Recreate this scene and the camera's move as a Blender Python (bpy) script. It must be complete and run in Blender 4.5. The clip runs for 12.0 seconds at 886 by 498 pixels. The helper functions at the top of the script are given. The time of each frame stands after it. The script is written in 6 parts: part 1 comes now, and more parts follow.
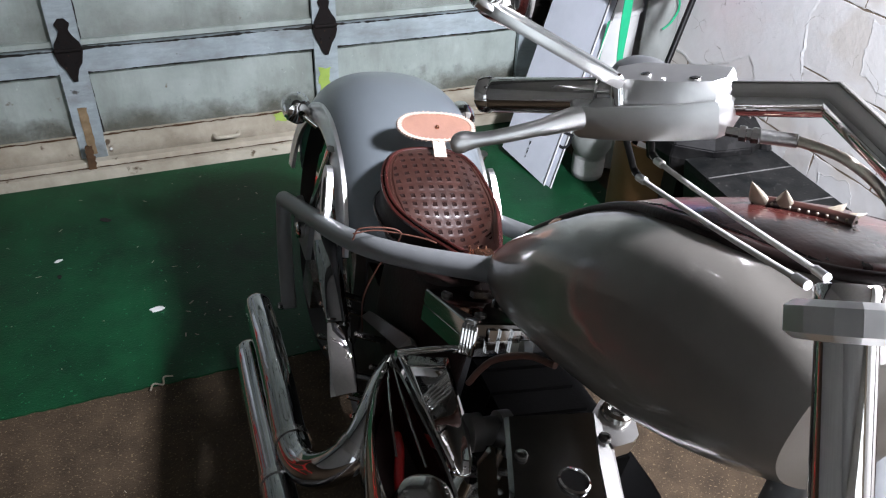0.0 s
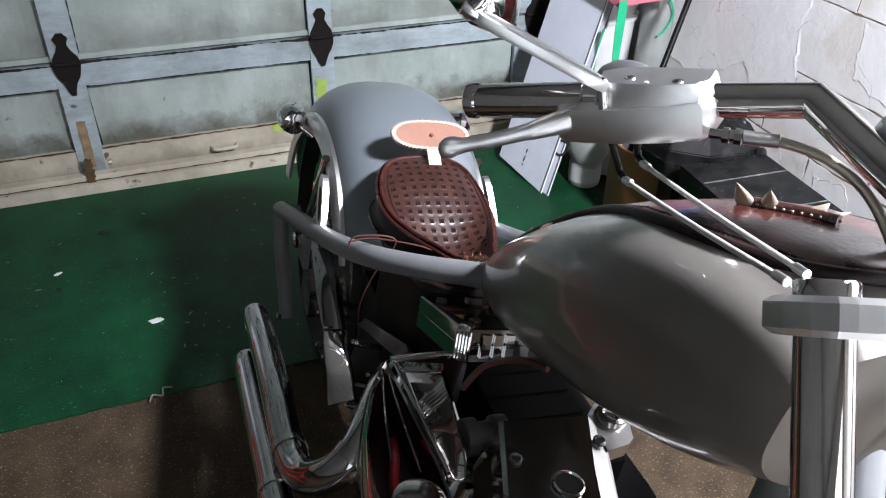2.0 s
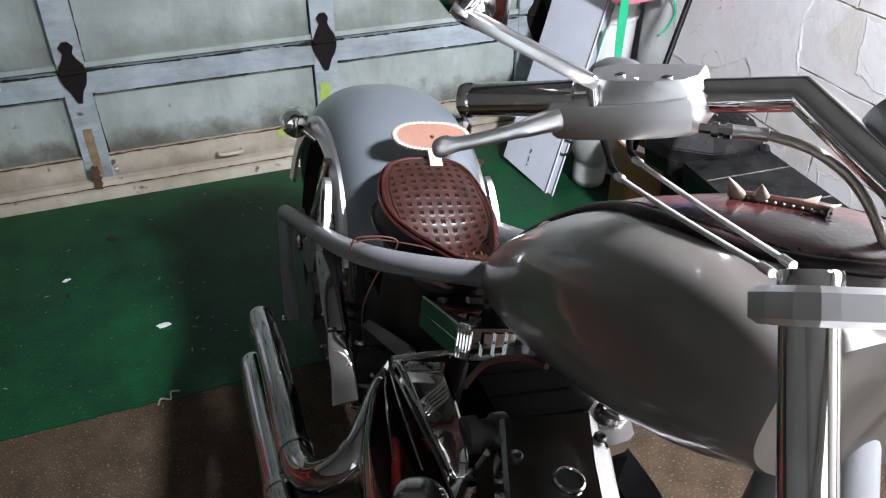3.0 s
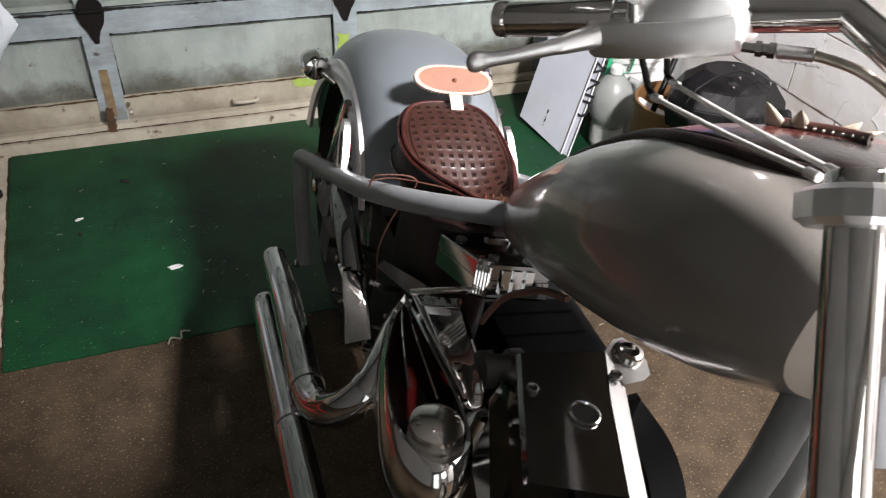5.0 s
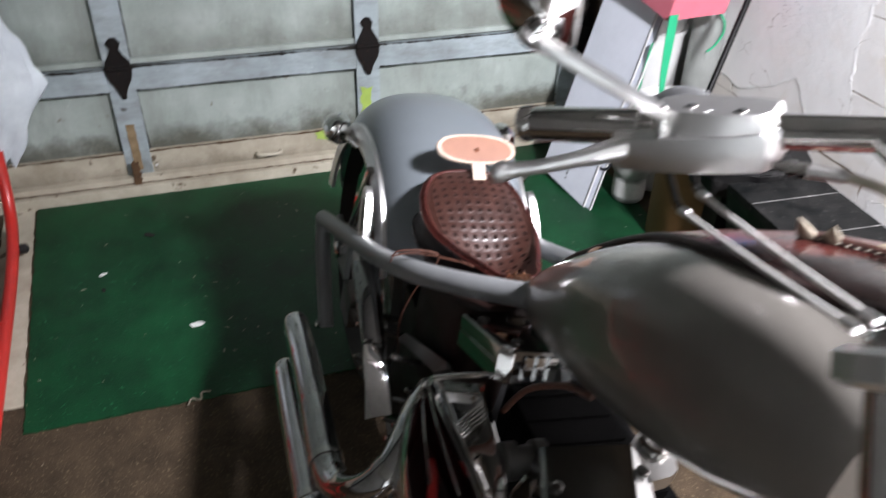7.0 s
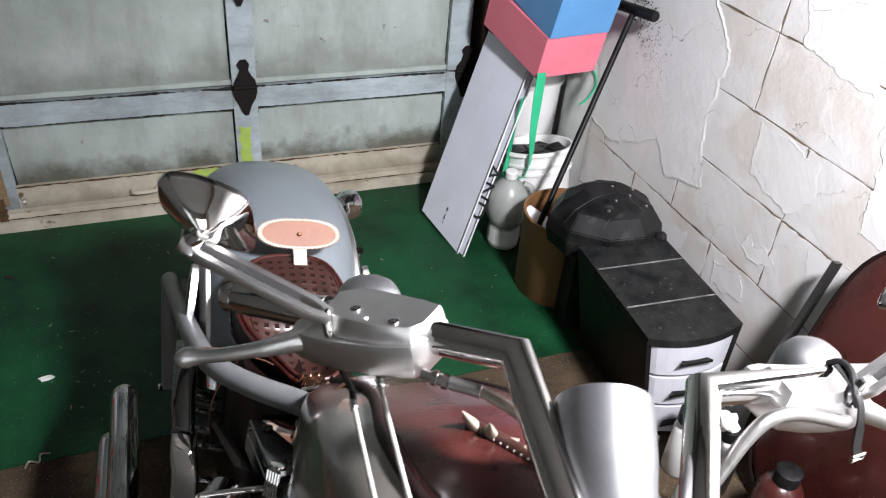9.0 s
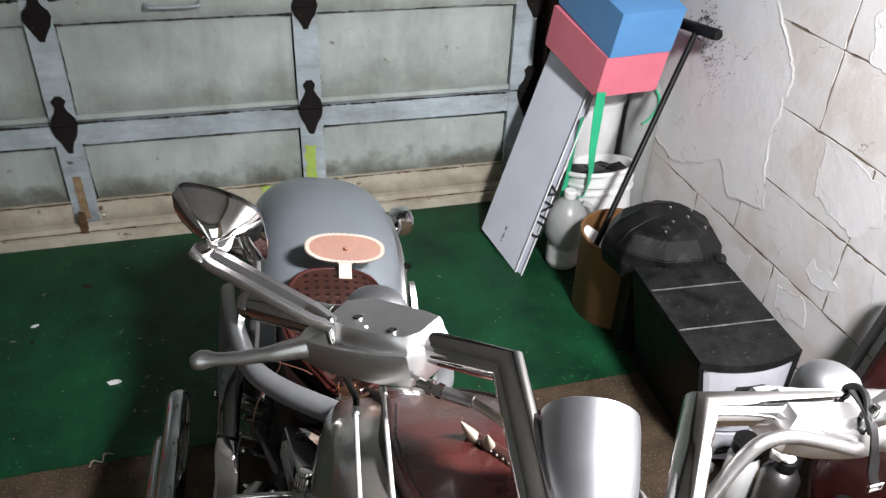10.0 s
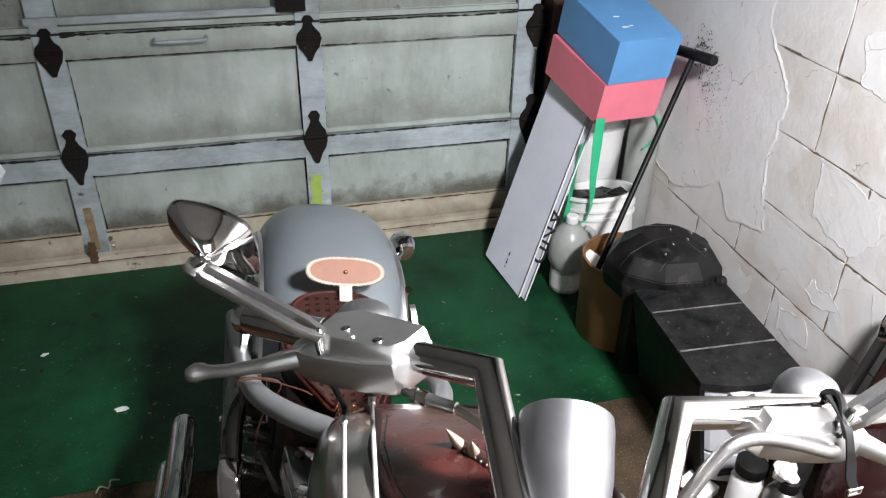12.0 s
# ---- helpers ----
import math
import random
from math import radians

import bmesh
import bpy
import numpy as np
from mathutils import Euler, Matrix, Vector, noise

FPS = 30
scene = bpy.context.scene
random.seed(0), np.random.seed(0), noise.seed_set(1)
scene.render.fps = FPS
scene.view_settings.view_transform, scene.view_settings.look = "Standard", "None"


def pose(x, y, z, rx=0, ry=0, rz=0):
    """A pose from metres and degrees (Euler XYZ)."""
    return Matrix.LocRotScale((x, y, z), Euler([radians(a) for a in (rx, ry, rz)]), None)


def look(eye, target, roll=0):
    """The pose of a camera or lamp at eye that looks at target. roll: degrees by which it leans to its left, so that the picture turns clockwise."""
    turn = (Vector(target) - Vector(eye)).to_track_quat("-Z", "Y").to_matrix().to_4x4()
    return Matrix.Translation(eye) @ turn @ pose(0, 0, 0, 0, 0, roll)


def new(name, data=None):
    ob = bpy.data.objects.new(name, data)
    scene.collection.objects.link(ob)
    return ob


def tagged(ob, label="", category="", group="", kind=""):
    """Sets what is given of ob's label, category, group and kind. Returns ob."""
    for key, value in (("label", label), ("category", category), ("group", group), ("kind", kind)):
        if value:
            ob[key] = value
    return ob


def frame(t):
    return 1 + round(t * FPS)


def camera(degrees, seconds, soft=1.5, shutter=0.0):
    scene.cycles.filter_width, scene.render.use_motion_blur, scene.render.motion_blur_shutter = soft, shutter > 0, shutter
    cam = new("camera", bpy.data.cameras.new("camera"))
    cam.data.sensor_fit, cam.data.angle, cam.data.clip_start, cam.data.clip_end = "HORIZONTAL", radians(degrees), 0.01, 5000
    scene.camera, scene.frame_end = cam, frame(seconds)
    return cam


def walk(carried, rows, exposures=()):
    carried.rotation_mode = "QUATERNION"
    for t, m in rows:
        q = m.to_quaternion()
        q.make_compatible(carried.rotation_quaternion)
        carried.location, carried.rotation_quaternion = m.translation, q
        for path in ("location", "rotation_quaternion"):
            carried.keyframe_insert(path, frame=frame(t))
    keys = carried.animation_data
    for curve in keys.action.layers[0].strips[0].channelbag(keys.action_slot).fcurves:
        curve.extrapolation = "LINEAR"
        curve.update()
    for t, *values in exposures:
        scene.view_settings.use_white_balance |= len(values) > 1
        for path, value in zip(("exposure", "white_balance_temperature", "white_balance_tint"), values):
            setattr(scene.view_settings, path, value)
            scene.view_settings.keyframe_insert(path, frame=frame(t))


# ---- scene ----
cam = camera(58.8, 12.0, soft=1.15, shutter=0.7)
PATH = [
    (0, (-0.167, -0.909, 1.318), (0.436, 0.598, 0.15), 2.3),
    (0.5, (-0.165, -0.91, 1.318), (0.441, 0.6, 0.156), 2.3),
    (1, (-0.166, -0.911, 1.319), (0.44, 0.603, 0.161), 2.2),
    (1.5, (-0.165, -0.916, 1.321), (0.444, 0.604, 0.172), 1.9),
    (2, (-0.16, -0.921, 1.318), (0.444, 0.602, 0.171), 1.5),
    (2.5, (-0.154, -0.927, 1.317), (0.44, 0.603, 0.172), 0.7),
    (3, (-0.151, -0.933, 1.319), (0.432, 0.602, 0.177), 0.2),
    (3.2, (-0.143, -0.932, 1.312), (0.42, 0.617, 0.179), -0.3),
    (4.8, (-0.166, -0.948, 1.281), (0.4, 0.56, 0.1), 1.9),
    (5, (-0.177, -0.948, 1.275), (0.38, 0.552, 0.075), 2.3),
    (5.5, (-0.21, -0.905, 1.272), (0.387, 0.6, 0.098), 4.1),
    (6, (-0.251, -0.875, 1.279), (0.365, 0.641, 0.13), 5.6),
    (6.5, (-0.246, -0.874, 1.283), (0.313, 0.644, 0.107), 4.3),
    (7, (-0.164, -0.9, 1.325), (0.35, 0.646, 0.2), 1.4),
    (7.2, (-0.121, -0.909, 1.346), (0.404, 0.639, 0.229), 0.6),
    (7.5, (-0.055, -0.925, 1.364), (0.467, 0.617, 0.237), 0.2),
    (7.7, (-0.031, -0.94, 1.384), (0.512, 0.616, 0.286), 1.1),
    (9.3, (0.086, -0.895, 1.501), (0.733, 0.605, 0.347), 5.4),
    (9.5, (0.095, -0.903, 1.503), (0.694, 0.62, 0.354), 4.4),
    (10, (0.129, -0.934, 1.498), (0.593, 0.659, 0.381), 2.4),
    (10.5, (0.153, -0.956, 1.501), (0.574, 0.685, 0.438), 0.6),
    (11, (0.155, -0.963, 1.504), (0.582, 0.695, 0.471), 0.6),
    (11.5, (0.151, -0.969, 1.505), (0.594, 0.684, 0.469), 0.9),
    (12, (0.145, -0.97, 1.499), (0.59, 0.672, 0.448), 1.2),
]
walk(cam, [(t, look(eye, target, roll)) for t, eye, target, roll in PATH], exposures=((0, 0.53, 6250, 11), (3.2, 0.53, 6300, 11), (5, 0.64, 6950, 12), (6, 0.56, 6850, 12), (7.0, 0.6, 6550, 12), (7.7, 0.68, 6450, 13), (9.3, 0.3, 6650, 11), (12, 0.22, 6720, 10)))


# ---- world, lights, exposure ----
world = bpy.data.worlds.new("world")
world.use_nodes = True
world.node_tree.nodes["Background"].inputs[0].default_value = (0.9, 0.95, 1.0, 1)
world.node_tree.nodes["Background"].inputs[1].default_value = 0.003
scene.world = world
scene.view_settings.exposure = 0.0


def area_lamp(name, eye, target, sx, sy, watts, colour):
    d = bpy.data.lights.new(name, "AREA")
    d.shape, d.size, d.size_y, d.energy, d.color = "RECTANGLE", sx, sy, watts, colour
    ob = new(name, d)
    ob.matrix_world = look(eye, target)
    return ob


bulb = bpy.data.lights.new("work_lamp", "SPOT")
bulb.energy, bulb.color, bulb.shadow_soft_size = 292, (0.975, 0.97, 1.04), 0.11
bulb.spot_size, bulb.spot_blend = radians(162), 0.6
new("work_lamp", bulb).matrix_world = look((0.94, -0.82, 1.88), (1.17, -0.75, 0.8))
# Two unseen lamps added behind the camera for fill and metal reflections.
area_lamp("fill_behind_left", (-1.2, -3.37, 1.08), (-1.2, 0.0, 1.08), 1.3, 2.1, 10.0, (0.88, 0.95, 1.0))
area_lamp("fill_behind_right", (0.8, -3.37, 1.6), (0.8, 0.0, 1.6), 1.2, 1.0, 10.0, (0.93, 0.97, 1.0))


# ---- materials ----
def material(name, base, rough=0.6, metal=0.0, dark=None, scale=6.0, amount=0.5, bump=0.0, bump_scale=60.0, coat=0.0, spots=None, spot_scale=25.0, spot_cut=0.68, sheen=0.0, spec=0.5, vary=0.0, rough_var=0.1):
    """A plain surface with broad stains, fine grain, specks and relief."""
    m = bpy.data.materials.new(name)
    m.use_nodes = True
    nt = m.node_tree
    n, l = nt.nodes, nt.links
    b = n["Principled BSDF"]
    b.inputs["Roughness"].default_value = rough
    b.inputs["Metallic"].default_value = metal
    b.inputs["Specular IOR Level"].default_value = spec
    b.inputs["Coat Weight"].default_value = coat
    b.inputs["Coat Roughness"].default_value = 0.12
    co = n.new("ShaderNodeTexCoord")
    big = n.new("ShaderNodeTexNoise")
    big.inputs["Scale"].default_value = scale
    big.inputs["Detail"].default_value = 8
    big.inputs["Roughness"].default_value = 0.65
    l.new(co.outputs["Object"], big.inputs["Vector"])
    ramp = n.new("ShaderNodeValToRGB")
    ramp.color_ramp.elements[0].position = 0.5 - amount * 0.3
    ramp.color_ramp.elements[1].position = 0.5 + amount * 0.3
    d = dark or tuple(c * 0.75 for c in base)
    ramp.color_ramp.elements[0].color = (*d, 1)
    ramp.color_ramp.elements[1].color = (*base, 1)
    l.new(big.outputs["Fac"], ramp.inputs["Fac"])
    colour = ramp.outputs["Color"]
    fine = n.new("ShaderNodeTexNoise")
    fine.inputs["Scale"].default_value = bump_scale
    fine.inputs["Detail"].default_value = 6
    l.new(co.outputs["Object"], fine.inputs["Vector"])
    if spots:
        sp = n.new("ShaderNodeTexNoise")
        sp.inputs["Scale"].default_value = spot_scale
        sp.inputs["Detail"].default_value = 5
        l.new(co.outputs["Object"], sp.inputs["Vector"])
        cut = n.new("ShaderNodeMapRange")
        cut.inputs["From Min"].default_value = spot_cut
        cut.inputs["From Max"].default_value = spot_cut + 0.05
        l.new(sp.outputs["Fac"], cut.inputs["Value"])
        mix = n.new("ShaderNodeMix")
        mix.data_type = "RGBA"
        l.new(cut.outputs["Result"], mix.inputs["Factor"])
        l.new(colour, mix.inputs["A"])
        mix.inputs["B"].default_value = (*spots, 1)
        colour = mix.outputs["Result"]
    if vary:
        info = n.new("ShaderNodeObjectInfo")
        hsv = n.new("ShaderNodeHueSaturation")
        mr = n.new("ShaderNodeMapRange")
        mr.inputs["To Min"].default_value = 1 - vary
        mr.inputs["To Max"].default_value = 1 + vary
        l.new(info.outputs["Random"], mr.inputs["Value"])
        l.new(mr.outputs["Result"], hsv.inputs["Value"])
        l.new(colour, hsv.inputs["Color"])
        colour = hsv.outputs["Color"]
    l.new(colour, b.inputs["Base Color"])
    rr = n.new("ShaderNodeMapRange")
    rr.inputs["To Min"].default_value = max(0.02, rough - rough_var)
    rr.inputs["To Max"].default_value = min(1.0, rough + rough_var)
    l.new(big.outputs["Fac"], rr.inputs["Value"])
    l.new(rr.outputs["Result"], b.inputs["Roughness"])
    if bump:
        bp = n.new("ShaderNodeBump")
        bp.inputs["Strength"].default_value = 1.0
        bp.inputs["Distance"].default_value = bump
        l.new(fine.outputs["Fac"], bp.inputs["Height"])
        l.new(bp.outputs["Normal"], b.inputs["Normal"])
    return m


def brushed(name, base, rough, stretch, bump=0.00015):
    """Metal with fine drawn lines."""
    m = material(name, base, rough, 1.0, scale=8, amount=0.6, rough_var=0.06)
    n, l = m.node_tree.nodes, m.node_tree.links
    co = n.new("ShaderNodeTexCoord")
    mp = n.new("ShaderNodeMapping")
    mp.inputs["Scale"].default_value = stretch
    tx = n.new("ShaderNodeTexNoise")
    tx.inputs["Scale"].default_value = 40
    l.new(co.outputs["Object"], mp.inputs["Vector"])
    l.new(mp.outputs["Vector"], tx.inputs["Vector"])
    bp = n.new("ShaderNodeBump")
    bp.inputs["Distance"].default_value = bump
    l.new(tx.outputs["Fac"], bp.inputs["Height"])
    l.new(bp.outputs["Normal"], n["Principled BSDF"].inputs["Normal"])
    return m


CHROME = material("chrome", (0.76, 0.75, 0.74), 0.035, 1.0, scale=14, amount=0.9, dark=(0.6, 0.59, 0.58), rough_var=0.03)
BLACK_CHROME = material("black chrome", (0.36, 0.36, 0.36), 0.05, 1.0, scale=14, amount=0.9, dark=(0.27, 0.27, 0.27), rough_var=0.03)
# Dim surroundings in the pipes' reflections are put into this darker chrome.
PIPE_CHROME = material("pipe chrome darkened for dim reflections", (0.5, 0.5, 0.505), 0.04, 1.0, scale=10, amount=0.9, dark=(0.34, 0.335, 0.335), rough_var=0.03)
DULL_CHROME = material("dull chrome", (0.6, 0.59, 0.58), 0.16, 1.0, scale=18, amount=0.9, dark=(0.35, 0.33, 0.31), rough_var=0.1)
BILLET = brushed("polished aluminium", (0.82, 0.82, 0.815), 0.36, (1, 14, 1), 0.00004)
POLISHED = brushed("polished billet", (0.8, 0.8, 0.795), 0.3, (1, 10, 1), 0.00002)
ALUMINIUM = brushed("brushed aluminium", (0.33, 0.337, 0.345), 0.46, (1, 1, 12), 0.00004)
CUP_METAL = brushed("dull brushed aluminium", (0.23, 0.237, 0.245), 0.42, (1, 1, 12), 0.00006)
CUP_METAL.node_tree.nodes["Principled BSDF"].inputs["Metallic"].default_value = 0.85
SATIN_CHROME = material("bar chrome", (0.82, 0.81, 0.8), 0.06, 1.0, scale=14, amount=0.9, dark=(0.58, 0.57, 0.56), rough_var=0.04)
CABLE = material("pale braided steel", (0.58, 0.575, 0.56), 0.34, 0.35, dark=(0.4, 0.39, 0.37), scale=90, amount=0.8, bump=0.0003, bump_scale=600)
STEEL = material("dark steel", (0.18, 0.175, 0.17), 0.35, 0.9, scale=20, amount=0.8)
GREY_PAINT = material("satin grey paint", (0.165, 0.19, 0.207), 0.3, 0.15, dark=(0.14, 0.16, 0.174), scale=5, amount=0.9, bump=0.00012, bump_scale=300, coat=0.25)
TANK_PAINT = material("glossy grey tank paint", (0.185, 0.175, 0.158), 0.32, 0.2, dark=(0.125, 0.116, 0.102), scale=7, amount=0.9, bump=0.00006, bump_scale=260, coat=0.8, spots=(0.22, 0.214, 0.2), spot_scale=40, spot_cut=0.74)
TANK_PAINT.node_tree.nodes["Principled BSDF"].inputs["Coat Roughness"].default_value = 0.07
FRAME_PAINT = material("grey frame paint", (0.2, 0.21, 0.215), 0.42, 0.05, dark=(0.15, 0.155, 0.16), scale=12, amount=0.9, bump=0.0002, bump_scale=220)
BLACK = material("black rubber", (0.011, 0.011, 0.011), 0.6, spec=0.3, scale=30, amount=0.7, bump=0.0004, bump_scale=120)
# Near-black that paints the shade of the gap between the cylinders.
GAP_BLACK = material("black for the shaded engine gap", (0.006, 0.006, 0.0062), 0.9, spec=0.05, scale=40, amount=0.7, bump=0.0008, bump_scale=140)
ENGINE_BLACK = material("black engine paint", (0.008, 0.008, 0.0085), 0.42, 0.0, spec=0.3, scale=25, amount=0.8, bump=0.0003, bump_scale=150)
LEATHER = material("brown tooled leather", (0.048, 0.0165, 0.0115), 0.31, spec=0.75, dark=(0.015, 0.006, 0.0045), scale=22, amount=0.9, bump=0.0003, bump_scale=200, coat=0.25)
LEATHER.node_tree.nodes["Principled BSDF"].inputs["Coat Roughness"].default_value = 0.32
DARK_LEATHER = material("dark oxblood leather", (0.058, 0.013, 0.0105), 0.28, dark=(0.024, 0.0065, 0.0055), scale=12, amount=0.8, bump=0.0004, bump_scale=170, coat=0.4)
BLACK_LEATHER = material("black brown leather", (0.013, 0.0055, 0.0045), 0.5, spec=0.2, dark=(0.005, 0.0025, 0.0022), scale=12, amount=0.8, bump=0.0006, bump_scale=170)
TAN_LEATHER = material("tan leather", (0.22, 0.098, 0.058), 0.5, dark=(0.16, 0.066, 0.038), scale=25, amount=0.8, bump=0.0005, bump_scale=240)
# Stands in for the shade and dirt inside the seat's stamped pits.
PIT_SHADE = material("painted shade and dirt in the tooling", (0.012, 0.0045, 0.0035), 0.75, spec=0.1, scale=60, amount=0.7)
OXBLOOD = material("dark red lining", (0.045, 0.006, 0.006), 0.45, dark=(0.015, 0.003, 0.003), scale=30, amount=0.9)
LACE = material("pale lacing", (0.52, 0.41, 0.33), 0.6, scale=40, amount=0.6)
THONG = material("orange brown thong", (0.1, 0.038, 0.024), 0.5, scale=40, amount=0.6)
SLEEVE = material("pale ribbed sleeve", (0.46, 0.455, 0.445), 0.36, 1.0, scale=30, amount=0.6, bump=0.0004, bump_scale=300)
BRAID = material("braided hose", (0.5, 0.47, 0.39), 0.35, 0.8, scale=60, amount=0.7, bump=0.0005, bump_scale=500)
IVORY = material("ivory tooth", (0.3, 0.265, 0.21), 0.35, dark=(0.16, 0.13, 0.09), scale=60, amount=0.9)
COPPER = material("copper", (0.72, 0.35, 0.22), 0.25, 1.0, scale=60, amount=0.8)
RED = material("red wire cover", (0.45, 0.02, 0.02), 0.35, scale=40, amount=0.5)
MIRROR_GLASS = material("mirror glass", (0.85, 0.85, 0.85), 0.02, 1.0, scale=4, amount=0.2, rough_var=0.01)
LENS = material("smoked lens", (0.25, 0.25, 0.25), 0.15, 0.4, scale=30, amount=0.5)



def weathered(name, base, dirty, streak, rough, spots=None, along_z=True, bump=0.0006):
    """Old paint: broad dirt, runs drawn out along one axis, chips and scratches."""
    m = material(name, base, rough, dark=dirty, scale=4.2, amount=0.85, bump=bump, bump_scale=75, spots=spots, spot_scale=26, spot_cut=0.69, vary=0.05, spec=0.3)
    n, l = m.node_tree.nodes, m.node_tree.links
    b = n["Principled BSDF"]
    src = b.inputs["Base Color"].links[0].from_socket
    co = n.new("ShaderNodeTexCoord")
    mp = n.new("ShaderNodeMapping")
    mp.inputs["Scale"].default_value = (6, 6, 1.6) if along_z else (4, 8, 14)
    tx = n.new("ShaderNodeTexNoise")
    tx.inputs["Scale"].default_value = 1.0
    tx.inputs["Detail"].default_value = 9
    tx.inputs["Roughness"].default_value = 0.7
    l.new(co.outputs["Object"], mp.inputs["Vector"])
    l.new(mp.outputs["Vector"], tx.inputs["Vector"])
    cut = n.new("ShaderNodeMapRange")
    cut.inputs["From Min"].default_value = 0.46
    cut.inputs["From Max"].default_value = 0.68
    cut.inputs["To Max"].default_value = 0.62
    l.new(tx.outputs["Fac"], cut.inputs["Value"])
    mix = n.new("ShaderNodeMix")
    mix.data_type = "RGBA"
    l.new(cut.outputs["Result"], mix.inputs["Factor"])
    l.new(src, mix.inputs["A"])
    mix.inputs["B"].default_value = (*streak, 1)
    pale = n.new("ShaderNodeTexNoise")
    pale.inputs["Scale"].default_value = 55
    pale.inputs["Detail"].default_value = 4
    pale.inputs["Distortion"].default_value = 1.5
    l.new(co.outputs["Object"], pale.inputs["Vector"])
    cut2 = n.new("ShaderNodeMapRange")
    cut2.inputs["From Min"].default_value = 0.68
    cut2.inputs["From Max"].default_value = 0.76
    cut2.inputs["To Max"].default_value = 0.3
    l.new(pale.outputs["Fac"], cut2.inputs["Value"])
    mix2 = n.new("ShaderNodeMix")
    mix2.data_type = "RGBA"
    l.new(cut2.outputs["Result"], mix2.inputs["Factor"])
    l.new(mix.outputs["Result"], mix2.inputs["A"])
    mix2.inputs["B"].default_value = (*[min(0.85, c * 1.35) for c in base], 1)
    l.new(mix2.outputs["Result"], b.inputs["Base Color"])
    return m


def stain(name, colour, cut, scale, most):
    """A blotchy see-through film of dirt, thickest at the foot of its sheet."""
    m = material(name, colour, 0.8, dark=tuple(c * 0.45 for c in colour), scale=25, amount=0.9, spec=0.1)
    n, l = m.node_tree.nodes, m.node_tree.links
    co = n.new("ShaderNodeTexCoord")
    sep = n.new("ShaderNodeSeparateXYZ")
    l.new(co.outputs["Generated"], sep.inputs[0])
    tx = n.new("ShaderNodeTexNoise")
    tx.inputs["Scale"].default_value = scale
    tx.inputs["Detail"].default_value = 11
    tx.inputs["Roughness"].default_value = 0.68
    tx.inputs["Distortion"].default_value = 0.1
    l.new(co.outputs["Object"], tx.inputs["Vector"])
    down = n.new("ShaderNodeMath")
    down.operation = "MULTIPLY_ADD"
    l.new(sep.outputs[1], down.inputs[0])
    down.inputs[1].default_value = -0.5
    l.new(tx.outputs["Fac"], down.inputs[2])
    mr = n.new("ShaderNodeMapRange")
    mr.inputs["From Min"].default_value = cut
    mr.inputs["From Max"].default_value = cut + 0.3
    mr.inputs["To Max"].default_value = most
    l.new(down.outputs[0], mr.inputs["Value"])
    l.new(mr.outputs["Result"], n["Principled BSDF"].inputs["Alpha"])
    return m


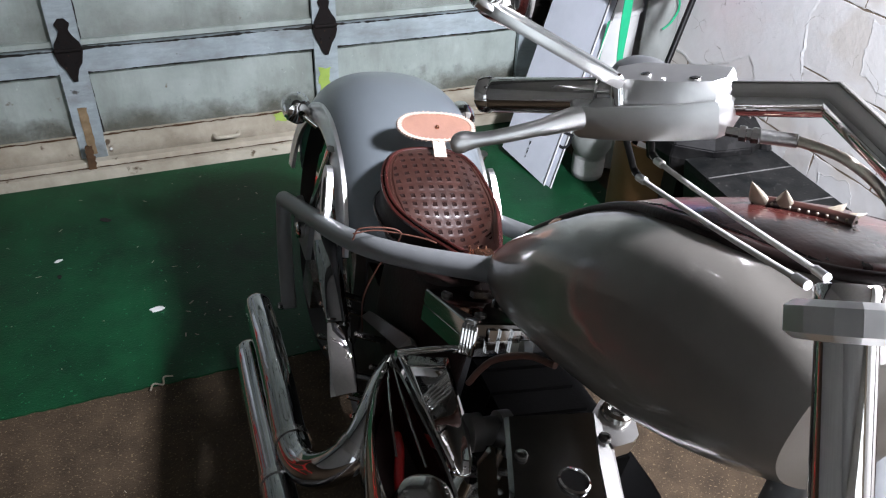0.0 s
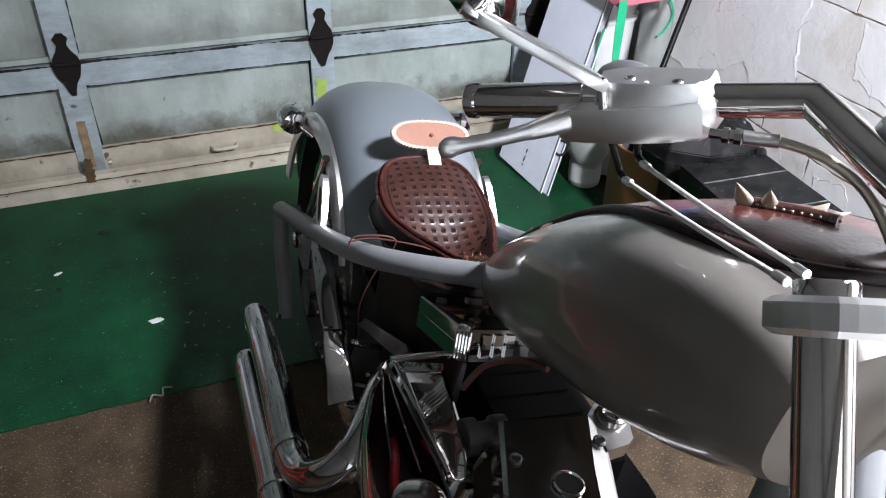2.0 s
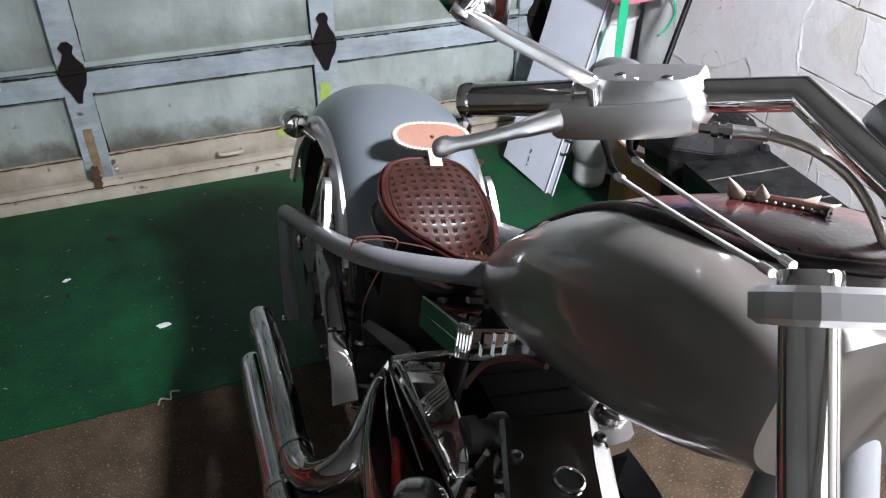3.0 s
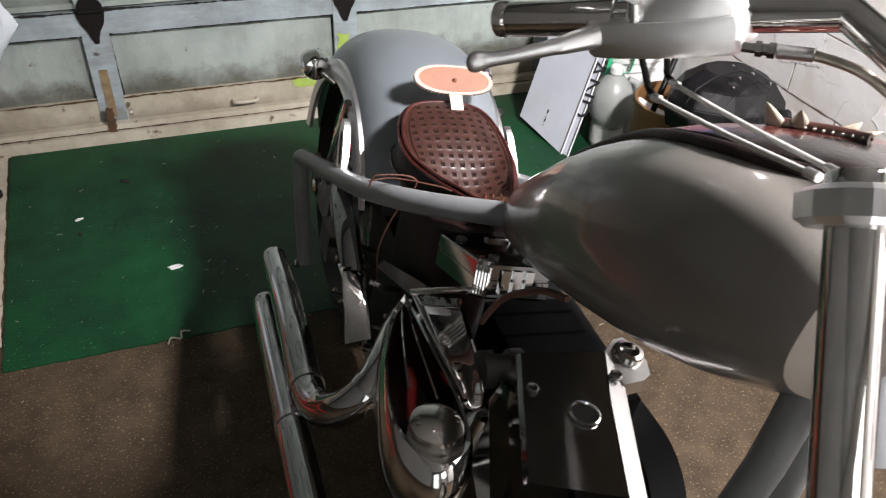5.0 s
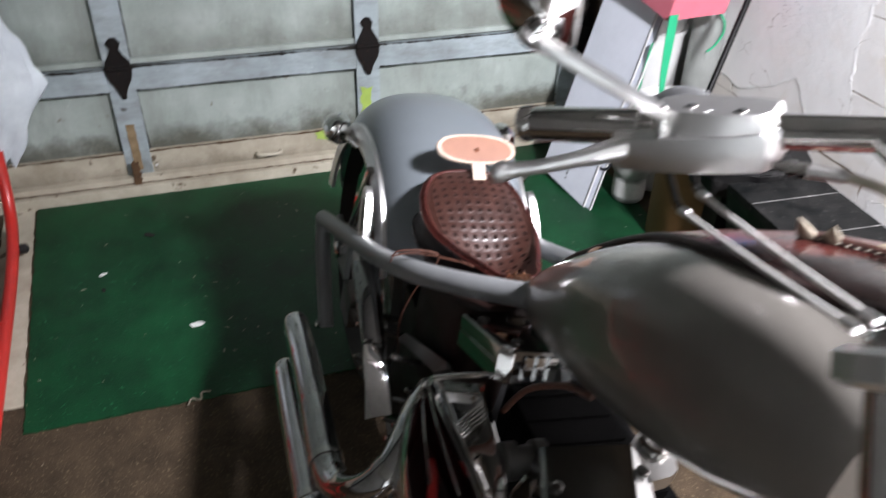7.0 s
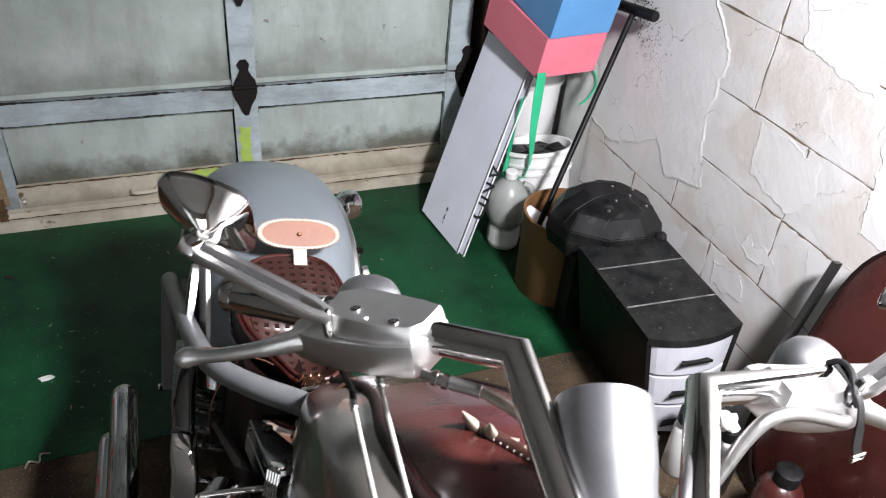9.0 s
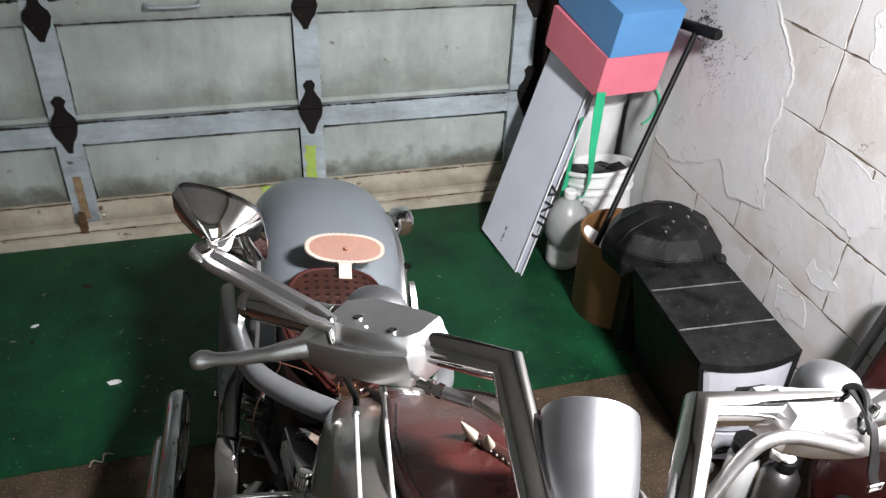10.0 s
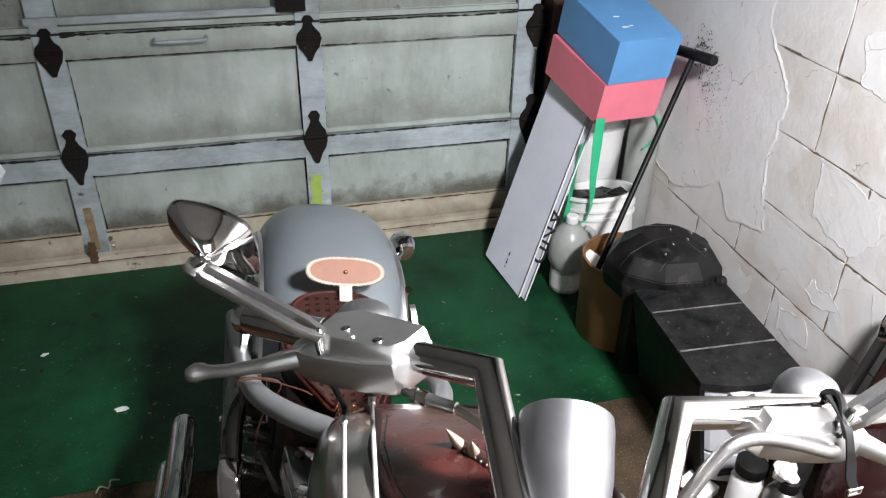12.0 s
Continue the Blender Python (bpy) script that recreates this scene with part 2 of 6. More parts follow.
def old_wall(name, paint, under):
    """Old white paint on masonry: flaked patches with raised edges, and hairline cracks."""
    m = material(name, paint, 0.65, dark=tuple(c * 0.86 for c in paint), scale=4, amount=0.9, bump_scale=35, spec=0.3, vary=0.02)
    n, l = m.node_tree.nodes, m.node_tree.links
    b = n["Principled BSDF"]
    src = b.inputs["Base Color"].links[0].from_socket
    co = n.new("ShaderNodeTexCoord")
    geo = n.new("ShaderNodeNewGeometry")
    patch = n.new("ShaderNodeTexNoise")
    patch.inputs["Scale"].default_value = 5.5
    patch.inputs["Detail"].default_value = 9
    patch.inputs["Roughness"].default_value = 0.55
    patch.inputs["Distortion"].default_value = 0.35
    l.new(geo.outputs["Position"], patch.inputs["Vector"])
    cut = n.new("ShaderNodeMapRange")
    cut.inputs["From Min"].default_value = 0.47
    cut.inputs["From Max"].default_value = 0.6
    l.new(patch.outputs["Fac"], cut.inputs["Value"])
    mix = n.new("ShaderNodeMix")
    mix.data_type = "RGBA"
    l.new(cut.outputs["Result"], mix.inputs["Factor"])
    l.new(src, mix.inputs["A"])
    mix.inputs["B"].default_value = (*under, 1)
    warp = n.new("ShaderNodeTexNoise")
    warp.inputs["Scale"].default_value = 9
    warp.inputs["Detail"].default_value = 6
    l.new(geo.outputs["Position"], warp.inputs["Vector"])
    add = n.new("ShaderNodeVectorMath")
    add.operation = "MULTIPLY_ADD"
    add.inputs[1].default_value = (0.12, 0.12, 0.12)
    l.new(warp.outputs["Color"], add.inputs[0])
    l.new(geo.outputs["Position"], add.inputs[2])
    vor = n.new("ShaderNodeTexVoronoi")
    vor.feature = "DISTANCE_TO_EDGE"
    vor.inputs["Scale"].default_value = 5.2
    l.new(add.outputs[0], vor.inputs["Vector"])
    line = n.new("ShaderNodeMapRange")
    line.inputs["From Min"].default_value = 0.0
    line.inputs["From Max"].default_value = 0.0045
    line.inputs["To Min"].default_value = 1.0
    line.inputs["To Max"].default_value = 0.0
    l.new(vor.outputs["Distance"], line.inputs["Value"])
    some = n.new("ShaderNodeMapRange")
    some.inputs["From Min"].default_value = 0.5
    some.inputs["From Max"].default_value = 0.63
    l.new(warp.outputs["Fac"], some.inputs["Value"])
    crack = n.new("ShaderNodeMath")
    crack.operation = "MULTIPLY"
    l.new(line.outputs["Result"], crack.inputs[0])
    l.new(some.outputs["Result"], crack.inputs[1])
    mix2 = n.new("ShaderNodeMix")
    mix2.data_type = "RGBA"
    l.new(crack.outputs[0], mix2.inputs["Factor"])
    l.new(mix.outputs["Result"], mix2.inputs["A"])
    mix2.inputs["B"].default_value = (0.2, 0.165, 0.12, 1)
    l.new(mix2.outputs["Result"], b.inputs["Base Color"])
    lump = n.new("ShaderNodeTexNoise")
    lump.inputs["Scale"].default_value = 24
    lump.inputs["Detail"].default_value = 9
    lump.inputs["Roughness"].default_value = 0.6
    l.new(geo.outputs["Position"], lump.inputs["Vector"])
    h1 = n.new("ShaderNodeMath")
    h1.operation = "MULTIPLY_ADD"
    l.new(cut.outputs["Result"], h1.inputs[0])
    h1.inputs[1].default_value = -0.13
    l.new(lump.outputs["Fac"], h1.inputs[2])
    h2 = n.new("ShaderNodeMath")
    h2.operation = "MULTIPLY_ADD"
    l.new(crack.outputs[0], h2.inputs[0])
    h2.inputs[1].default_value = -0.35
    l.new(h1.outputs[0], h2.inputs[2])
    bp = n.new("ShaderNodeBump")
    bp.inputs["Strength"].default_value = 1.0
    bp.inputs["Distance"].default_value = 0.0018
    l.new(h2.outputs[0], bp.inputs["Height"])
    l.new(bp.outputs["Normal"], b.inputs["Normal"])
    return m


DOOR_PAINT = weathered("grimy door paint", (0.462, 0.526, 0.495), (0.255, 0.3, 0.272), (0.2, 0.22, 0.195), 0.55, (0.2, 0.19, 0.15))
DOOR_RAIL = weathered("smeared white rail paint", (0.5, 0.585, 0.625), (0.21, 0.25, 0.255), (0.15, 0.15, 0.135), 0.5, (0.07, 0.07, 0.065), along_z=False)
DAMP = stain("brown damp stain", (0.12, 0.1, 0.06), 0.2, 10, 0.55)
SOOT = stain("thin brown grime", (0.16, 0.14, 0.1), 0.22, 6, 0.28)
CREAM = material("dirty cream board", spec=0.25, base=(0.56, 0.525, 0.43), rough=0.6, dark=(0.26, 0.225, 0.165), scale=7, amount=0.9, bump=0.001, bump_scale=50, spots=(0.12, 0.09, 0.06), spot_scale=16, spot_cut=0.66)
GRIME = material("black grime", (0.025, 0.024, 0.022), 0.85, spec=0.1, scale=30, amount=0.7)
RUST = material("rust", (0.13, 0.075, 0.04), 0.85, spec=0.15, dark=(0.04, 0.024, 0.015), scale=30, amount=0.9, bump=0.001, bump_scale=90)
HINGE = material("black sooty iron", (0.014, 0.01, 0.009), 0.85, spec=0.12, dark=(0.01, 0.01, 0.01), scale=40, amount=0.8, bump=0.0008, bump_scale=120, spots=(0.07, 0.035, 0.02), spot_scale=60)
TAN_WOOD = material("worn tan wood", (0.33, 0.25, 0.15), 0.7, spec=0.2, dark=(0.12, 0.075, 0.035), scale=30, amount=0.9, bump=0.001, bump_scale=60)
LIME = material("lime paint", (0.36, 0.5, 0.1), 0.55, scale=30, amount=0.8)
GREEN_FLOOR = material("green floor paint", spec=0.25, base=(0.0052, 0.063, 0.0215), rough=0.5, dark=(0.0016, 0.018, 0.007), scale=4.5, amount=0.62, bump=0.0013, bump_scale=200, spots=(0.02, 0.13, 0.06), spot_scale=110, spot_cut=0.66)
CONCRETE = material("brown dirty concrete", spec=0.2, base=(0.08, 0.056, 0.034), rough=0.8, dark=(0.021, 0.0145, 0.009), scale=16, amount=0.95, bump=0.003, bump_scale=230, spots=(0.14, 0.105, 0.062), spot_scale=190, spot_cut=0.6)
BLOCK = old_wall("old painted block", (0.78, 0.77, 0.752), (0.67, 0.638, 0.592))
MORTAR = material("painted mortar", (0.22, 0.17, 0.12), 0.85, scale=20, amount=0.8, bump=0.002, bump_scale=80)
SKIN = old_wall("peeling white paint skin", (0.84, 0.84, 0.83), (0.77, 0.76, 0.74))
# Room shell mostly out of view: tones set for bounce light and reflections.
WALL = material("wall darkened to cut bounce", (0.06, 0.06, 0.058), 0.8, scale=4, amount=0.8, bump=0.001, bump_scale=40)
SIDE_WALL = material("side wall toned for reflections", (0.3, 0.3, 0.29), 0.8, scale=4, amount=0.8, bump=0.001, bump_scale=40)
PALE_WALL = material("back wall toned for reflections", (0.5, 0.5, 0.485), 0.8, scale=4, amount=0.8, bump=0.001, bump_scale=40)
CEIL = material("ceiling toned for reflections", (0.3, 0.295, 0.285), 0.85, scale=4, amount=0.8)
BROWN_WOOD = material("dark brown timber", (0.06, 0.03, 0.02), 0.6, scale=10, amount=0.8)
SIGN_WHITE = material("white sign board", (0.62, 0.65, 0.72), 0.4, dark=(0.52, 0.55, 0.61), scale=5, amount=0.6)
SIGN_BLACK = material("black lettering", (0.02, 0.02, 0.025), 0.5, scale=5, amount=0.3)
BLUE_CARD = material("blue card", (0.1, 0.28, 0.53), 0.55, dark=(0.08, 0.23, 0.46), scale=8, amount=0.7)
PINK_CARD = material("pink red card", (0.72, 0.19, 0.25), 0.55, dark=(0.62, 0.15, 0.2), scale=8, amount=0.7)
WHITE_PLASTIC = material("white plastic", (0.72, 0.73, 0.72), 0.4, dark=(0.58, 0.59, 0.57), scale=9, amount=0.8)
GREEN_STRAP = material("green strap", (0.02, 0.42, 0.2), 0.45, scale=12, amount=0.6)
CARDBOARD = material("brown fibre drum", (0.22, 0.11, 0.04), 0.6, dark=(0.13, 0.06, 0.022), scale=6, amount=0.8)
BLACK_PLASTIC = material("dusty black plastic", spec=0.13, base=(0.014, 0.0138, 0.0136), rough=0.42, dark=(0.003, 0.003, 0.0033), scale=9, amount=0.45, bump=0.0003, bump_scale=220, spots=(0.02, 0.0197, 0.0195), spot_scale=24, spot_cut=0.62, rough_var=0.25)
DUSTY_BLACK = material("dust-smeared black plastic", spec=0.12, base=(0.02, 0.0196, 0.019), rough=0.5, dark=(0.002, 0.003, 0.0032), scale=16, amount=0.55, bump=0.0006, bump_scale=120, spots=(0.06, 0.059, 0.057), spot_scale=120, spot_cut=0.66, rough_var=0.35)
DUSTY_EDGE = material("worn pale plastic edge", (0.2, 0.195, 0.19), 0.6, dark=(0.03, 0.03, 0.03), scale=40, amount=0.7)
JUG = material("cloudy jug plastic", (0.56, 0.59, 0.56), 0.35, dark=(0.36, 0.38, 0.36), scale=9, amount=0.8)
JUG.node_tree.nodes["Principled BSDF"].inputs["Transmission Weight"].default_value = 0.45
DRAWER = material("pale drawer plastic", (0.52, 0.53, 0.57), 0.35, dark=(0.44, 0.45, 0.49), scale=6, amount=0.6)
RED_PAINT = material("red enamel", (0.5, 0.025, 0.02), 0.3, dark=(0.36, 0.02, 0.015), scale=6, amount=0.6)
BAG = material("thin plastic bag", (0.7, 0.76, 0.8), 0.35, dark=(0.55, 0.61, 0.66), scale=14, amount=0.7)
PAPER = material("white paper", (0.8, 0.8, 0.78), 0.7, scale=20, amount=0.5)


# ---- mesh helpers ----
def part(name, bm, mat, parent=None, label="", smooth=True, bevel=0.0):
    """Links a bmesh as one mesh object, under a thing or a part where one is given."""
    if bevel:
        bmesh.ops.bevel(bm, geom=[e for e in bm.edges if len(e.link_faces) == 2 and e.calc_face_angle(0) > 0.5], offset=bevel, segments=2, affect="EDGES", clamp_overlap=True)
    bmesh.ops.recalc_face_normals(bm, faces=bm.faces)
    me = bpy.data.meshes.new(name)
    bm.to_mesh(me)
    bm.free()
    if smooth:
        me.polygons.foreach_set("use_smooth", [True] * len(me.polygons))
        me.set_sharp_from_angle(angle=radians(38))
    me.materials.append(mat)
    ob = new(name, me)
    ob.parent = parent
    if label:
        ob["label"] = label
    return ob


def thing(name, m, label, category, group="", kind=""):
    ob = new(name)
    ob.empty_display_size = 0.05
    ob.matrix_world = m
    return tagged(ob, label, category, group, kind)


def box(bm, x0, x1, y0, y1, z0, z1):
    vs = [bm.verts.new((x, y, z)) for x in (x0, x1) for y in (y0, y1) for z in (z0, z1)]
    for f in ((0, 1, 3, 2), (4, 6, 7, 5), (0, 4, 5, 1), (2, 3, 7, 6), (0, 2, 6, 4), (1, 5, 7, 3)):
        bm.faces.new([vs[i] for i in f])
    return vs


def boxed(x0, x1, y0, y1, z0, z1):
    bm = bmesh.new()
    box(bm, x0, x1, y0, y1, z0, z1)
    return bm


def rings(bm, loops, closed=True, caps=True):
    """Skins a row of point loops."""
    rows = [[bm.verts.new(p) for p in lp] for lp in loops]
    k = len(rows[0])
    for r0, r1 in zip(rows, rows[1:]):
        for i in range(k if closed else k - 1):
            bm.faces.new((r0[i], r0[(i + 1) % k], r1[(i + 1) % k], r1[i]))
    if caps and closed:
        bm.faces.new(rows[0][::-1])
        bm.faces.new(rows[-1])
    return rows


def glide(points, steps=6):
    """A smooth line through points."""
    p = [Vector(q) for q in points]
    p = [2 * p[0] - p[1]] + p + [2 * p[-1] - p[-2]]
    out = []
    for i in range(1, len(p) - 2):
        for s in range(steps):
            t = s / steps
            a, b, c, d = p[i - 1:i + 3]
            out.append(0.5 * (2 * b + (c - a) * t + (2 * a - 5 * b + 4 * c - d) * t * t + (3 * b - a - 3 * c + d) * t ** 3))
    out.append(p[-2])
    return out


def tube(bm, points, radius, segs=12, caps=True):
    """A round tube along a line of points; radius: one or one a point."""
    pts = [Vector(q) for q in points]
    rad = radius if isinstance(radius, (list, tuple)) else [radius] * len(pts)
    loops, side = [], None
    for i, p in enumerate(pts):
        d0 = (p - pts[i - 1]).normalized() if i else (pts[1] - p).normalized()
        d1 = (pts[i + 1] - p).normalized() if i < len(pts) - 1 else d0
        d = (d0 + d1).normalized()
        if side is None:
            side = d.orthogonal().normalized()
        side = (side - d * side.dot(d)).normalized()
        up = d.cross(side)
        half = d0.angle(d1, 0) / 2
        wide = 1 / max(0.5, math.cos(half))
        bend = (d1 - d0)
        bend = bend.normalized() if bend.length > 1e-4 else None
        lp = []
        for k in range(segs):
            a = 2 * math.pi * k / segs
            o = (side * math.cos(a) + up * math.sin(a)) * rad[i]
            if bend is not None:
                o += bend * o.dot(bend) * (wide - 1)
            lp.append(p + o)
        loops.append(lp)
    rings(bm, loops, True, caps)
    return bm


def tubed(points, radius, segs=12, steps=0, caps=True):
    bm = bmesh.new()
    return tube(bm, glide(points, steps) if steps else points, radius, segs, caps)


def lathe(profile, m=Matrix(), segs=28, caps=True):
    """Turns (radius, height) pairs round the z axis of m."""
    bm = bmesh.new()
    rings(bm, [[m @ Vector((r * math.cos(2 * math.pi * k / segs), r * math.sin(2 * math.pi * k / segs), h)) for k in range(segs)] for r, h in profile], True, caps)
    return bm


def prism(outline, z0, z1, m=Matrix()):
    """A plate of the given outline."""
    bm = bmesh.new()
    rings(bm, [[m @ Vector((x, y, z)) for x, y in outline] for z in (z0, z1)])
    return bm


def along(p, q):
    """The frame at p whose z axis points to q."""
    d = Vector(q) - Vector(p)
    return Matrix.Translation(p) @ d.to_track_quat("Z", "Y").to_matrix().to_4x4()


def lerp(table, x):
    """Smoothly interpolates rows of (x, values...)."""
    if x <= table[0][0]:
        return table[0][1:]
    for r0, r1 in zip(table, table[1:]):
        if x <= r1[0]:
            t = (x - r0[0]) / (r1[0] - r0[0])
            return tuple(a + (b - a) * t for a, b in zip(r0[1:], r1[1:]))
    return table[-1][1:]


# ---- the room ----
DOOR_Y, WALL_X = 1.52, 1.48


def structure(name, bm, mat, label, category, smooth=False):
    return tagged(part(name, bm, mat, None, label, smooth), label, category, kind="structure")


floor_bm = boxed(-2.4, 1.5, -3.4, 1.75, -0.12, 0.0)
structure("floor", floor_bm, CONCRETE, "dirty brown bare concrete garage floor", "floor")


def ragged_sheet(x0, x1, y0, y1, z0, z1, step, wobble, seed):
    """A flat sheet with worn, uneven edges."""
    rng = random.Random(seed)
    pts = []
    for (ax, ay), (bx, by) in (((x0, y0), (x1, y0)), ((x1, y0), (x1, y1)), ((x1, y1), (x0, y1)), ((x0, y1), (x0, y0))):
        k = max(2, int(math.hypot(bx - ax, by - ay) / step))
        for i in range(k):
            t = i / k
            pts.append((ax + (bx - ax) * t + rng.uniform(-1, 1) * wobble, ay + (by - ay) * t + rng.uniform(-1, 1) * wobble))
    return prism(pts, z0, z1)


def slanted(bm):
    """The painted area's outer edge runs a little askew."""
    for v in bm.verts:
        if v.co.x < -0.5:
            v.co.x += (1.48 - v.co.y) * 0.064
    return bm


structure("floor_paint", slanted(ragged_sheet(-0.715, 1.13, 0.492, 1.48, 0.0, 0.004, 0.012, 0.0022, 3)), GREEN_FLOOR, "scuffed dark green painted floor area before the door", "floor")
structure("floor_strip", slanted(ragged_sheet(-0.81, -0.722, 0.58, 1.49, 0.0, 0.003, 0.02, 0.002, 5)), CREAM, "pale worn strip of floor beside the green paint", "floor")
structure("wall_left", boxed(-2.5, -2.4, -3.4, 1.75, 0, 2.5), SIDE_WALL, "unseen grey wall behind the camera, toned for reflections", "wall")
structure("wall_back", boxed(-2.5, 1.6, -3.5, -3.4, 0, 2.5), PALE_WALL, "unseen pale wall behind the camera, toned for reflections", "wall")
structure("wall_door_side", boxed(1.2, 1.48, 1.56, 1.66, 0, 2.5), WALL, "wall strip beside the garage door, darkened to cut bounce", "wall")
structure("ceiling", boxed(-2.5, 1.6, -3.5, 1.75, 2.5, 2.6), CEIL, "unseen ceiling, toned for reflections", "ceiling")
SIGN_TL, SIGN_TR, SIGN_BL = (1.15, 1.4, 0.605), (1.191, 1.155, 0.583), (0.906, 1.261, 0.026)
PINK_AT, PINK_TURN = (1.164, 1.064, 0.578), 6
POLE_FOOT, POLE_TOP, TBAR_DIR = (1.074, 0.779, 0.189), (1.437, 1.03, 0.785), (-0.02, -1, 0.15)
DRAWER_AT, DRAWER_TURN = (1.048, 0.16, 0.0), -3
LID_AT = (1.2, 0.625, 0.34)
BAG_AT = (-0.75, 1.42, 0.42)


# ---- garage door ----
JOINTS = (0.03, 0.42, 0.805, 1.185, 1.565, 1.945)
STILES = (-1.96, -1.155, -0.395, 0.365, 1.1)


def grime_line(x0, x1, half, seed, near=()):
    """A wandering black line of dirt, broken in places and swollen near the ironwork."""
    bm = bmesh.new()
    n = max(8, int((x1 - x0) / 0.006))
    rows = []
    for i in range(n + 1):
        x = x0 + (x1 - x0) * i / n
        mid = half * 1.1 * noise.noise(Vector((x * 5, seed, 0))) + half * 0.5 * noise.noise(Vector((x * 30, seed, 2)))
        w = half * max(0.08, 0.75 + 1.1 * noise.noise(Vector((x * 8, seed, 5))) + 0.9 * noise.noise(Vector((x * 60, seed, 7))))
        for q in near:
            w *= 1 + 1.4 * math.exp(-((x - q) / 0.06) ** 2)
        rows.append([(x, mid - w, 0), (x, mid + w, 0), (x, mid + w * 0.5, 0.0011), (x, mid - w * 0.5, 0.0011)])
    rings(bm, rows)
    return bm


def garage_door():
    d = thing("garage_door", Matrix.Translation((0, DOOR_Y, 0)), "grimy off-white panelled sectional garage door, closed", "garage door", kind="structure")
    w = 0.0385
    for z0, z1 in zip(JOINTS, JOINTS[1:]):
        low = 0.105 if z0 < 0.1 else 0.02
        top = z1 - 0.08
        part("panel", boxed(-2.0, 1.14, 0.018, 0.03, z0, z1 - 0.006), DOOR_PAINT, d, smooth=False)
        for xa, xb in zip(STILES, STILES[1:]):
            part("top_rail", boxed(xa + w, xb - w, 0, 0.019, top, z1 - 0.004), DOOR_RAIL if z0 < 0.1 else DOOR_PAINT, d, "smeared white painted rail" if z0 < 0.1 else "grimy painted rail", False, 0.003)
            part("bottom_rail", boxed(xa + w, xb - w, 0.002 if low > 0.1 else 0.006, 0.019, z0 + 0.004, z0 + low), CREAM if low > 0.1 else DOOR_PAINT, d, "stained bottom rail" if low > 0.1 else "", False, 0.003)
        for x in STILES:
            part("stile", boxed(x - w, x + w, -0.003, 0.018, z0 + 0.004, z1 - 0.004), DOOR_RAIL, d, "", False, 0.003)
        # grime along the joint and under the rail
        part("joint_grime", grime_line(-1.95, 1.13, 0.0034, z1 * 7.3, STILES), GRIME, d, "black grime along the section joint").matrix_local = pose(0, 0.0, z1 - 0.005, 90)
        part("rail_grime", grime_line(-1.95, 1.13, 0.0019, z1 * 9.1, STILES), GRIME, d).matrix_local = pose(0, -0.0002, top + 0.001, 90)
        if z0 < 1.0:
            # thin dark lines along both edges of each stile
            for x in STILES[1:]:
                for s in (-1, 1):
                    part("stile_line", grime_line(z0 + 0.02, top - 0.004, 0.0021, x * 9 + z0 * 7 + s), GRIME, d).matrix_local = pose(x + s * (w + 0.0012), 0.0165, 0, 90) @ Matrix.Rotation(radians(90), 4, "Z")
    part("foot_grime", ragged_sheet(-1.95, 1.13, -0.0016, 0.002, 0.0, 0.0012, 0.016, 0.0022, 61), RUST, d, "brown dirt line over the bottom rail").matrix_local = pose(0, 0.0006, 0.1345, 90)
    part("foot_grime", ragged_sheet(-1.95, 1.13, -0.0012, 0.0012, 0.0, 0.0012, 0.016, 0.0016, 67), RUST, d, "brown dirt line over the threshold").matrix_local = pose(0, -0.0325, 0.0415, 90)
    return d


door = garage_door()


def strap_hinge(x, z0, z1, seed, turned=1):
    """A black pointed hinge leaf pair, with its pin and screws."""
    rng = random.Random(seed)
    h = z1 - z0
    prof = ((0.0, 0.006), (0.08, 0.012), (0.2, 0.02), (0.3, 0.031), (0.42, 0.037), (0.5, 0.039), (0.62, 0.034), (0.72, 0.021), (0.82, 0.014), (0.92, 0.02), (1.0, 0.009))
    left = [(-(a + rng.uniform(-1, 1) * 0.002), z * h) for z, a in prof]
    right = [(a + rng.uniform(-1, 1) * 0.002, z * h) for z, a in prof]
    ob = part("hinge", prism(right + left[::-1], 0, 0.005), HINGE, door, "sooty black pointed iron hinge", False)
    ob.matrix_local = pose(x, -0.004, z0, 90)
    part("hinge_pin", tubed([(-0.035, h * 0.52, 0.008), (0.035, h * 0.52, 0.008)], 0.006, 10), HINGE, ob)
    for sx in (-0.015, 0.015):
        for f in (0.3, 0.66):
            part("screw", lathe([(0.004, 0), (0.004, 0.002), (0.002, 0.003)], Matrix.Translation((sx, h * f, 0.005)), 8), HINGE, ob)


for x in STILES[1:]:
    for k, z in enumerate(JOINTS[1:5]):
        strap_hinge(x + (0.03 if x > 1 else 0), z - 0.1 if k < 1 else z - 0.125, z + 0.09 if k < 1 else z + 0.02, int(x * 100) + k)

part("grab_handle", tubed(glide([(-0.075, 0, 0), (-0.072, -0.03, 0), (-0.04, -0.036, 0), (0.04, -0.036, 0), (0.072, -0.03, 0), (0.075, 0, 0)], 5), 0.006, 10), DOOR_RAIL, door, "paint-covered steel grab handle").matrix_local = pose(-0.02, -0.002, 0.775)
part("lock_bar", boxed(-0.44, 0.28, -0.02, -0.008, 0.838, 0.858), DOOR_RAIL, door, "flat white steel lock bar", False, 0.002)
part("lock_keeper", boxed(0.27, 0.36, -0.03, -0.006, 0.845, 0.895), HINGE, door, "black iron bar keeper", False, 0.003)
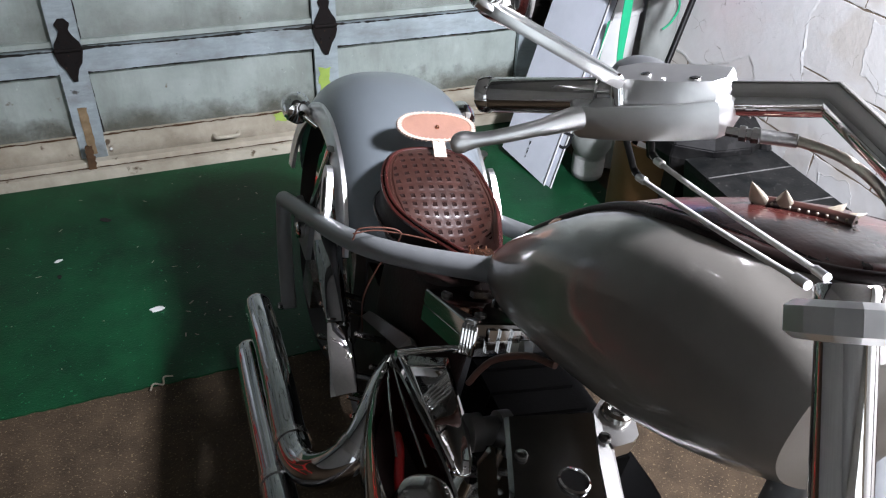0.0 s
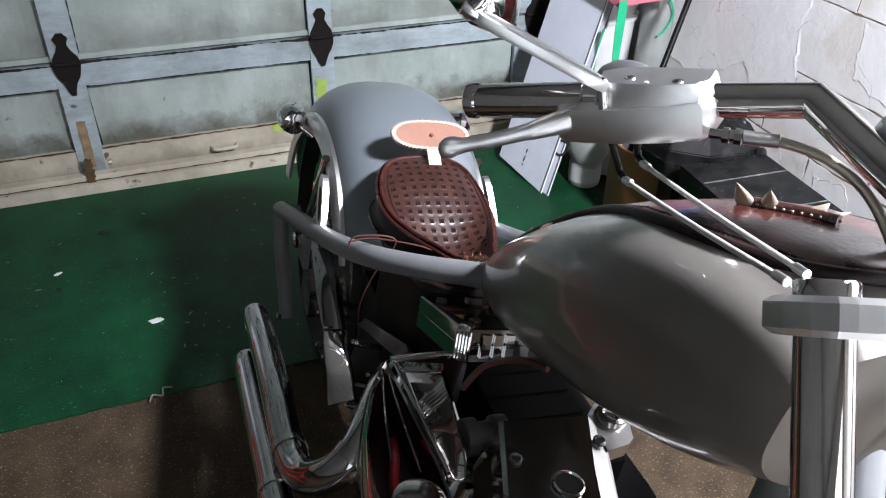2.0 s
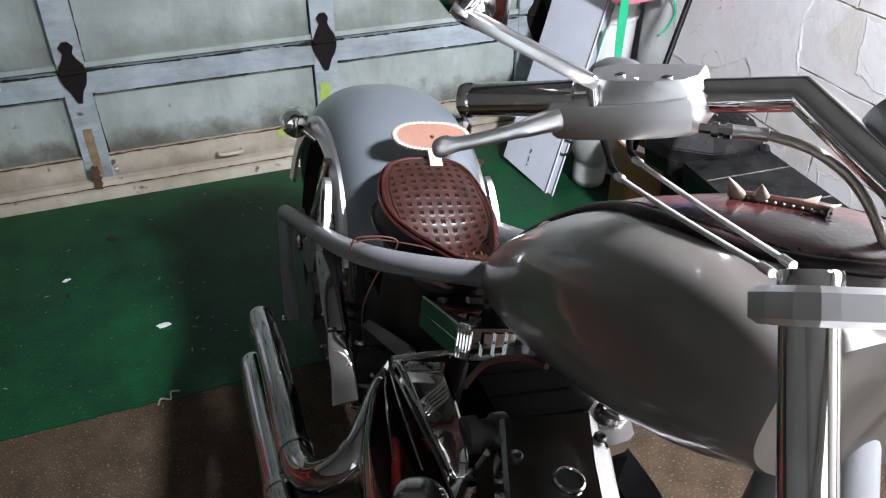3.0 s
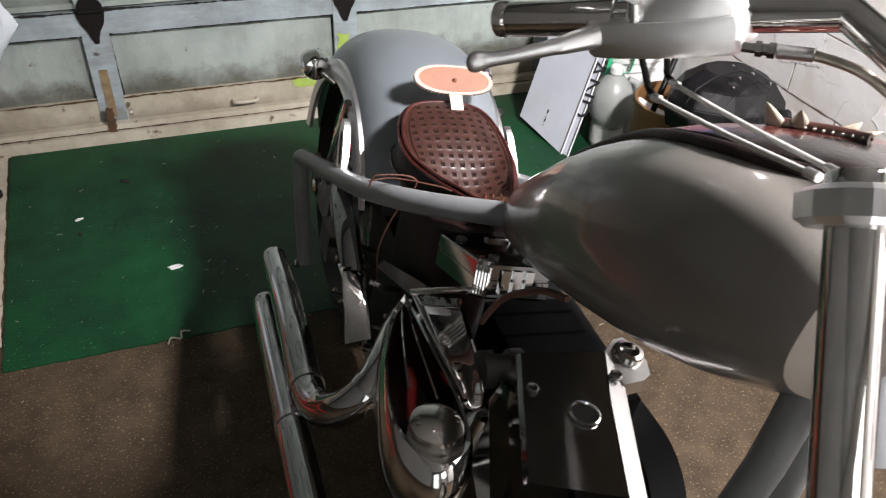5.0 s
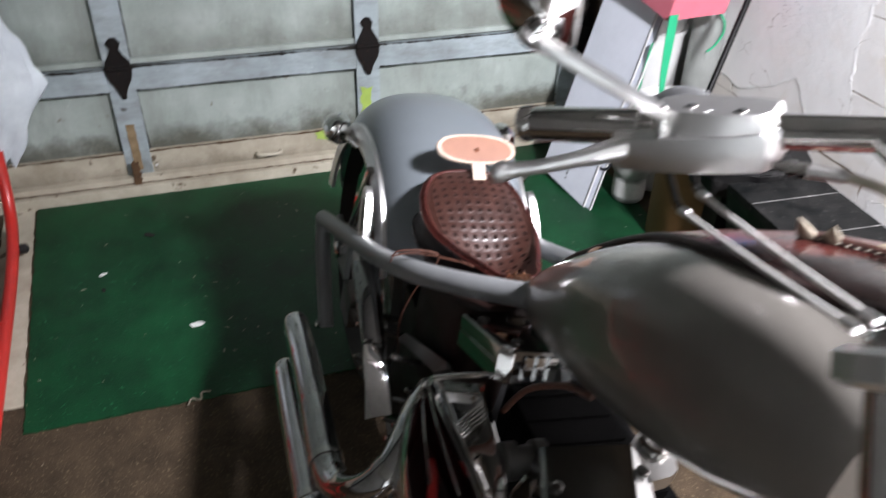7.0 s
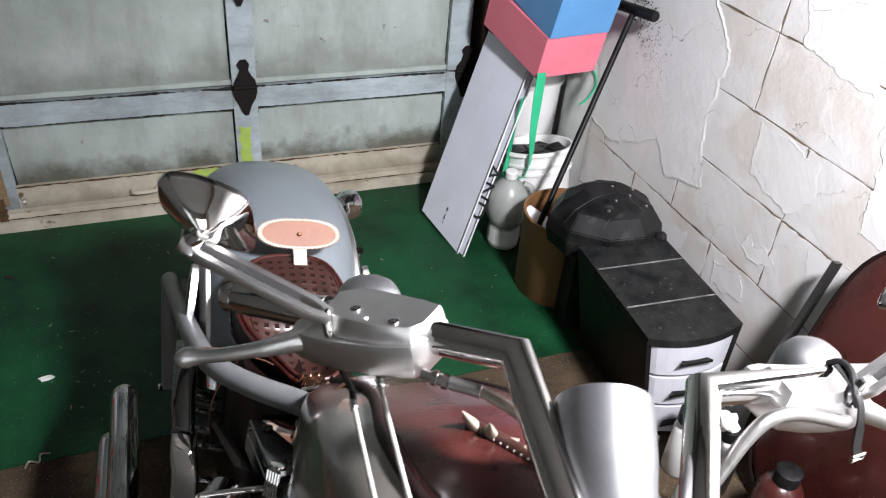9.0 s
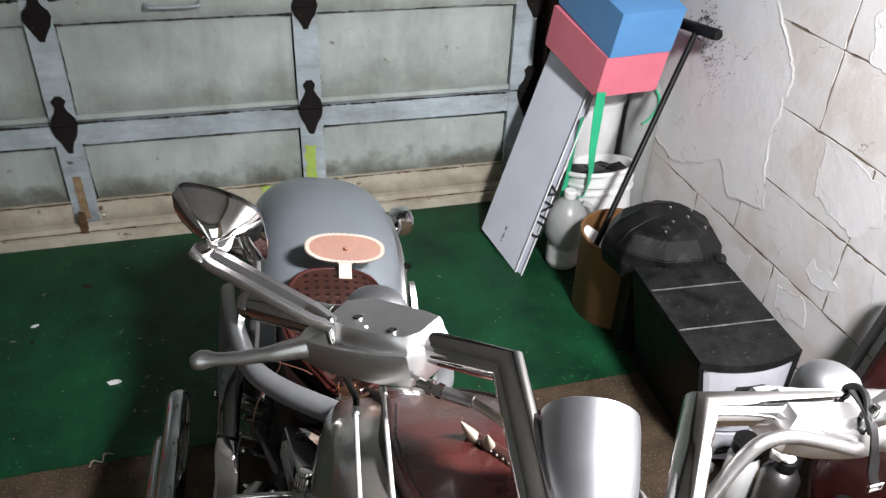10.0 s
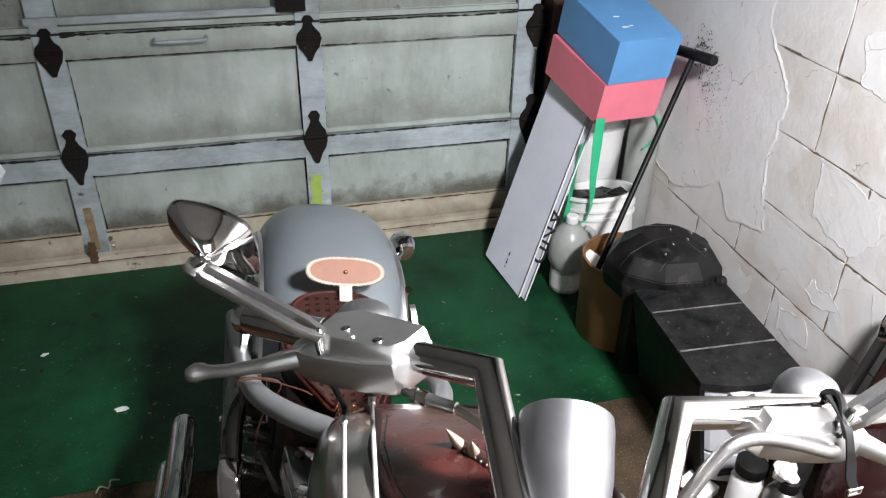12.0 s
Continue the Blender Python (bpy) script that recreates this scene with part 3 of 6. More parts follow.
part("lime_splash", ragged_sheet(-0.019, 0.017, 0.14, 0.275, 0.0034, 0.005, 0.01, 0.005, 8), LIME, door, "lime green paint dab").matrix_local = pose(0.357, 0, 0, 90)
part("lime_splash", ragged_sheet(-0.16, 0.02, 0.104, 0.13, 0.0, 0.0022, 0.01, 0.006, 9), LIME, door, "lime green paint smear").matrix_local = pose(0.34, 0.001, 0, 90)
part("patch_strip", ragged_sheet(-0.0125, 0.0125, 0.075, 0.233, 0.003, 0.006, 0.012, 0.0014, 10), TAN_WOOD, door, "worn tan wooden strip on the stile", False).matrix_local = pose(-0.398, 0, 0, 90, 0, 0)
part("rust_stain", ragged_sheet(-0.011, 0.012, 0.012, 0.12, 0.0034, 0.0068, 0.006, 0.003, 12), RUST, door, "rusty foot of the stile").matrix_local = pose(-0.405, -0.03, 0, 90)
part("screw", lathe([(0.0045, 0), (0.0045, 0.002), (0.002, 0.003)], pose(-0.344, -0.001, 0.083, 90), 10), PAPER, door, "bright screw head")
part("base_board", boxed(-2.0, 1.14, -0.05, -0.003, 0.0, 0.038), CREAM, door, "stained cream threshold board", False, 0.004)
part("base_seal", boxed(-2.0, 1.14, -0.03, -0.002, 0.038, 0.06), CREAM, door, "", False, 0.004)
part("pull_loop", tubed(glide([(-0.04, 0, 0), (-0.03, -0.024, 0.002), (0.03, -0.024, 0.002), (0.04, 0, 0)], 4), 0.006, 8), CREAM, door, "painted foot pull").matrix_local = pose(0.015, -0.001, 0.082)


def stain_sheet(x0, x1, z0, z1, y, mat, name, label):
    """A thin film of dirt on the door."""
    bm = bmesh.new()
    vs = [bm.verts.new(p) for p in ((x0, z0, 0), (x1, z0, 0), (x1, z1, 0), (x0, z1, 0))]
    bm.faces.new(vs)
    part(name, bm, mat, door, label, False).matrix_local = pose(0, y, 0, 90)


for xa, xb in zip(STILES, STILES[1:]):
    stain_sheet(xa + 0.04, xb - 0.04, 0.134, 0.27, 0.0172, DAMP, "damp_stain", "brown damp stain at the panel foot")
    stain_sheet(xa + 0.04, xb - 0.04, 0.055, 0.135, 0.0012, SOOT, "damp_stain", "brown damp stain on the bottom rail")
    stain_sheet(xa + 0.04, xb - 0.04, 0.44, 0.62, 0.0172, SOOT, "panel_grime", "thin brown grime at the panel foot")
    stain_sheet(xa + 0.04, xb - 0.04, 0.728, 0.8, -0.0008, SOOT, "panel_grime", "thin brown grime on the rail")
    stain_sheet(xa + 0.04, xb - 0.04, 0.828, 1.1, 0.0172, SOOT, "panel_grime", "thin brown grime at the panel foot")
for x in STILES[1:]:
    stain_sheet(x - 0.037, x + 0.037, 0.034, 0.3, -0.0036, SOOT, "damp_stain", "dirty runs down the stile")
track = thing("door_track", Matrix.Translation((1.17, 1.5, 0)), "dark brown steel door track beside the garage door", "door track", kind="structure")
part("rail", boxed(0, 0.014, -0.02, 0.06, 0, 2.4), BROWN_WOOD, track, "", False, 0.002)
part("post", boxed(0.014, 0.05, 0.0, 0.08, 0, 2.4), BROWN_WOOD, track, "", False, 0.003)
structure("lintel", boxed(-2.4, 1.48, 1.54, 1.7, 1.95, 2.5), WALL, "unseen wall over the garage door, darkened to cut bounce", "wall")
structure("wall_left_front", boxed(-2.4, -2.0, 1.54, 1.7, 0, 1.95), WALL, "unseen wall beside the garage door, darkened to cut bounce", "wall")


# ---- things along the wall ----
def sign_board(shift, lettered, label):
    """A thin board, slightly out of square, leaning sideways on the boxes."""
    tl, tr, bl = Vector(SIGN_TL), Vector(SIGN_TR), Vector(SIGN_BL)
    x, z = tr - tl, tl - bl
    n = z.cross(x).normalized()
    s = thing("sign_board", Matrix.Translation(bl + shift), label, "sign", "leaning sign boards")
    bm = bmesh.new()
    rings(bm, [[n * d, x + n * d, x + z + n * d, z + n * d] for d in (0.0, 0.004)])
    part("board", bm, SIGN_WHITE, s, "", False)
    part("edge", tubed([x, x + z], 0.0022, 6), PAPER, s, "pale cut edge")
    part("edge", tubed([z - n * 0.001, x + z - n * 0.001], 0.0016, 6), SIGN_BLACK, s, "dark line along the top edge")
    part("edge", tubed([x - n * 0.0016 - x.normalized() * 0.004, x + z - n * 0.0016 - x.normalized() * 0.004], 0.0009, 6), SIGN_BLACK, s, "thin dark line along the edge")
    if not lettered and shift.length == 0:
        for k, (f, g, w) in enumerate(((0.5, 0.115, 0.012), (0.5, 0.09, 0.004), (0.5, 0.07, 0.01), (0.5, 0.05, 0.003))):
            q = x * f + z * g - n * 0.0012
            part("mark", tubed([q, q + z.normalized() * w], 0.0022, 5), SIGN_BLACK, s, "small dark printed mark")
    if lettered:
        cu = bpy.data.curves.new("letters", "FONT")
        cu.body = "AND"
        cu.size, cu.extrude = 0.088, 0.0006
        ob = new("letters", cu)
        me = bpy.data.meshes.new_from_object(ob.evaluated_get(bpy.context.evaluated_depsgraph_get()))
        bpy.data.objects.remove(ob)
        me.materials.append(SIGN_BLACK)
        tx = new("lettering", me)
        tx.parent = s
        zz = z.normalized()
        ax = -zz
        ay = (x - zz * x.dot(zz)).normalized()
        m = Matrix((ax, ay, ax.cross(ay))).transposed().to_4x4()
        m.translation = x * 0.82 + z * 0.49 - n * 0.0015
        tx.matrix_local = m
    return s


bn = (Vector(SIGN_TL) - Vector(SIGN_BL)).cross(Vector(SIGN_TR) - Vector(SIGN_TL)).normalized()
bx = (Vector(SIGN_TR) - Vector(SIGN_TL)).normalized()
sign_board(Vector((0, 0, 0)), False, "plain white sign board leaning over against the boxes")
sign_board(bn * 0.018 + bx * 0.006 + Vector((0, 0, 0.006)), False, "thin pale board leaning behind the sign boards")
sign_board(bn * 0.008 + bx * 0.024, True, "white sign board with black letters, leaning behind another")


def carton(name, m, sx, sy, sz, spread, mat, label):
    """A box of thin card; its far end may be pressed a little wider than the near one."""
    c = thing(name, m, label, "box", "stacked storage boxes")
    bm = boxed(0, sx, 0, sy, 0, sz - 0.003)
    for v in bm.verts:
        if v.co.y > sy / 2:
            v.co.x += -spread if v.co.x < sx / 2 else spread * 0.3
    part("body", bm, mat, c, "", False, 0.002)
    bm = boxed(0.0004, sx - 0.0004, 0.0004, sy - 0.0004, sz - 0.0028, sz)
    for v in bm.verts:
        if v.co.y > sy / 2:
            v.co.x += -spread if v.co.x < sx / 2 else spread * 0.3
    part("lid", bm, mat, c, "", False, 0.002)
    return c


carton("storage_box", pose(*PINK_AT, 13, 0, PINK_TURN), 0.212, 0.3, 0.137, 0.026, PINK_CARD, "pink red cardboard storage box on a white tub")
blue = carton("storage_box", pose(PINK_AT[0] + 0.007, PINK_AT[1] - 0.036, PINK_AT[2] + 0.1345, 14, 0, PINK_TURN + 1), 0.21, 0.305, 0.14, 0.012, BLUE_CARD, "blue cardboard storage box stacked on the pink one")
for x, y, w, d in ((0.05, 0.07, 0.02, 0.007), (0.075, 0.075, 0.012, 0.005), (0.055, 0.13, 0.016, 0.006)):
    part("scuff", ragged_sheet(x, x + w, y, y + d, 0.1401, 0.1405, 0.004, 0.0016, int(x * 900 + y * 70)), PAPER, blue, "pale scuff on the lid", False)


def bucket(m, r, h, label, full=0):
    b = thing("bucket", m, label, "bucket", "white buckets")
    part("shell", lathe([(r * 0.8, 0), (r * 0.82, 0.004), (r * 0.93, h * 0.74), (r * 1.0, h * 0.745), (r * 1.0, h * 0.765), (r * 0.94, h * 0.77), (r * 0.95, h * 0.83), (r * 1.02, h * 0.835), (r * 1.02, h * 0.86), (r * 0.96, h * 0.865), (r * 0.97, h * 0.955), (r * 1.05, h * 0.96), (r * 1.06, h * 0.985), (r * 1.04, h), (r * 0.97, h), (r * 0.94, h * 0.95), (r * 0.79, 0.012)], segs=40), WHITE_PLASTIC, b)
    # an uneven dark fill closes the bucket below its rim
    if full:
        bm = bmesh.new()
        rng = random.Random(8)
        rings(bm, [[(f * r * math.cos(a), f * r * math.sin(a), h * full + rng.uniform(-0.008, 0.008)) for a in [2 * math.pi * k / 18 for k in range(18)]] for f in (0.9, 0.6, 0.3)])
        part("dark_filling", bm, BLACK_PLASTIC, b, "dark fill inside", False)
    return b


def ribbon(points, across, thick=0.0012):
    """A flat band laid along a smooth line; across gives its width and lie at each point."""
    line = glide([Vector(p) for p in points], 8)
    wide = glide([Vector(a) for a in across], 8)
    loops = []
    for i, (p, a) in enumerate(zip(line, wide)):
        ahead = (line[min(i + 1, len(line) - 1)] - line[max(i - 1, 0)]).normalized()
        n = ahead.cross(a).normalized() * thick
        loops.append([p - a / 2 - n, p + a / 2 - n, p + a / 2 + n, p - a / 2 + n])
    bm = bmesh.new()
    rings(bm, loops)
    return bm


bucket(pose(1.262, 1.062, 0.022, -14, -4, 0), 0.116, 0.3, "open white plastic bucket with dark fill inside", 0.925)
bucket(Matrix.Translation((1.298, 1.35, 0.0)), 0.12, 0.612, "tall white plastic tub holding up the boxes")
strap = thing("strap", Matrix.Translation((1.17, 1.05, 0.25)), "green plastic strap hanging from the boxes over the bucket", "strap")
part("band", ribbon([(0.004, -0.0, 0.35), (0.004, 0.0, 0.26), (0.002, -0.006, 0.16), (0.0, -0.02, 0.07), (-0.018, -0.026, 0.015), (-0.045, -0.016, 0.004)], [(0.03, 0.002, 0), (0.03, 0.0, 0), (0.026, 0.008, 0), (0.02, 0.018, 0), (0.006, 0.02, -0.012), (0.0, 0.022, -0.012)]), GREEN_STRAP, strap, "", True)
part("band", ribbon([(-0.02, 0.05, 0.25), (-0.035, 0.05, 0.14), (-0.05, 0.04, 0.03), (-0.062, 0.03, -0.03)], [(0.012, 0.01, 0), (0.014, 0.012, 0), (0.022, 0.014, 0), (0.03, 0.012, 0)]), GREEN_STRAP, strap, "", True)

flask = thing("container", Matrix.Translation((1.425, 1.215, 0.0)), "tall cloudy plastic container with a green carrying loop", "container")
part("body", lathe([(0.048, 0), (0.052, 0.01), (0.052, 0.5), (0.044, 0.54), (0.03, 0.56), (0.028, 0.575)], segs=28), JUG, flask)
part("loop", tubed(glide([(-0.02, -0.056, 0.56), (0.005, -0.062, 0.53), (0.012, -0.062, 0.49), (-0.008, -0.06, 0.45), (-0.03, -0.056, 0.43)], 6), 0.0035, 8), GREEN_STRAP, flask, "green carrying loop")


def jug(m):
    j = thing("jug", m, "cloudy translucent plastic jug on the floor", "jug")
    part("body", lathe([(0.05, 0), (0.056, 0.008), (0.056, 0.025), (0.053, 0.03), (0.056, 0.036), (0.056, 0.055), (0.053, 0.06), (0.056, 0.066), (0.056, 0.085), (0.053, 0.09), (0.058, 0.1), (0.071, 0.125), (0.074, 0.16), (0.07, 0.2), (0.056, 0.235), (0.032, 0.258), (0.02, 0.266), (0.018, 0.28)], segs=32), JUG, j)
    part("handle", tubed(glide([(0.045, 0, 0.25), (0.074, 0, 0.235), (0.086, 0, 0.19), (0.07, 0, 0.15)], 6), 0.011, 10), JUG, j)
    part("cap", lathe([(0.022, 0.272), (0.022, 0.294), (0.018, 0.298)], segs=20), WHITE_PLASTIC, j)
    part("label_band", lathe([(0.0572, 0.02), (0.0572, 0.082)], segs=32, caps=False), PAPER, j, "pale worn label")


jug(Matrix.Translation((1.116, 1.04, 0.004)) @ pose(0, 0, 0, 0, 0, -20) @ Matrix.Scale(0.93, 4))


def pole():
    a, b = Vector(POLE_FOOT), Vector(POLE_TOP)
    p = thing("push_broom_handle", Matrix.Translation(a), "black T-handled pole leaning against the wall", "pole")
    part("shaft", tubed([(0, 0, 0), b - a], 0.009, 12), BLACK_PLASTIC, p)
    part("shaft_end", tubed([(b - a) * 0.0, (b - a) * 0.04], 0.011, 12), STEEL, p)
    d = Vector(TBAR_DIR).normalized()
    part("crossbar", tubed([b - a - d * 0.1, b - a - d * 0.095, b - a + d * 0.105, b - a + d * 0.11], [0.012, 0.016, 0.016, 0.013], 14), BLACK_PLASTIC, p)


pole()

drum = thing("fibre_drum", Matrix.Translation((1.19, 0.79, 0)), "open brown fibre drum with papers in it", "bin")
part("shell", lathe([(0.125, 0), (0.128, 0.004), (0.132, 0.255), (0.135, 0.26), (0.135, 0.272), (0.127, 0.272), (0.122, 0.01)], segs=40), CARDBOARD, drum)
sheet = thing("crumpled_paper", pose(1.12, 0.83, 0.22, 20, -18, 40), "crumpled white paper in the drum", "paper")
part("sheet", prism([(-0.03, -0.05), (0.03, -0.045), (0.034, 0.05), (0.0, 0.062), (-0.034, 0.04)], 0, 0.002), PAPER, sheet, "", False)


def drawer_unit(m, w, d, h):
    c = thing("drawer_unit", m, "dusty black plastic drawer unit with pale drawers, on the floor", "drawers")

    def drawn_in(bm):
        """The carcass narrows towards its foot under the overhanging top."""
        for v in bm.verts:
            v.co.x += 0.07 * (1 - v.co.x / w) * min(1, max(0, 1 - v.co.z / (h - 0.02)))
        return bm

    part("side", drawn_in(boxed(0, 0.012, 0, d, 0, h - 0.02)), BLACK_PLASTIC, c, "", False, 0.002)
    part("side", boxed(w - 0.012, w, 0, d, 0, h - 0.02), BLACK_PLASTIC, c, "", False, 0.002)
    part("back", drawn_in(boxed(0.012, w - 0.012, d - 0.01, d, 0, h - 0.02)), BLACK_PLASTIC, c, "", False)
    bow = [(x * w, -0.028 * (1 - (2 * x - 1) ** 2)) for x in [i / 10 for i in range(11)]]
    for y0, y1 in ((-1, d * 0.3), (d * 0.31, d * 0.72), (d * 0.73, d)):
        out = ([(x, y) for x, y in bow] if y0 < 0 else [(0.0, y0), (w, y0)]) + [(w, y1), (0.0, y1)]
        part("top_panel", prism(out, h - 0.02, h), DUSTY_BLACK, c, "scuffed dusty black top panel", False, 0.003)
    for y in (d * 0.305, d * 0.725):
        part("top_ridge", boxed(0.004, w - 0.004, y - 0.002, y + 0.002, h - 0.004, h + 0.0015), DUSTY_EDGE, c, "worn pale joint of the top", False, 0.001)
    z = h - 0.026
    for hh in (0.1, 0.1, 0.1):
        out = [(x, y + 0.004) for x, y in bow if 0.01 < x < w - 0.01]
        out = [(0.014, 0.002)] + out + [(w - 0.014, 0.002), (w - 0.014, d * 0.9), (0.014, d * 0.9)]
        dr = part("drawer", drawn_in(prism(out, z - hh + 0.012, z)), DRAWER, c, "pale plastic drawer", False, 0.003)
        part("pull", prism([(w * 0.32, -0.033), (w * 0.68, -0.033), (w * 0.62, -0.02), (w * 0.38, -0.02)], z - hh * 0.5, z - hh * 0.5 + 0.008), BLACK_PLASTIC, dr, "dark pull slot", False)
        z -= hh


drawer_unit(pose(*DRAWER_AT, 0, 0, DRAWER_TURN), 0.252, 0.365, 0.345)


def faceted_shell():
    """A many-sided case: flat facets, raised seams that follow them, rivets and a latch knob."""
    s = thing("luggage_case", pose(*LID_AT, 0, 0, -14), "black faceted plastic luggage case with bright rivets", "case")
    turn = [2 * math.pi * (k + 0.5) / 9 for k in range(9)]
    levels = ((0.97, 0.0, -0.06), (1.04, 0.0, -0.012), (1.0, 0.0, 0.022), (0.8, 0.008, 0.062), (0.42, 0.022, 0.09))
    loops = [[Vector((0.158 * math.cos(a) * f, 0.128 * math.sin(a) * f + g, z)) for a in turn] for f, g, z in levels]
    bm = bmesh.new()
    rings(bm, loops)
    bm.normal_update()
    bmesh.ops.recalc_face_normals(bm, faces=bm.faces)
    planes = [(f.normal.copy(), f.calc_center_median()) for f in bm.faces if f.normal.z > 0.05]

    def roof(x, y):
        return Vector((x, y, min(c.z - (n.x * (x - c.x) + n.y * (y - c.y)) / n.z for n, c in planes)))

    part("shell", bm, BLACK_PLASTIC, s, "", False, 0.0025)
    for a, b in (((-0.13, -0.05), (0.02, 0.005)), ((0.02, 0.005), (0.09, -0.055)), ((-0.1, 0.06), (0.03, 0.062)), ((0.03, 0.062), (0.125, 0.03)), ((0.02, 0.005), (0.03, 0.062)), ((-0.04, -0.1), (0.05, -0.04)), ((0.05, -0.04), (0.12, -0.02))):
        run = [roof(a[0] + (b[0] - a[0]) * k / 12, a[1] + (b[1] - a[1]) * k / 12) for k in range(13)]
        part("seam", tubed(run, 0.0019, 6), BLACK_PLASTIC, s, "raised seam between panels")
    for x, y in ((0.015, 0.035), (0.07, 0.028), (0.05, -0.012), (0.005, -0.035), (-0.02, -0.065), (0.095, -0.03)):
        part("rivet", lathe([(0.0052, -0.001), (0.0048, 0.003), (0.002, 0.0052)], Matrix.Translation(roof(x, y)), 10), CHROME, s, "bright rivet")
    part("knob", lathe([(0.013, 0), (0.017, 0.004), (0.017, 0.018), (0.011, 0.024)], pose(0.128, -0.075, -0.002, 70, 0, 55), 16), BLACK_PLASTIC, s, "round latch knob")
    part("stand", boxed(-0.08, 0.1, -0.06, 0.06, -LID_AT[2], -0.06), BLACK_PLASTIC, s, "black plastic stand", False, 0.004)


faceted_shell()

# brown upholstered seat back and loose strip against the wall
chair = thing("leather_panel", pose(1.3, -0.37, 0.0, 0, 0, 8), "dark red brown leather upholstered panel leaning on the wall", "upholstery")
bm = bmesh.new()
rings(bm, [[(0.02 * k - 0.04, 0.37 * math.copysign(abs(math.cos(a)) ** 0.45, math.cos(a)) * f, 0.37 + 0.36 * math.copysign(abs(math.sin(a)) ** 0.45, math.sin(a)) * f) for a in [2 * math.pi * i / 28 for i in range(28)]] for k, f in enumerate((0.93, 1.0, 1.0, 0.94))])
part("cushion", bm, DARK_LEATHER, chair).matrix_local = pose(0.02, 0, 0, 0, 14, 0)
part("piping", tubed([(0.0, 0.37 * math.copysign(abs(math.cos(a)) ** 0.45, math.cos(a)), 0.37 + 0.36 * math.copysign(abs(math.sin(a)) ** 0.45, math.sin(a))) for a in [2 * math.pi * i / 56 for i in range(57)]], 0.006, 8), BLACK_LEATHER, chair, "dark piped edge").matrix_local = pose(0.0, 0, 0, 0, 14, 0)
batten = thing("metal_strip", Matrix.Translation((1.3, 0.075, 0.0)), "dull grey metal strip leaning against the wall", "strip")
part("bar", boxed(-0.011, 0.011, -0.006, 0.006, 0.0, 0.56), STEEL, batten, "", False, 0.002).matrix_local = pose(-0.005, 0.0, 0, -1, 14.5, 0)

cup = thing("paper_cup", pose(1.29, 0.07, 0.0), "small white cup standing on a grey tin", "cup")
part("cup_body", lathe([(0.02, 0.2), (0.024, 0.235), (0.025, 0.24), (0.018, 0.242)], segs=20), WHITE_PLASTIC, cup)
part("tin", lathe([(0.035, 0), (0.035, 0.19), (0.03, 0.2)], segs=24), STEEL, cup)

def bottle(x, y, r, h, mat, cap, label, wide=0.55):
    b = thing("bottle", Matrix.Translation((x, y, 0)), label, "bottle", "bottles by the wall")
    part("body", lathe([(r * 0.9, 0), (r, 0.006), (r, h * 0.72), (r * 0.75, h * 0.82), (r * 0.45, h * 0.86), (r * 0.45, h * 0.92)], segs=22), mat, b)
    part("cap", lathe([(r * wide, h * 0.86), (r * wide, h), (r * wide * 0.85, h * 1.01)], segs=24), cap, b)


bottle(1.19, -0.02, 0.042, 0.2, STEEL, BLACK_PLASTIC, "grey metal can with a black cap")
bottle(1.145, 0.05, 0.036, 0.19, WHITE_PLASTIC, BLACK_PLASTIC, "white jar with a broad black cap", 0.95)
bottle(1.22, -0.17, 0.05, 0.22, DARK_LEATHER, BLACK_PLASTIC, "brown bottle with a black cap")
bottle(1.05, -0.1, 0.035, 0.16, JUG, BLACK_PLASTIC, "short cloudy bottle with a black cap")
tissue = thing("tissue", pose(1.182, -0.012, 0.212), "crumpled white tissue on the bottles", "tissue")
bm = bmesh.new()
bmesh.ops.create_icosphere(bm, subdivisions=3, radius=0.025)
for v in bm.verts:
    v.co *= 1 + 0.5 * noise.noise(v.co * 60)
part("wad", bm, PAPER, tissue, "", False)

card = thing("carton_flap", pose(1.105, 0.14, 0.0, 0, 0, 25), "small white card carton lying on the concrete", "carton")
part("body", boxed(-0.035, 0.035, -0.028, 0.028, 0, 0.022), PAPER, card, "", False, 0.003)
part("flap", boxed(-0.034, 0.034, 0.028, 0.05, 0.016, 0.018), PAPER, card, "open flap", False)

# at the other side of the bay
stand = thing("tube_stand", pose(0, 0, 0), "red enamelled tubular steel stand at the edge of the bay", "stand")
for dx in (0.0, -0.26):
    part("side_tube", tubed(glide([(-0.69 + dx, 0.1, 0.018), (-0.715 + dx, 0.6, 0.02), (-0.735 + dx, 1.05, 0.03), (-0.745 + dx, 1.24, 0.062), (-0.75 + dx, 1.33, 0.13), (-0.75 + dx, 1.385, 0.28), (-0.75 + dx, 1.41, 0.42)], 6), 0.0165, 14), RED_PAINT, stand)
for y, z in ((0.45, 0.02), (0.86, 0.026), (1.395, 0.33)):
    part("cross_tube", tubed([(-0.72, y, z), (-0.98, y, z)], 0.014, 12), RED_PAINT, stand)
part("gusset", prism([(0.0, 0.0), (0.09, 0.012), (0.1, 0.055)], -0.003, 0.003, pose(-0.742, 1.2, 0.045, 90, 0, 90)), RED_PAINT, stand, "", False)
part("knob", lathe([(0.009, 0), (0.014, 0.006), (0.014, 0.024), (0.008, 0.03)], pose(-0.735, 1.2, 0.036, 0, 90, 0), 14), BLACK, stand, "black knob")


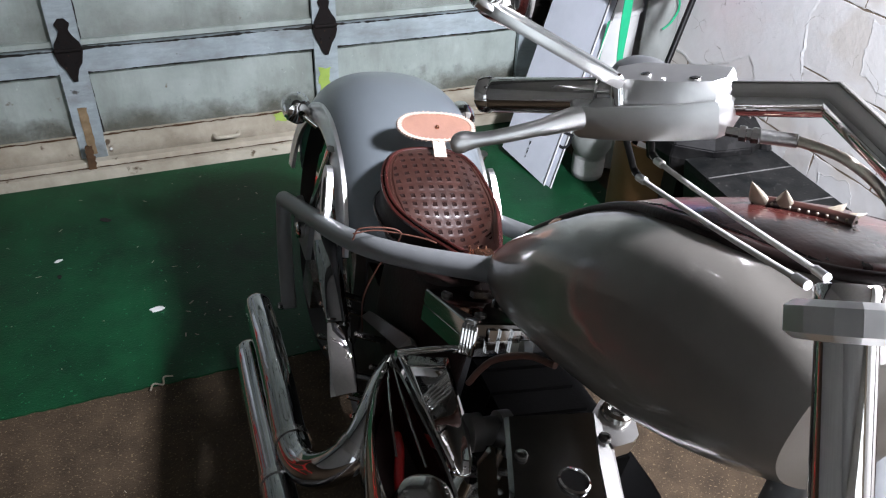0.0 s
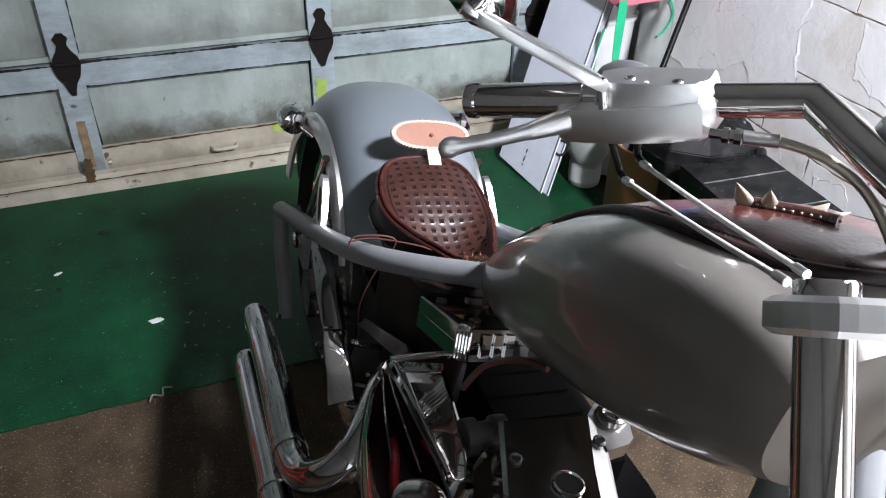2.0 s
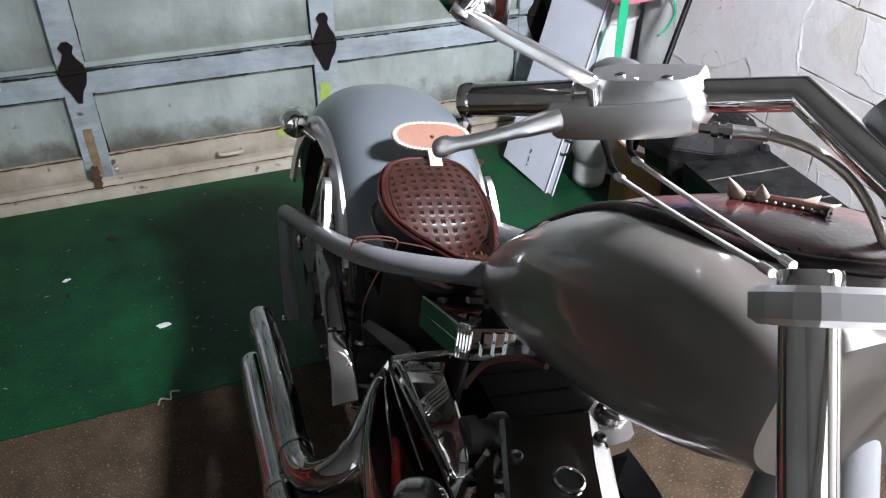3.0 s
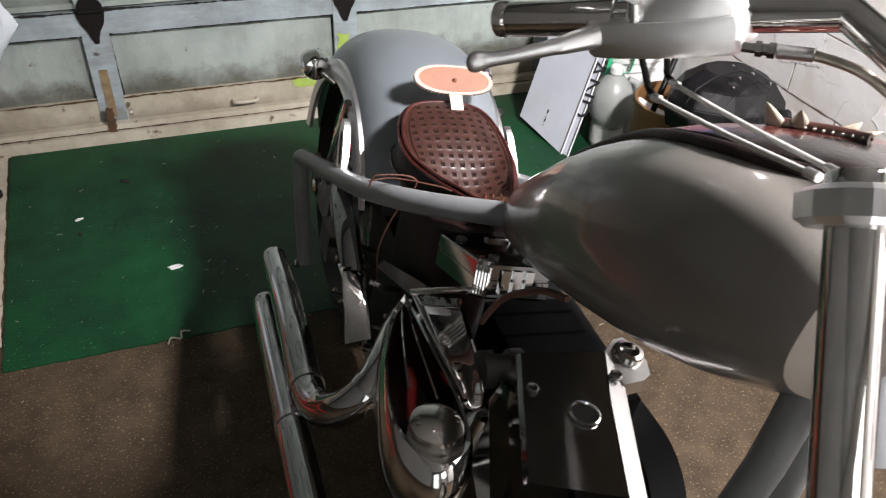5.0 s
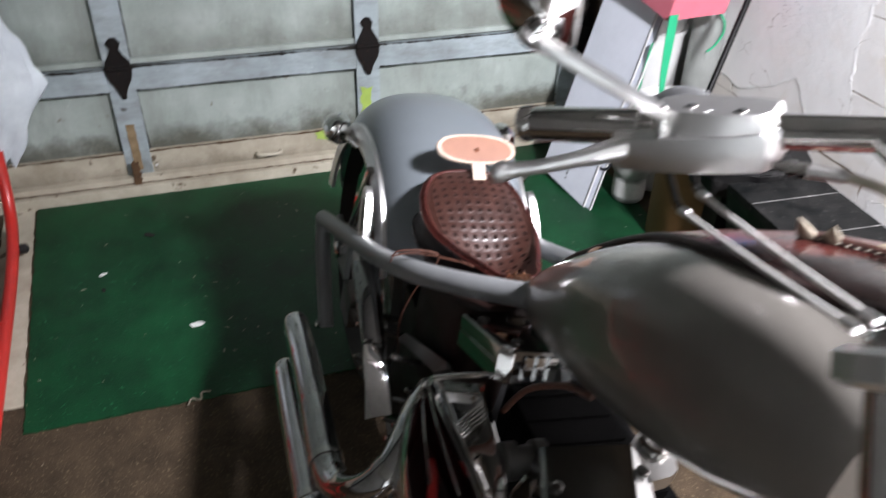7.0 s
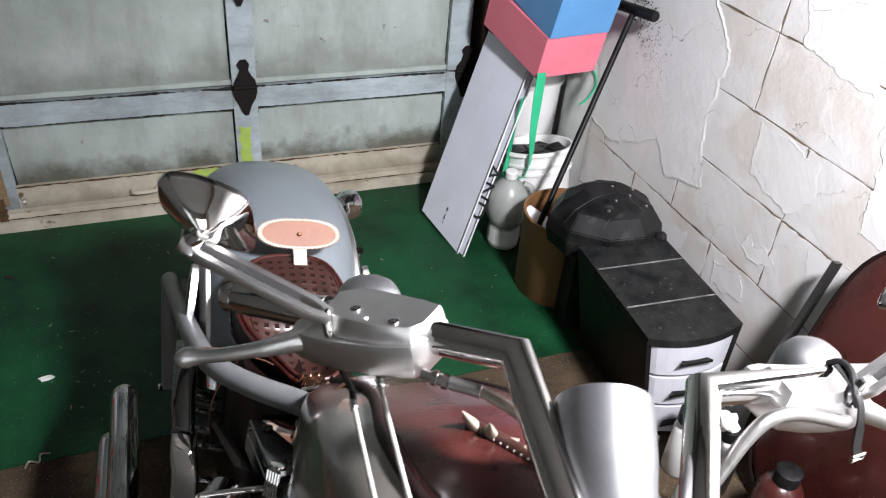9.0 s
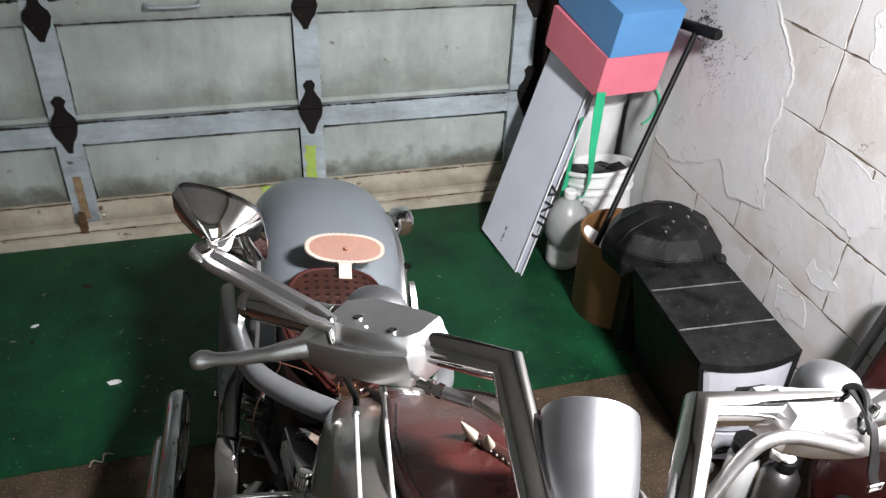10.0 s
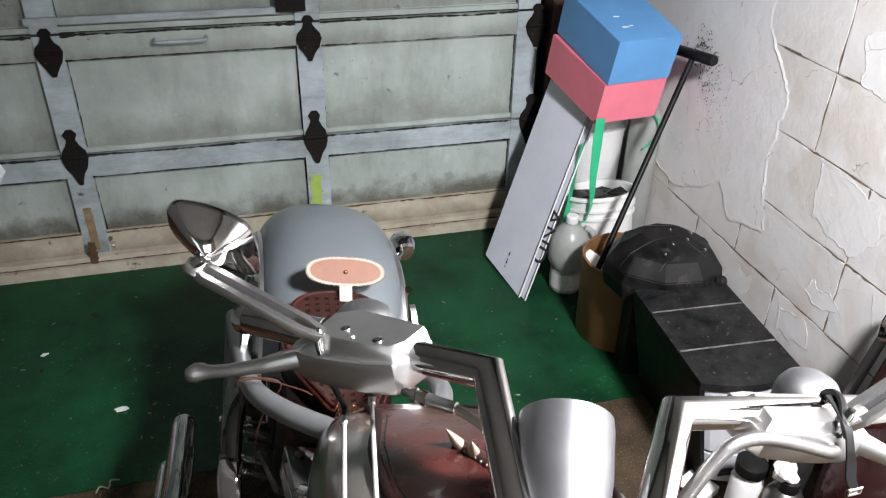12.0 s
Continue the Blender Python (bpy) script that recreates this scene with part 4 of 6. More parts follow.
def hanging_bag():
    b = thing("plastic_bag", Matrix.Translation(BAG_AT), "crumpled pale plastic bag hanging by the door", "bag")
    bm = bmesh.new()
    loops = []
    for i in range(17):
        t = i / 16
        r = 0.03 + 0.15 * math.sin(math.pi * min(1, t * 0.62)) * (1 - 0.5 * t * t)
        loops.append([((r * math.cos(a)) * (1 + 0.3 * noise.noise(Vector((math.cos(a) * 2, math.sin(a) * 2, t * 5)))), 0.5 * r * math.sin(a) * (1 + 0.5 * noise.noise(Vector((math.cos(a) * 3, t * 6, 4)))), 0.2 - 0.42 * (1 - t) + 0.02 * math.sin(5 * a)) for a in [2 * math.pi * k / 36 for k in range(36)]])
    rings(bm, loops)
    part("sheet", bm, BAG, b)
    for s in (-1, 1):
        part("handle_loop", tubed(glide([(s * 0.03, 0, 0.18), (s * 0.05, 0.01, 0.26), (s * 0.02, 0.03, 0.32), (0, 0.04, 0.34)], 6), [0.012 - 0.0004 * i for i in range(19)], 8), BAG, b, "gathered bag handle")


hanging_bag()

# litter and chips on the floor
def chip(name, x, y, r, mat, label, seed):
    rng = random.Random(seed)
    pts = [(r * rng.uniform(0.6, 1.2) * math.cos(a) * 1.6, r * rng.uniform(0.5, 1.0) * math.sin(a)) for a in [2 * math.pi * k / 9 for k in range(9)]]
    ob = part(name, prism(pts, 0, 0.002), mat, None, "", False)
    ob.matrix_world = pose(x, y, 0.004 if y > 0.5 else 0.0, 0, 0, seed * 40)
    tagged(ob, label, "litter")


chip("paint_flake", -0.272, 0.763, 0.014, PAPER, "pale paint flake on the green floor", 9)
leaf = thing("twig", pose(-0.28, 0.488, 0.004, 0, 0, 25), "curled pale twig at the edge of the green floor", "litter")
part("stem", tubed(glide([(-0.03, 0, 0.002), (-0.015, 0.012, 0.004), (0.0, -0.004, 0.004), (0.012, 0.014, 0.006), (0.03, 0.006, 0.003)], 5), 0.0022, 6), IVORY, leaf)
chip("dark_chip", -0.385, 1.227, 0.012, GRIME, "dark chip on the green floor", 4)
chip("dark_chip", -0.504, 0.98, 0.007, GRIME, "dark chip on the green floor", 7)
chip("paint_flake", -0.509, 1.055, 0.007, PAPER, "pale paint flake on the green floor", 5)
chip("blue_paint_spot", 0.5, 0.05, 0.018, BLUE_CARD, "blue paint spot on the concrete", 6)
chip("blue_paint_spot", 0.43, 0.16, 0.011, BLUE_CARD, "blue paint spot on the concrete", 2)
rng = random.Random(77)
bm = bmesh.new()
for k in range(200):
    x, y = rng.uniform(-0.68, 1.1), rng.uniform(0.45, 1.44) if k < 160 else rng.uniform(-0.1, 0.45)
    r = rng.uniform(0.0006, 0.0024)
    z = 0.0045 if y > 0.5 else 0.001
    stretch, turn = rng.choice((0.8, 1.2, 1.6, 4.0)), rng.uniform(0, 6.3)
    ca, sa = math.cos(turn), math.sin(turn)
    vs = [bm.verts.new((x + r * (stretch * math.cos(a) * ca - math.sin(a) * sa), y + r * (stretch * math.cos(a) * sa + math.sin(a) * ca), z + rng.uniform(0, 0.001))) for a in (0, 1.3, 2.6, 3.9, 5.2)]
    top = bm.verts.new((x, y, z + r * 0.6))
    for i in range(5):
        bm.faces.new((vs[i], vs[(i + 1) % 5], top))
tagged(part("floor_crumbs", bm, IVORY, None, "", False), "pale crumbs and dust on the floor", "litter", kind="stuff")


# ---- the motorcycle ----
# its own axes: u ahead from the rear wheel's foot, v to its left, w up; it leans on its stand
ahead = Vector((-0.03, -1, 0)).normalized()
left = Vector((-ahead.y, ahead.x, 0))
LEANING = radians(10)
axis_v = left * math.cos(LEANING) - Vector((0, 0, 1)) * math.sin(LEANING)
axis_w = left * math.sin(LEANING) + Vector((0, 0, 1)) * math.cos(LEANING)
BIKE = Matrix((ahead, axis_v, axis_w)).transposed().to_4x4()
BIKE.translation = (0.188, 0.58, 0)
bike = thing("motorcycle", BIKE, "satin grey custom motorcycle with chrome parts and a brown leather seat", "motorcycle")


def bp(name, bm, mat, label="", parent=None, smooth=True, bevel=0.0):
    return part(name, bm, mat, parent or bike, label, smooth, bevel)


AXLE_U, AXLE_W = 0.07, 0.315


def wheel(u, w, radius, width, rim, name, steer=Matrix()):
    hub = steer @ Matrix.Translation((u, 0, w)) @ Matrix.Rotation(radians(90), 4, "X")
    hw = width / 2
    prof = [(rim, -hw * 0.72), (rim + 0.012, -hw * 0.8), (radius - 0.05, -hw), (radius - 0.02, -hw * 0.92), (radius - 0.004, -hw * 0.6), (radius, 0), (radius - 0.004, hw * 0.6), (radius - 0.02, hw * 0.92), (radius - 0.05, hw), (rim + 0.012, hw * 0.8), (rim, hw * 0.72)]
    ob = bp(name, lathe(prof, hub, 56, False), BLACK, "black rubber tyre on a chrome wheel")
    part("rim", lathe([(rim + 0.008, -hw * 0.78), (rim - 0.004, -hw * 0.72), (rim - 0.03, -hw * 0.4), (rim - 0.03, hw * 0.4), (rim - 0.004, hw * 0.72), (rim + 0.008, hw * 0.78)], hub, 56, False), CHROME, ob, "polished chrome rim")
    for side in (-1, 1):
        for k in range(5):
            a = 2 * math.pi * k / 5 + 0.35
            m = hub @ Matrix.Rotation(a, 4, "Z") @ Matrix.Translation((0, 0, side * hw * 0.5))
            for tw in (-1, 1):
                out = [(0.03, 0.012 * tw), (rim * 0.55, 0.03 * tw), (rim - 0.01, 0.075 * tw), (rim - 0.01, 0.05 * tw), (rim * 0.6, 0.008 * tw), (0.04, -0.004 * tw)]
                part("spoke", prism(out if tw > 0 else out[::-1], -0.008, 0.008, m), DULL_CHROME, ob, "", False, 0.002)
    part("hub", lathe([(0.025, -hw * 1.02), (0.045, -hw * 0.9), (0.045, hw * 0.9), (0.025, hw * 1.02)], hub, 24), DULL_CHROME, ob)
    return ob


rear = wheel(AXLE_U, AXLE_W, 0.312, 0.25, 0.225, "rear_wheel")


def fender():
    bm = bmesh.new()
    loops = []
    n = 22
    for i in range(46):
        ph = radians(28 + (176 - 28) * i / 45)
        flare = 1 - 0.12 * max(0, (i - 36) / 9) ** 2
        lp = []
        for k in range(n + 1):
            t = -1 + 2 * k / n
            v = 0.148 * flare * math.copysign(abs(math.sin(t * math.pi / 2)) ** 0.9, t)
            r = 0.348 - 0.1 * (1 - math.cos(t * math.pi / 2)) ** 1.1
            lp.append((AXLE_U + r * math.cos(ph), v, AXLE_W + r * math.sin(ph)))
        loops.append(lp)
    rings(bm, loops, closed=False, caps=False)
    ob = bp("rear_fender", bm, GREY_PAINT, "wide satin grey rear fender")
    so = ob.modifiers.new("thickness", "SOLIDIFY")
    so.thickness, so.offset = 0.004, -1
    return ob


fender()
for s in (-1, 1):
    arc = [(AXLE_U + 0.27 * math.cos(a), s * 0.158, AXLE_W + 0.27 * math.sin(a)) for a in [radians(d) for d in range(40, 176, 8)]]
    bm = bmesh.new()
    rings(bm, [[(AXLE_U + r * math.cos(a), s * v, AXLE_W + r * math.sin(a)) for r, v in ((0.236, 0.15), (0.236, 0.158), (0.256, 0.162), (0.276, 0.152), (0.276, 0.144))] for a in [radians(22 + 152 * i / 40) for i in range(41)]])
    strut = bp("fender_strut", bm, BILLET, "broad bright chrome fender strut")
    part("strut_leg", tubed([(AXLE_U, s * 0.165, AXLE_W), (AXLE_U + 0.1, s * 0.162, AXLE_W + 0.25)], 0.009, 10), CHROME, strut)
    at_plate = along((0.232, s * 0.176, 0.499), (0.232, s * 1.0, 0.62)) @ Matrix.Rotation(radians(50 if s > 0 else 130), 4, "Z")
    oval = [(math.copysign(abs(math.cos(a)) ** 0.7, math.cos(a)), math.sin(a)) for a in [2 * math.pi * k / 28 for k in range(28)]]
    plate = bp("strut_cover", prism([(0.058 * x, 0.017 * y) for x, y in oval], -0.006, 0.006, at_plate), BILLET, "bright slotted oval strut cover", None, False, 0.002)
    part("slot", prism([(0.034 * x, 0.006 * y) for x, y in oval], -0.0068, 0.0068, at_plate), BLACK, plate, "dark slot", False)
    lamp = bp("turn_signal", lathe([(0.006, -0.02), (0.02, -0.016), (0.026, 0.0), (0.026, 0.022), (0.023, 0.026)], along((-0.03, s * 0.19, 0.552), (-0.2, s * 0.19, 0.552)) @ Matrix.Scale(1.18, 4), 22), CHROME, "round chrome turn signal")
    part("lens", lathe([(0.023, 0.026), (0.02, 0.032), (0.008, 0.036)], along((-0.03, s * 0.19, 0.552), (-0.2, s * 0.19, 0.552)), 22), LENS, lamp, "smoked lens")
    part("stem", tubed([(-0.02, s * 0.186, 0.552), (0.0, s * 0.15, 0.53)], 0.007, 10), CHROME, lamp)


# frame
def side_tube(s):
    return [(0.78, s * 0.03, 0.69), (0.70, s * 0.055, 0.653), (0.6, s * 0.12, 0.605), (0.5, s * 0.165, 0.56), (0.35, s * 0.18, 0.49), (0.1, s * 0.188, 0.385), (-0.07, s * 0.19, 0.31)]


for s in (-1, 1):
    t = bp("frame_tube", tubed(side_tube(s), 0.0185, 16, 5), FRAME_PAINT, "satin grey steel frame tube")
    part("lower_tube", tubed([(-0.074, s * 0.19, 0.308), (-0.028, s * 0.189, 0.235), (0.025, s * 0.188, 0.178), (0.088, s * 0.186, 0.113)], 0.0175, 14, 6), FRAME_PAINT, t)
    part("tube_bolt", lathe([(0.009, -0.004), (0.009, 0.006), (0.006, 0.009)], along((0.084, s * 0.203, 0.117), (0.084, s * 0.5, 0.14)), 6), CHROME, t)
    part("lower_rail", tubed([(0.3, s * 0.08, 0.08), (0.9, s * 0.12, 0.1), (1.1, s * 0.1, 0.14), (1.2, s * 0.03, 0.6), (1.18, 0, 0.9)], 0.0175, 14, 6), FRAME_PAINT, t)
    part("axle_plate", boxed(-0.02, 0.12, s * 0.165 - 0.006, s * 0.165 + 0.006, 0.27, 0.35), FRAME_PAINT, t, "", False, 0.004)
    part("axle_nut", lathe([(0.018, 0), (0.018, 0.014), (0.012, 0.018)], along((AXLE_U, s * 0.17, AXLE_W), (AXLE_U, s * 0.3, AXLE_W)), 6), CHROME, t)
bp("backbone", tubed([(0.66, 0, 0.6), (0.9, 0, 0.75), (1.16, 0, 0.88)], 0.022, 14), FRAME_PAINT)
bp("head_tube", tubed([(1.2, 0, 0.9), (1.26, 0, 0.79)], 0.024, 18), FRAME_PAINT)

# seat: a dished leather pan, high at the back, with rolled edges
SEAT_V = -0.018
SEAT = ((0.288, 0.012), (0.293, 0.04), (0.306, 0.066), (0.33, 0.084), (0.36, 0.093), (0.40, 0.0955), (0.44, 0.09), (0.48, 0.076), (0.52, 0.06), (0.55, 0.047), (0.575, 0.037), (0.59, 0.026), (0.597, 0.01))
SEAT_RIM = ((0.288, 0.632), (0.31, 0.627), (0.34, 0.614), (0.37, 0.604), (0.40, 0.598), (0.45, 0.594), (0.5, 0.597), (0.55, 0.604), (0.60, 0.61))
SEAT_MID = ((0.288, 0.632), (0.31, 0.632), (0.34, 0.627), (0.38, 0.613), (0.42, 0.591), (0.46, 0.565), (0.49, 0.552), (0.52, 0.549), (0.555, 0.562), (0.58, 0.585), (0.60, 0.606))


def smooth_at(table, x):
    """Interpolates and softens the knees of a table."""
    return sum(lerp(table, x + d)[0] for d in (-0.014, -0.007, 0, 0.007, 0.014)) / 5


def seat_top(u, t):
    """Height of the dished seat at u and the cross share t."""
    mid, rim = smooth_at(SEAT_MID, u), smooth_at(SEAT_RIM, u)
    return mid + (rim - mid) * abs(t) ** 2.4


def seat():
    bm = bmesh.new()
    n, k = 250, 160
    loops = []
    for i in range(n + 1):
        u = 0.288 + (0.597 - 0.288) * i / n
        hw = lerp(SEAT, u)[0]
        row = []
        for j in range(k + 1):
            t = -1 + 2 * j / k
            v = hw * t
            z = seat_top(u, t)
            if abs(t) < 0.88 and 0.296 < u < 0.54:
                # basket weave: humped strands over and under, with a pit at every crossing
                a, b = math.cos(2 * math.pi * u / 0.0155), math.cos(2 * math.pi * v / 0.0185)
                over = 0.0006 * a * math.cos(math.pi * v / 0.0185) ** 2
                p, q = min(1, max(0, (a - 0.25) / 0.45)), min(1, max(0, (b - 0.2) / 0.5))
                hump = over - 0.0021 * p * p * (3 - 2 * p) * q * q * (3 - 2 * q)
                z += hump * min(1, (0.88 - abs(t)) * 9) * min(1, (0.54 - u) * 14) * min(1, (u - 0.296) * 80)
            if 0.88 < abs(t) < 0.92:
                z -= 0.0022
            row.append((u, SEAT_V + v, z))
        loops.append([(u, SEAT_V - hw * 0.98, row[0][2] - 0.012)] + row + [(u, SEAT_V + hw * 0.98, row[-1][2] - 0.012)])
    rings(bm, loops, closed=False, caps=False)
    ob = bp("seat", bm, LEATHER, "brown basket-weave tooled leather solo seat")
    # a darker material paints the shade and dirt of the stamped pits
    ob.data.materials.append(PIT_SHADE)
    for f in ob.data.polygons:
        u, v = f.center.x, f.center.y - SEAT_V
        if abs(v) < 0.86 * lerp(SEAT, u)[0] and 0.3 < u < 0.53:
            if math.cos(2 * math.pi * u / 0.0155) > 0.2 and math.cos(2 * math.pi * v / 0.0185) > 0.16:
                f.material_index = 1
    outline = [(u, s * hw) for s, rows in ((-1, SEAT), (1, SEAT[::-1])) for u, hw in rows]
    dense = glide([(u, v, 0) for u, v in outline] + [(outline[0][0], outline[0][1], 0)], 5)[:-1]

    def loop(f, dz, drop=0.0):
        return [Vector((0.43 + (p.x - 0.43) * f, SEAT_V + p.y * f, seat_top(p.x, 1) * (1 - drop) + 0.575 * drop + dz)) for p in dense]
    for f, dz, r, drop in ((1.0, 0.0005, 0.0032, 0.0), (1.045, -0.0065, 0.0038, 0.0)):
        ring = loop(f, dz, drop)
        part("rolled_edge", tubed(ring + ring[:1], r, 8, caps=False), DARK_LEATHER, ob, "stitched rolled leather edge")
    sk = bmesh.new()
    rings(sk, [loop(f, dz, drop) for f, dz, drop in ((0.99, -0.003, 0), (1.045, -0.008, 0), (1.05, -0.016, 0.1), (1.03, -0.024, 0.4), (1.05, -0.03, 0.7), (1.09, -0.032, 0.9), (1.09, -0.037, 0.95), (0.9, -0.04, 1))], True, False)
    part("skirt", sk, BLACK_LEATHER, ob, "dark leather skirt under the seat")
    lip = loop(1.095, -0.033, 0.92)
    part("skirt_lip", tubed(lip + lip[:1], 0.003, 8, caps=False), DARK_LEATHER, ob, "rolled lower edge of the skirt")
    return ob


seat()
sk = bmesh.new()
rings(sk, [[(0.43 + 0.17 * f * math.cos(a), SEAT_V + 0.1 * f * math.sin(a), z) for a in [2 * math.pi * i / 30 for i in range(30)]] for f, z in ((0.95, 0.545), (1.0, 0.535), (0.85, 0.5), (0.75, 0.48))])
bp("seat_valance", sk, BLACK_LEATHER, "dark leather valance under the seat")
clasp = bp("seat_clasp", boxed(0.606, 0.63, -0.045, -0.014, 0.612, 0.626), COPPER, "bright copper coloured seat clasp", None, False, 0.003)
for k in range(3):
    spring = [(0.6 + 0.012 * k + 0.007 * math.cos(a), -0.05 + 0.0021 * a, 0.618 + 0.007 * math.sin(a)) for a in [j * 0.5 for j in range(34)]]
    part("spring", tubed(spring, 0.0017, 6), COPPER if k < 2 else CHROME, clasp, "coiled clasp spring")
part("clasp_pin", tubed([(0.636, -0.055, 0.625), (0.636, 0.0, 0.632)], 0.0045, 10), CHROME, clasp, "bright clasp pin")

# leather flap behind the seat
flap_m = pose(0.272, 0.0, 0.668, 0, 38, 0) @ Matrix.Rotation(radians(90), 4, "Z")
oval = [(0.074 * math.copysign(abs(math.cos(a)) ** 0.8, math.cos(a)), 0.028 * math.copysign(abs(math.sin(a)) ** 0.9, math.sin(a))) for a in [2 * math.pi * k / 40 for k in range(40)]]
flap = bp("leather_flap", prism(oval, -0.0025, 0.0025, flap_m), TAN_LEATHER, "oval tan leather flap laced with pale thread", None, True, 0.001)
part("lacing_band", tubed([flap_m @ Vector((x * 0.985, y * 0.97, 0.002)) for x, y in oval + oval[:1]], 0.0022, 6, caps=False), LACE, flap, "pale lacing round the edge")
for k in range(56):
    a = 2 * math.pi * k / 56
    c, s = math.cos(a), math.sin(a)
    x, y = 0.074 * math.copysign(abs(c) ** 0.8, c), 0.028 * math.copysign(abs(s) ** 0.9, s)
    part("lace", tubed([flap_m @ Vector((x * 0.92, y * 0.86, 0.003)), flap_m @ Vector((x * 1.03, y * 1.05, 0.003)), flap_m @ Vector((x * 1.03, y * 1.05, -0.003))], 0.0013, 5), LACE, flap)
part("stud", lathe([(0.004, 0), (0.004, 0.003), (0.002, 0.005)], flap_m @ Matrix.Translation((0, -0.002, 0.0025)), 10), COPPER, flap, "brass stud")
part("tongue", prism([(-0.012, -0.06), (0.012, -0.06), (0.012, -0.024), (-0.012, -0.024)], -0.0015, 0.0015, flap_m), LACE, flap, "pale leather tongue", False)

# tank
TANK = ((0.62, 0.628, 0.598, 0.014), (0.65, 0.655, 0.604, 0.038), (0.70, 0.702, 0.614, 0.066), (0.75, 0.752, 0.626, 0.089), (0.80, 0.797, 0.64, 0.107), (0.85, 0.841, 0.656, 0.121), (0.90, 0.881, 0.674, 0.133), (0.95, 0.915, 0.692, 0.142), (1.0, 0.945, 0.71, 0.148), (1.05, 0.968, 0.729, 0.151), (1.10, 0.984, 0.75, 0.15), (1.15, 0.995, 0.774, 0.146), (1.19, 0.996, 0.798, 0.14), (1.22, 0.988, 0.82, 0.133), (1.246, 0.972, 0.84, 0.124))
# the leather runs from the tank's tail along its crown, widening to the front
DASH = ((0.622, 0.004), (0.66, 0.017), (0.70, 0.029), (0.757, 0.044), (0.805, 0.053), (0.847, 0.0595), (0.886, 0.064), (0.928, 0.072), (0.976, 0.086), (1.02, 0.098), (1.06, 0.102), (1.10, 0.102), (1.135, 0.097), (1.16, 0.086), (1.178, 0.068), (1.19, 0.045), (1.196, 0.02))


def tank_ring(u, k, n):
    top, bottom, hw = lerp(TANK, u)
    a = 2 * math.pi * k / n
    c, s = math.cos(a), math.sin(a)
    mid = bottom + (top - bottom) * 0.48
    v = hw * math.copysign(abs(c) ** 0.75, c)
    w = mid + (top - mid) * s ** 0.5 if s > 0 else mid - (mid - bottom) * abs(s) ** 0.86
    return u, v, w


def tank_top(u, v):
    top, bottom, hw = lerp(TANK, u)
    mid = bottom + (top - bottom) * 0.48
    c = min(0.99, abs(v) / hw) ** (1 / 0.75)
    return mid + (top - mid) * math.sqrt(max(0, 1 - c * c)) ** 0.5


def dash_at(u, v):
    """Height of the leather over the tank."""
    hw = lerp(DASH, u)[0]
    return tank_top(u, v) + 0.0035 + 0.003 * (1 - min(1, abs(v) / hw) ** 4)


bm = bmesh.new()
rings(bm, [[tank_ring(0.62 + (1.246 - 0.62) * i / 60, k, 72) for k in range(72)] for i in range(61)])
tank = bp("fuel_tank", bm, TANK_PAINT, "dusty satin grey stretched teardrop fuel tank")
sm = tank.modifiers.new("smooth", "SMOOTH")
sm.factor, sm.iterations = 0.5, 4
badge_m = Matrix.Translation((0.822, -0.062, tank_top(0.822, 0.062) + 0.001)) @ look((0, 0, 0), (0.55, 0.35, -0.75)).to_3x3().to_4x4()
part("badge", lathe([(0.011, 0), (0.011, 0.002), (0.009, 0.003)], badge_m @ Matrix.Diagonal((1.5, 0.8, 1, 1)), 20), COPPER, tank, "small oval copper badge")
dash_bm = bmesh.new()
rows, n = [], 28
for i in range(61):
    u = 0.622 + (1.196 - 0.622) * i / 60
    hw = lerp(DASH, u)[0]
    rows.append([(u, hw * (2 * k / n - 1), dash_at(u, hw * (2 * k / n - 1))) for k in range(n + 1)])
rings(dash_bm, rows, closed=False, caps=False)
dash = bp("tank_dash", dash_bm, DARK_LEATHER, "dark oxblood leather tank panel with laced edges")
so = dash.modifiers.new("thickness", "SOLIDIFY")
so.thickness, so.offset = 0.005, -1
for side in (-1, 1):
    edge = [(u, side * (hw + 0.0005), dash_at(u, hw) - 0.0015) for u, hw in DASH]
    part("edging", tubed(edge, 0.0058, 10, 5), BLACK_LEATHER, dash, "dark rolled edge of the leather")
    for k in range(26):
        u = 0.93 + 0.23 * k / 25
        v = side * (lerp(DASH, u)[0] - 0.009)
        d_v = side * (lerp(DASH, u + 0.004)[0] - lerp(DASH, u - 0.004)[0])
        p, q = Vector((u - 0.004, v - d_v / 2, dash_at(u - 0.004, v))), Vector((u + 0.004, v + d_v / 2, dash_at(u + 0.004, v)))
        part("stitch", tubed([p, q], 0.0011, 6), BLACK, dash)


def tooth(p, tip, r):
    """A curved, flattened, pointed tooth."""
    p, tip = Vector(p), Vector(tip)
    axis = tip - p
    side = Vector((0.8, 0.35, 0)).normalized()
    bend = Vector((0.5, -0.2, 0.3)) * axis.length * 0.14
    bm = bmesh.new()
    loops = []
    for i in range(12):
        t = i / 11
        c = p + axis * t + bend * math.sin(math.pi * t) * 0.6
        f = r * (1 - t ** 1.35) + 0.0003
        out = axis.cross(side).normalized()
        loops.append([c + side * f * 1.25 * math.cos(a) + out * f * 0.7 * math.sin(a) for a in [2 * math.pi * k / 12 for k in range(12)]])
    rings(bm, loops)
    bp("tooth", bm, IVORY, "ivory coloured animal tooth", dash)


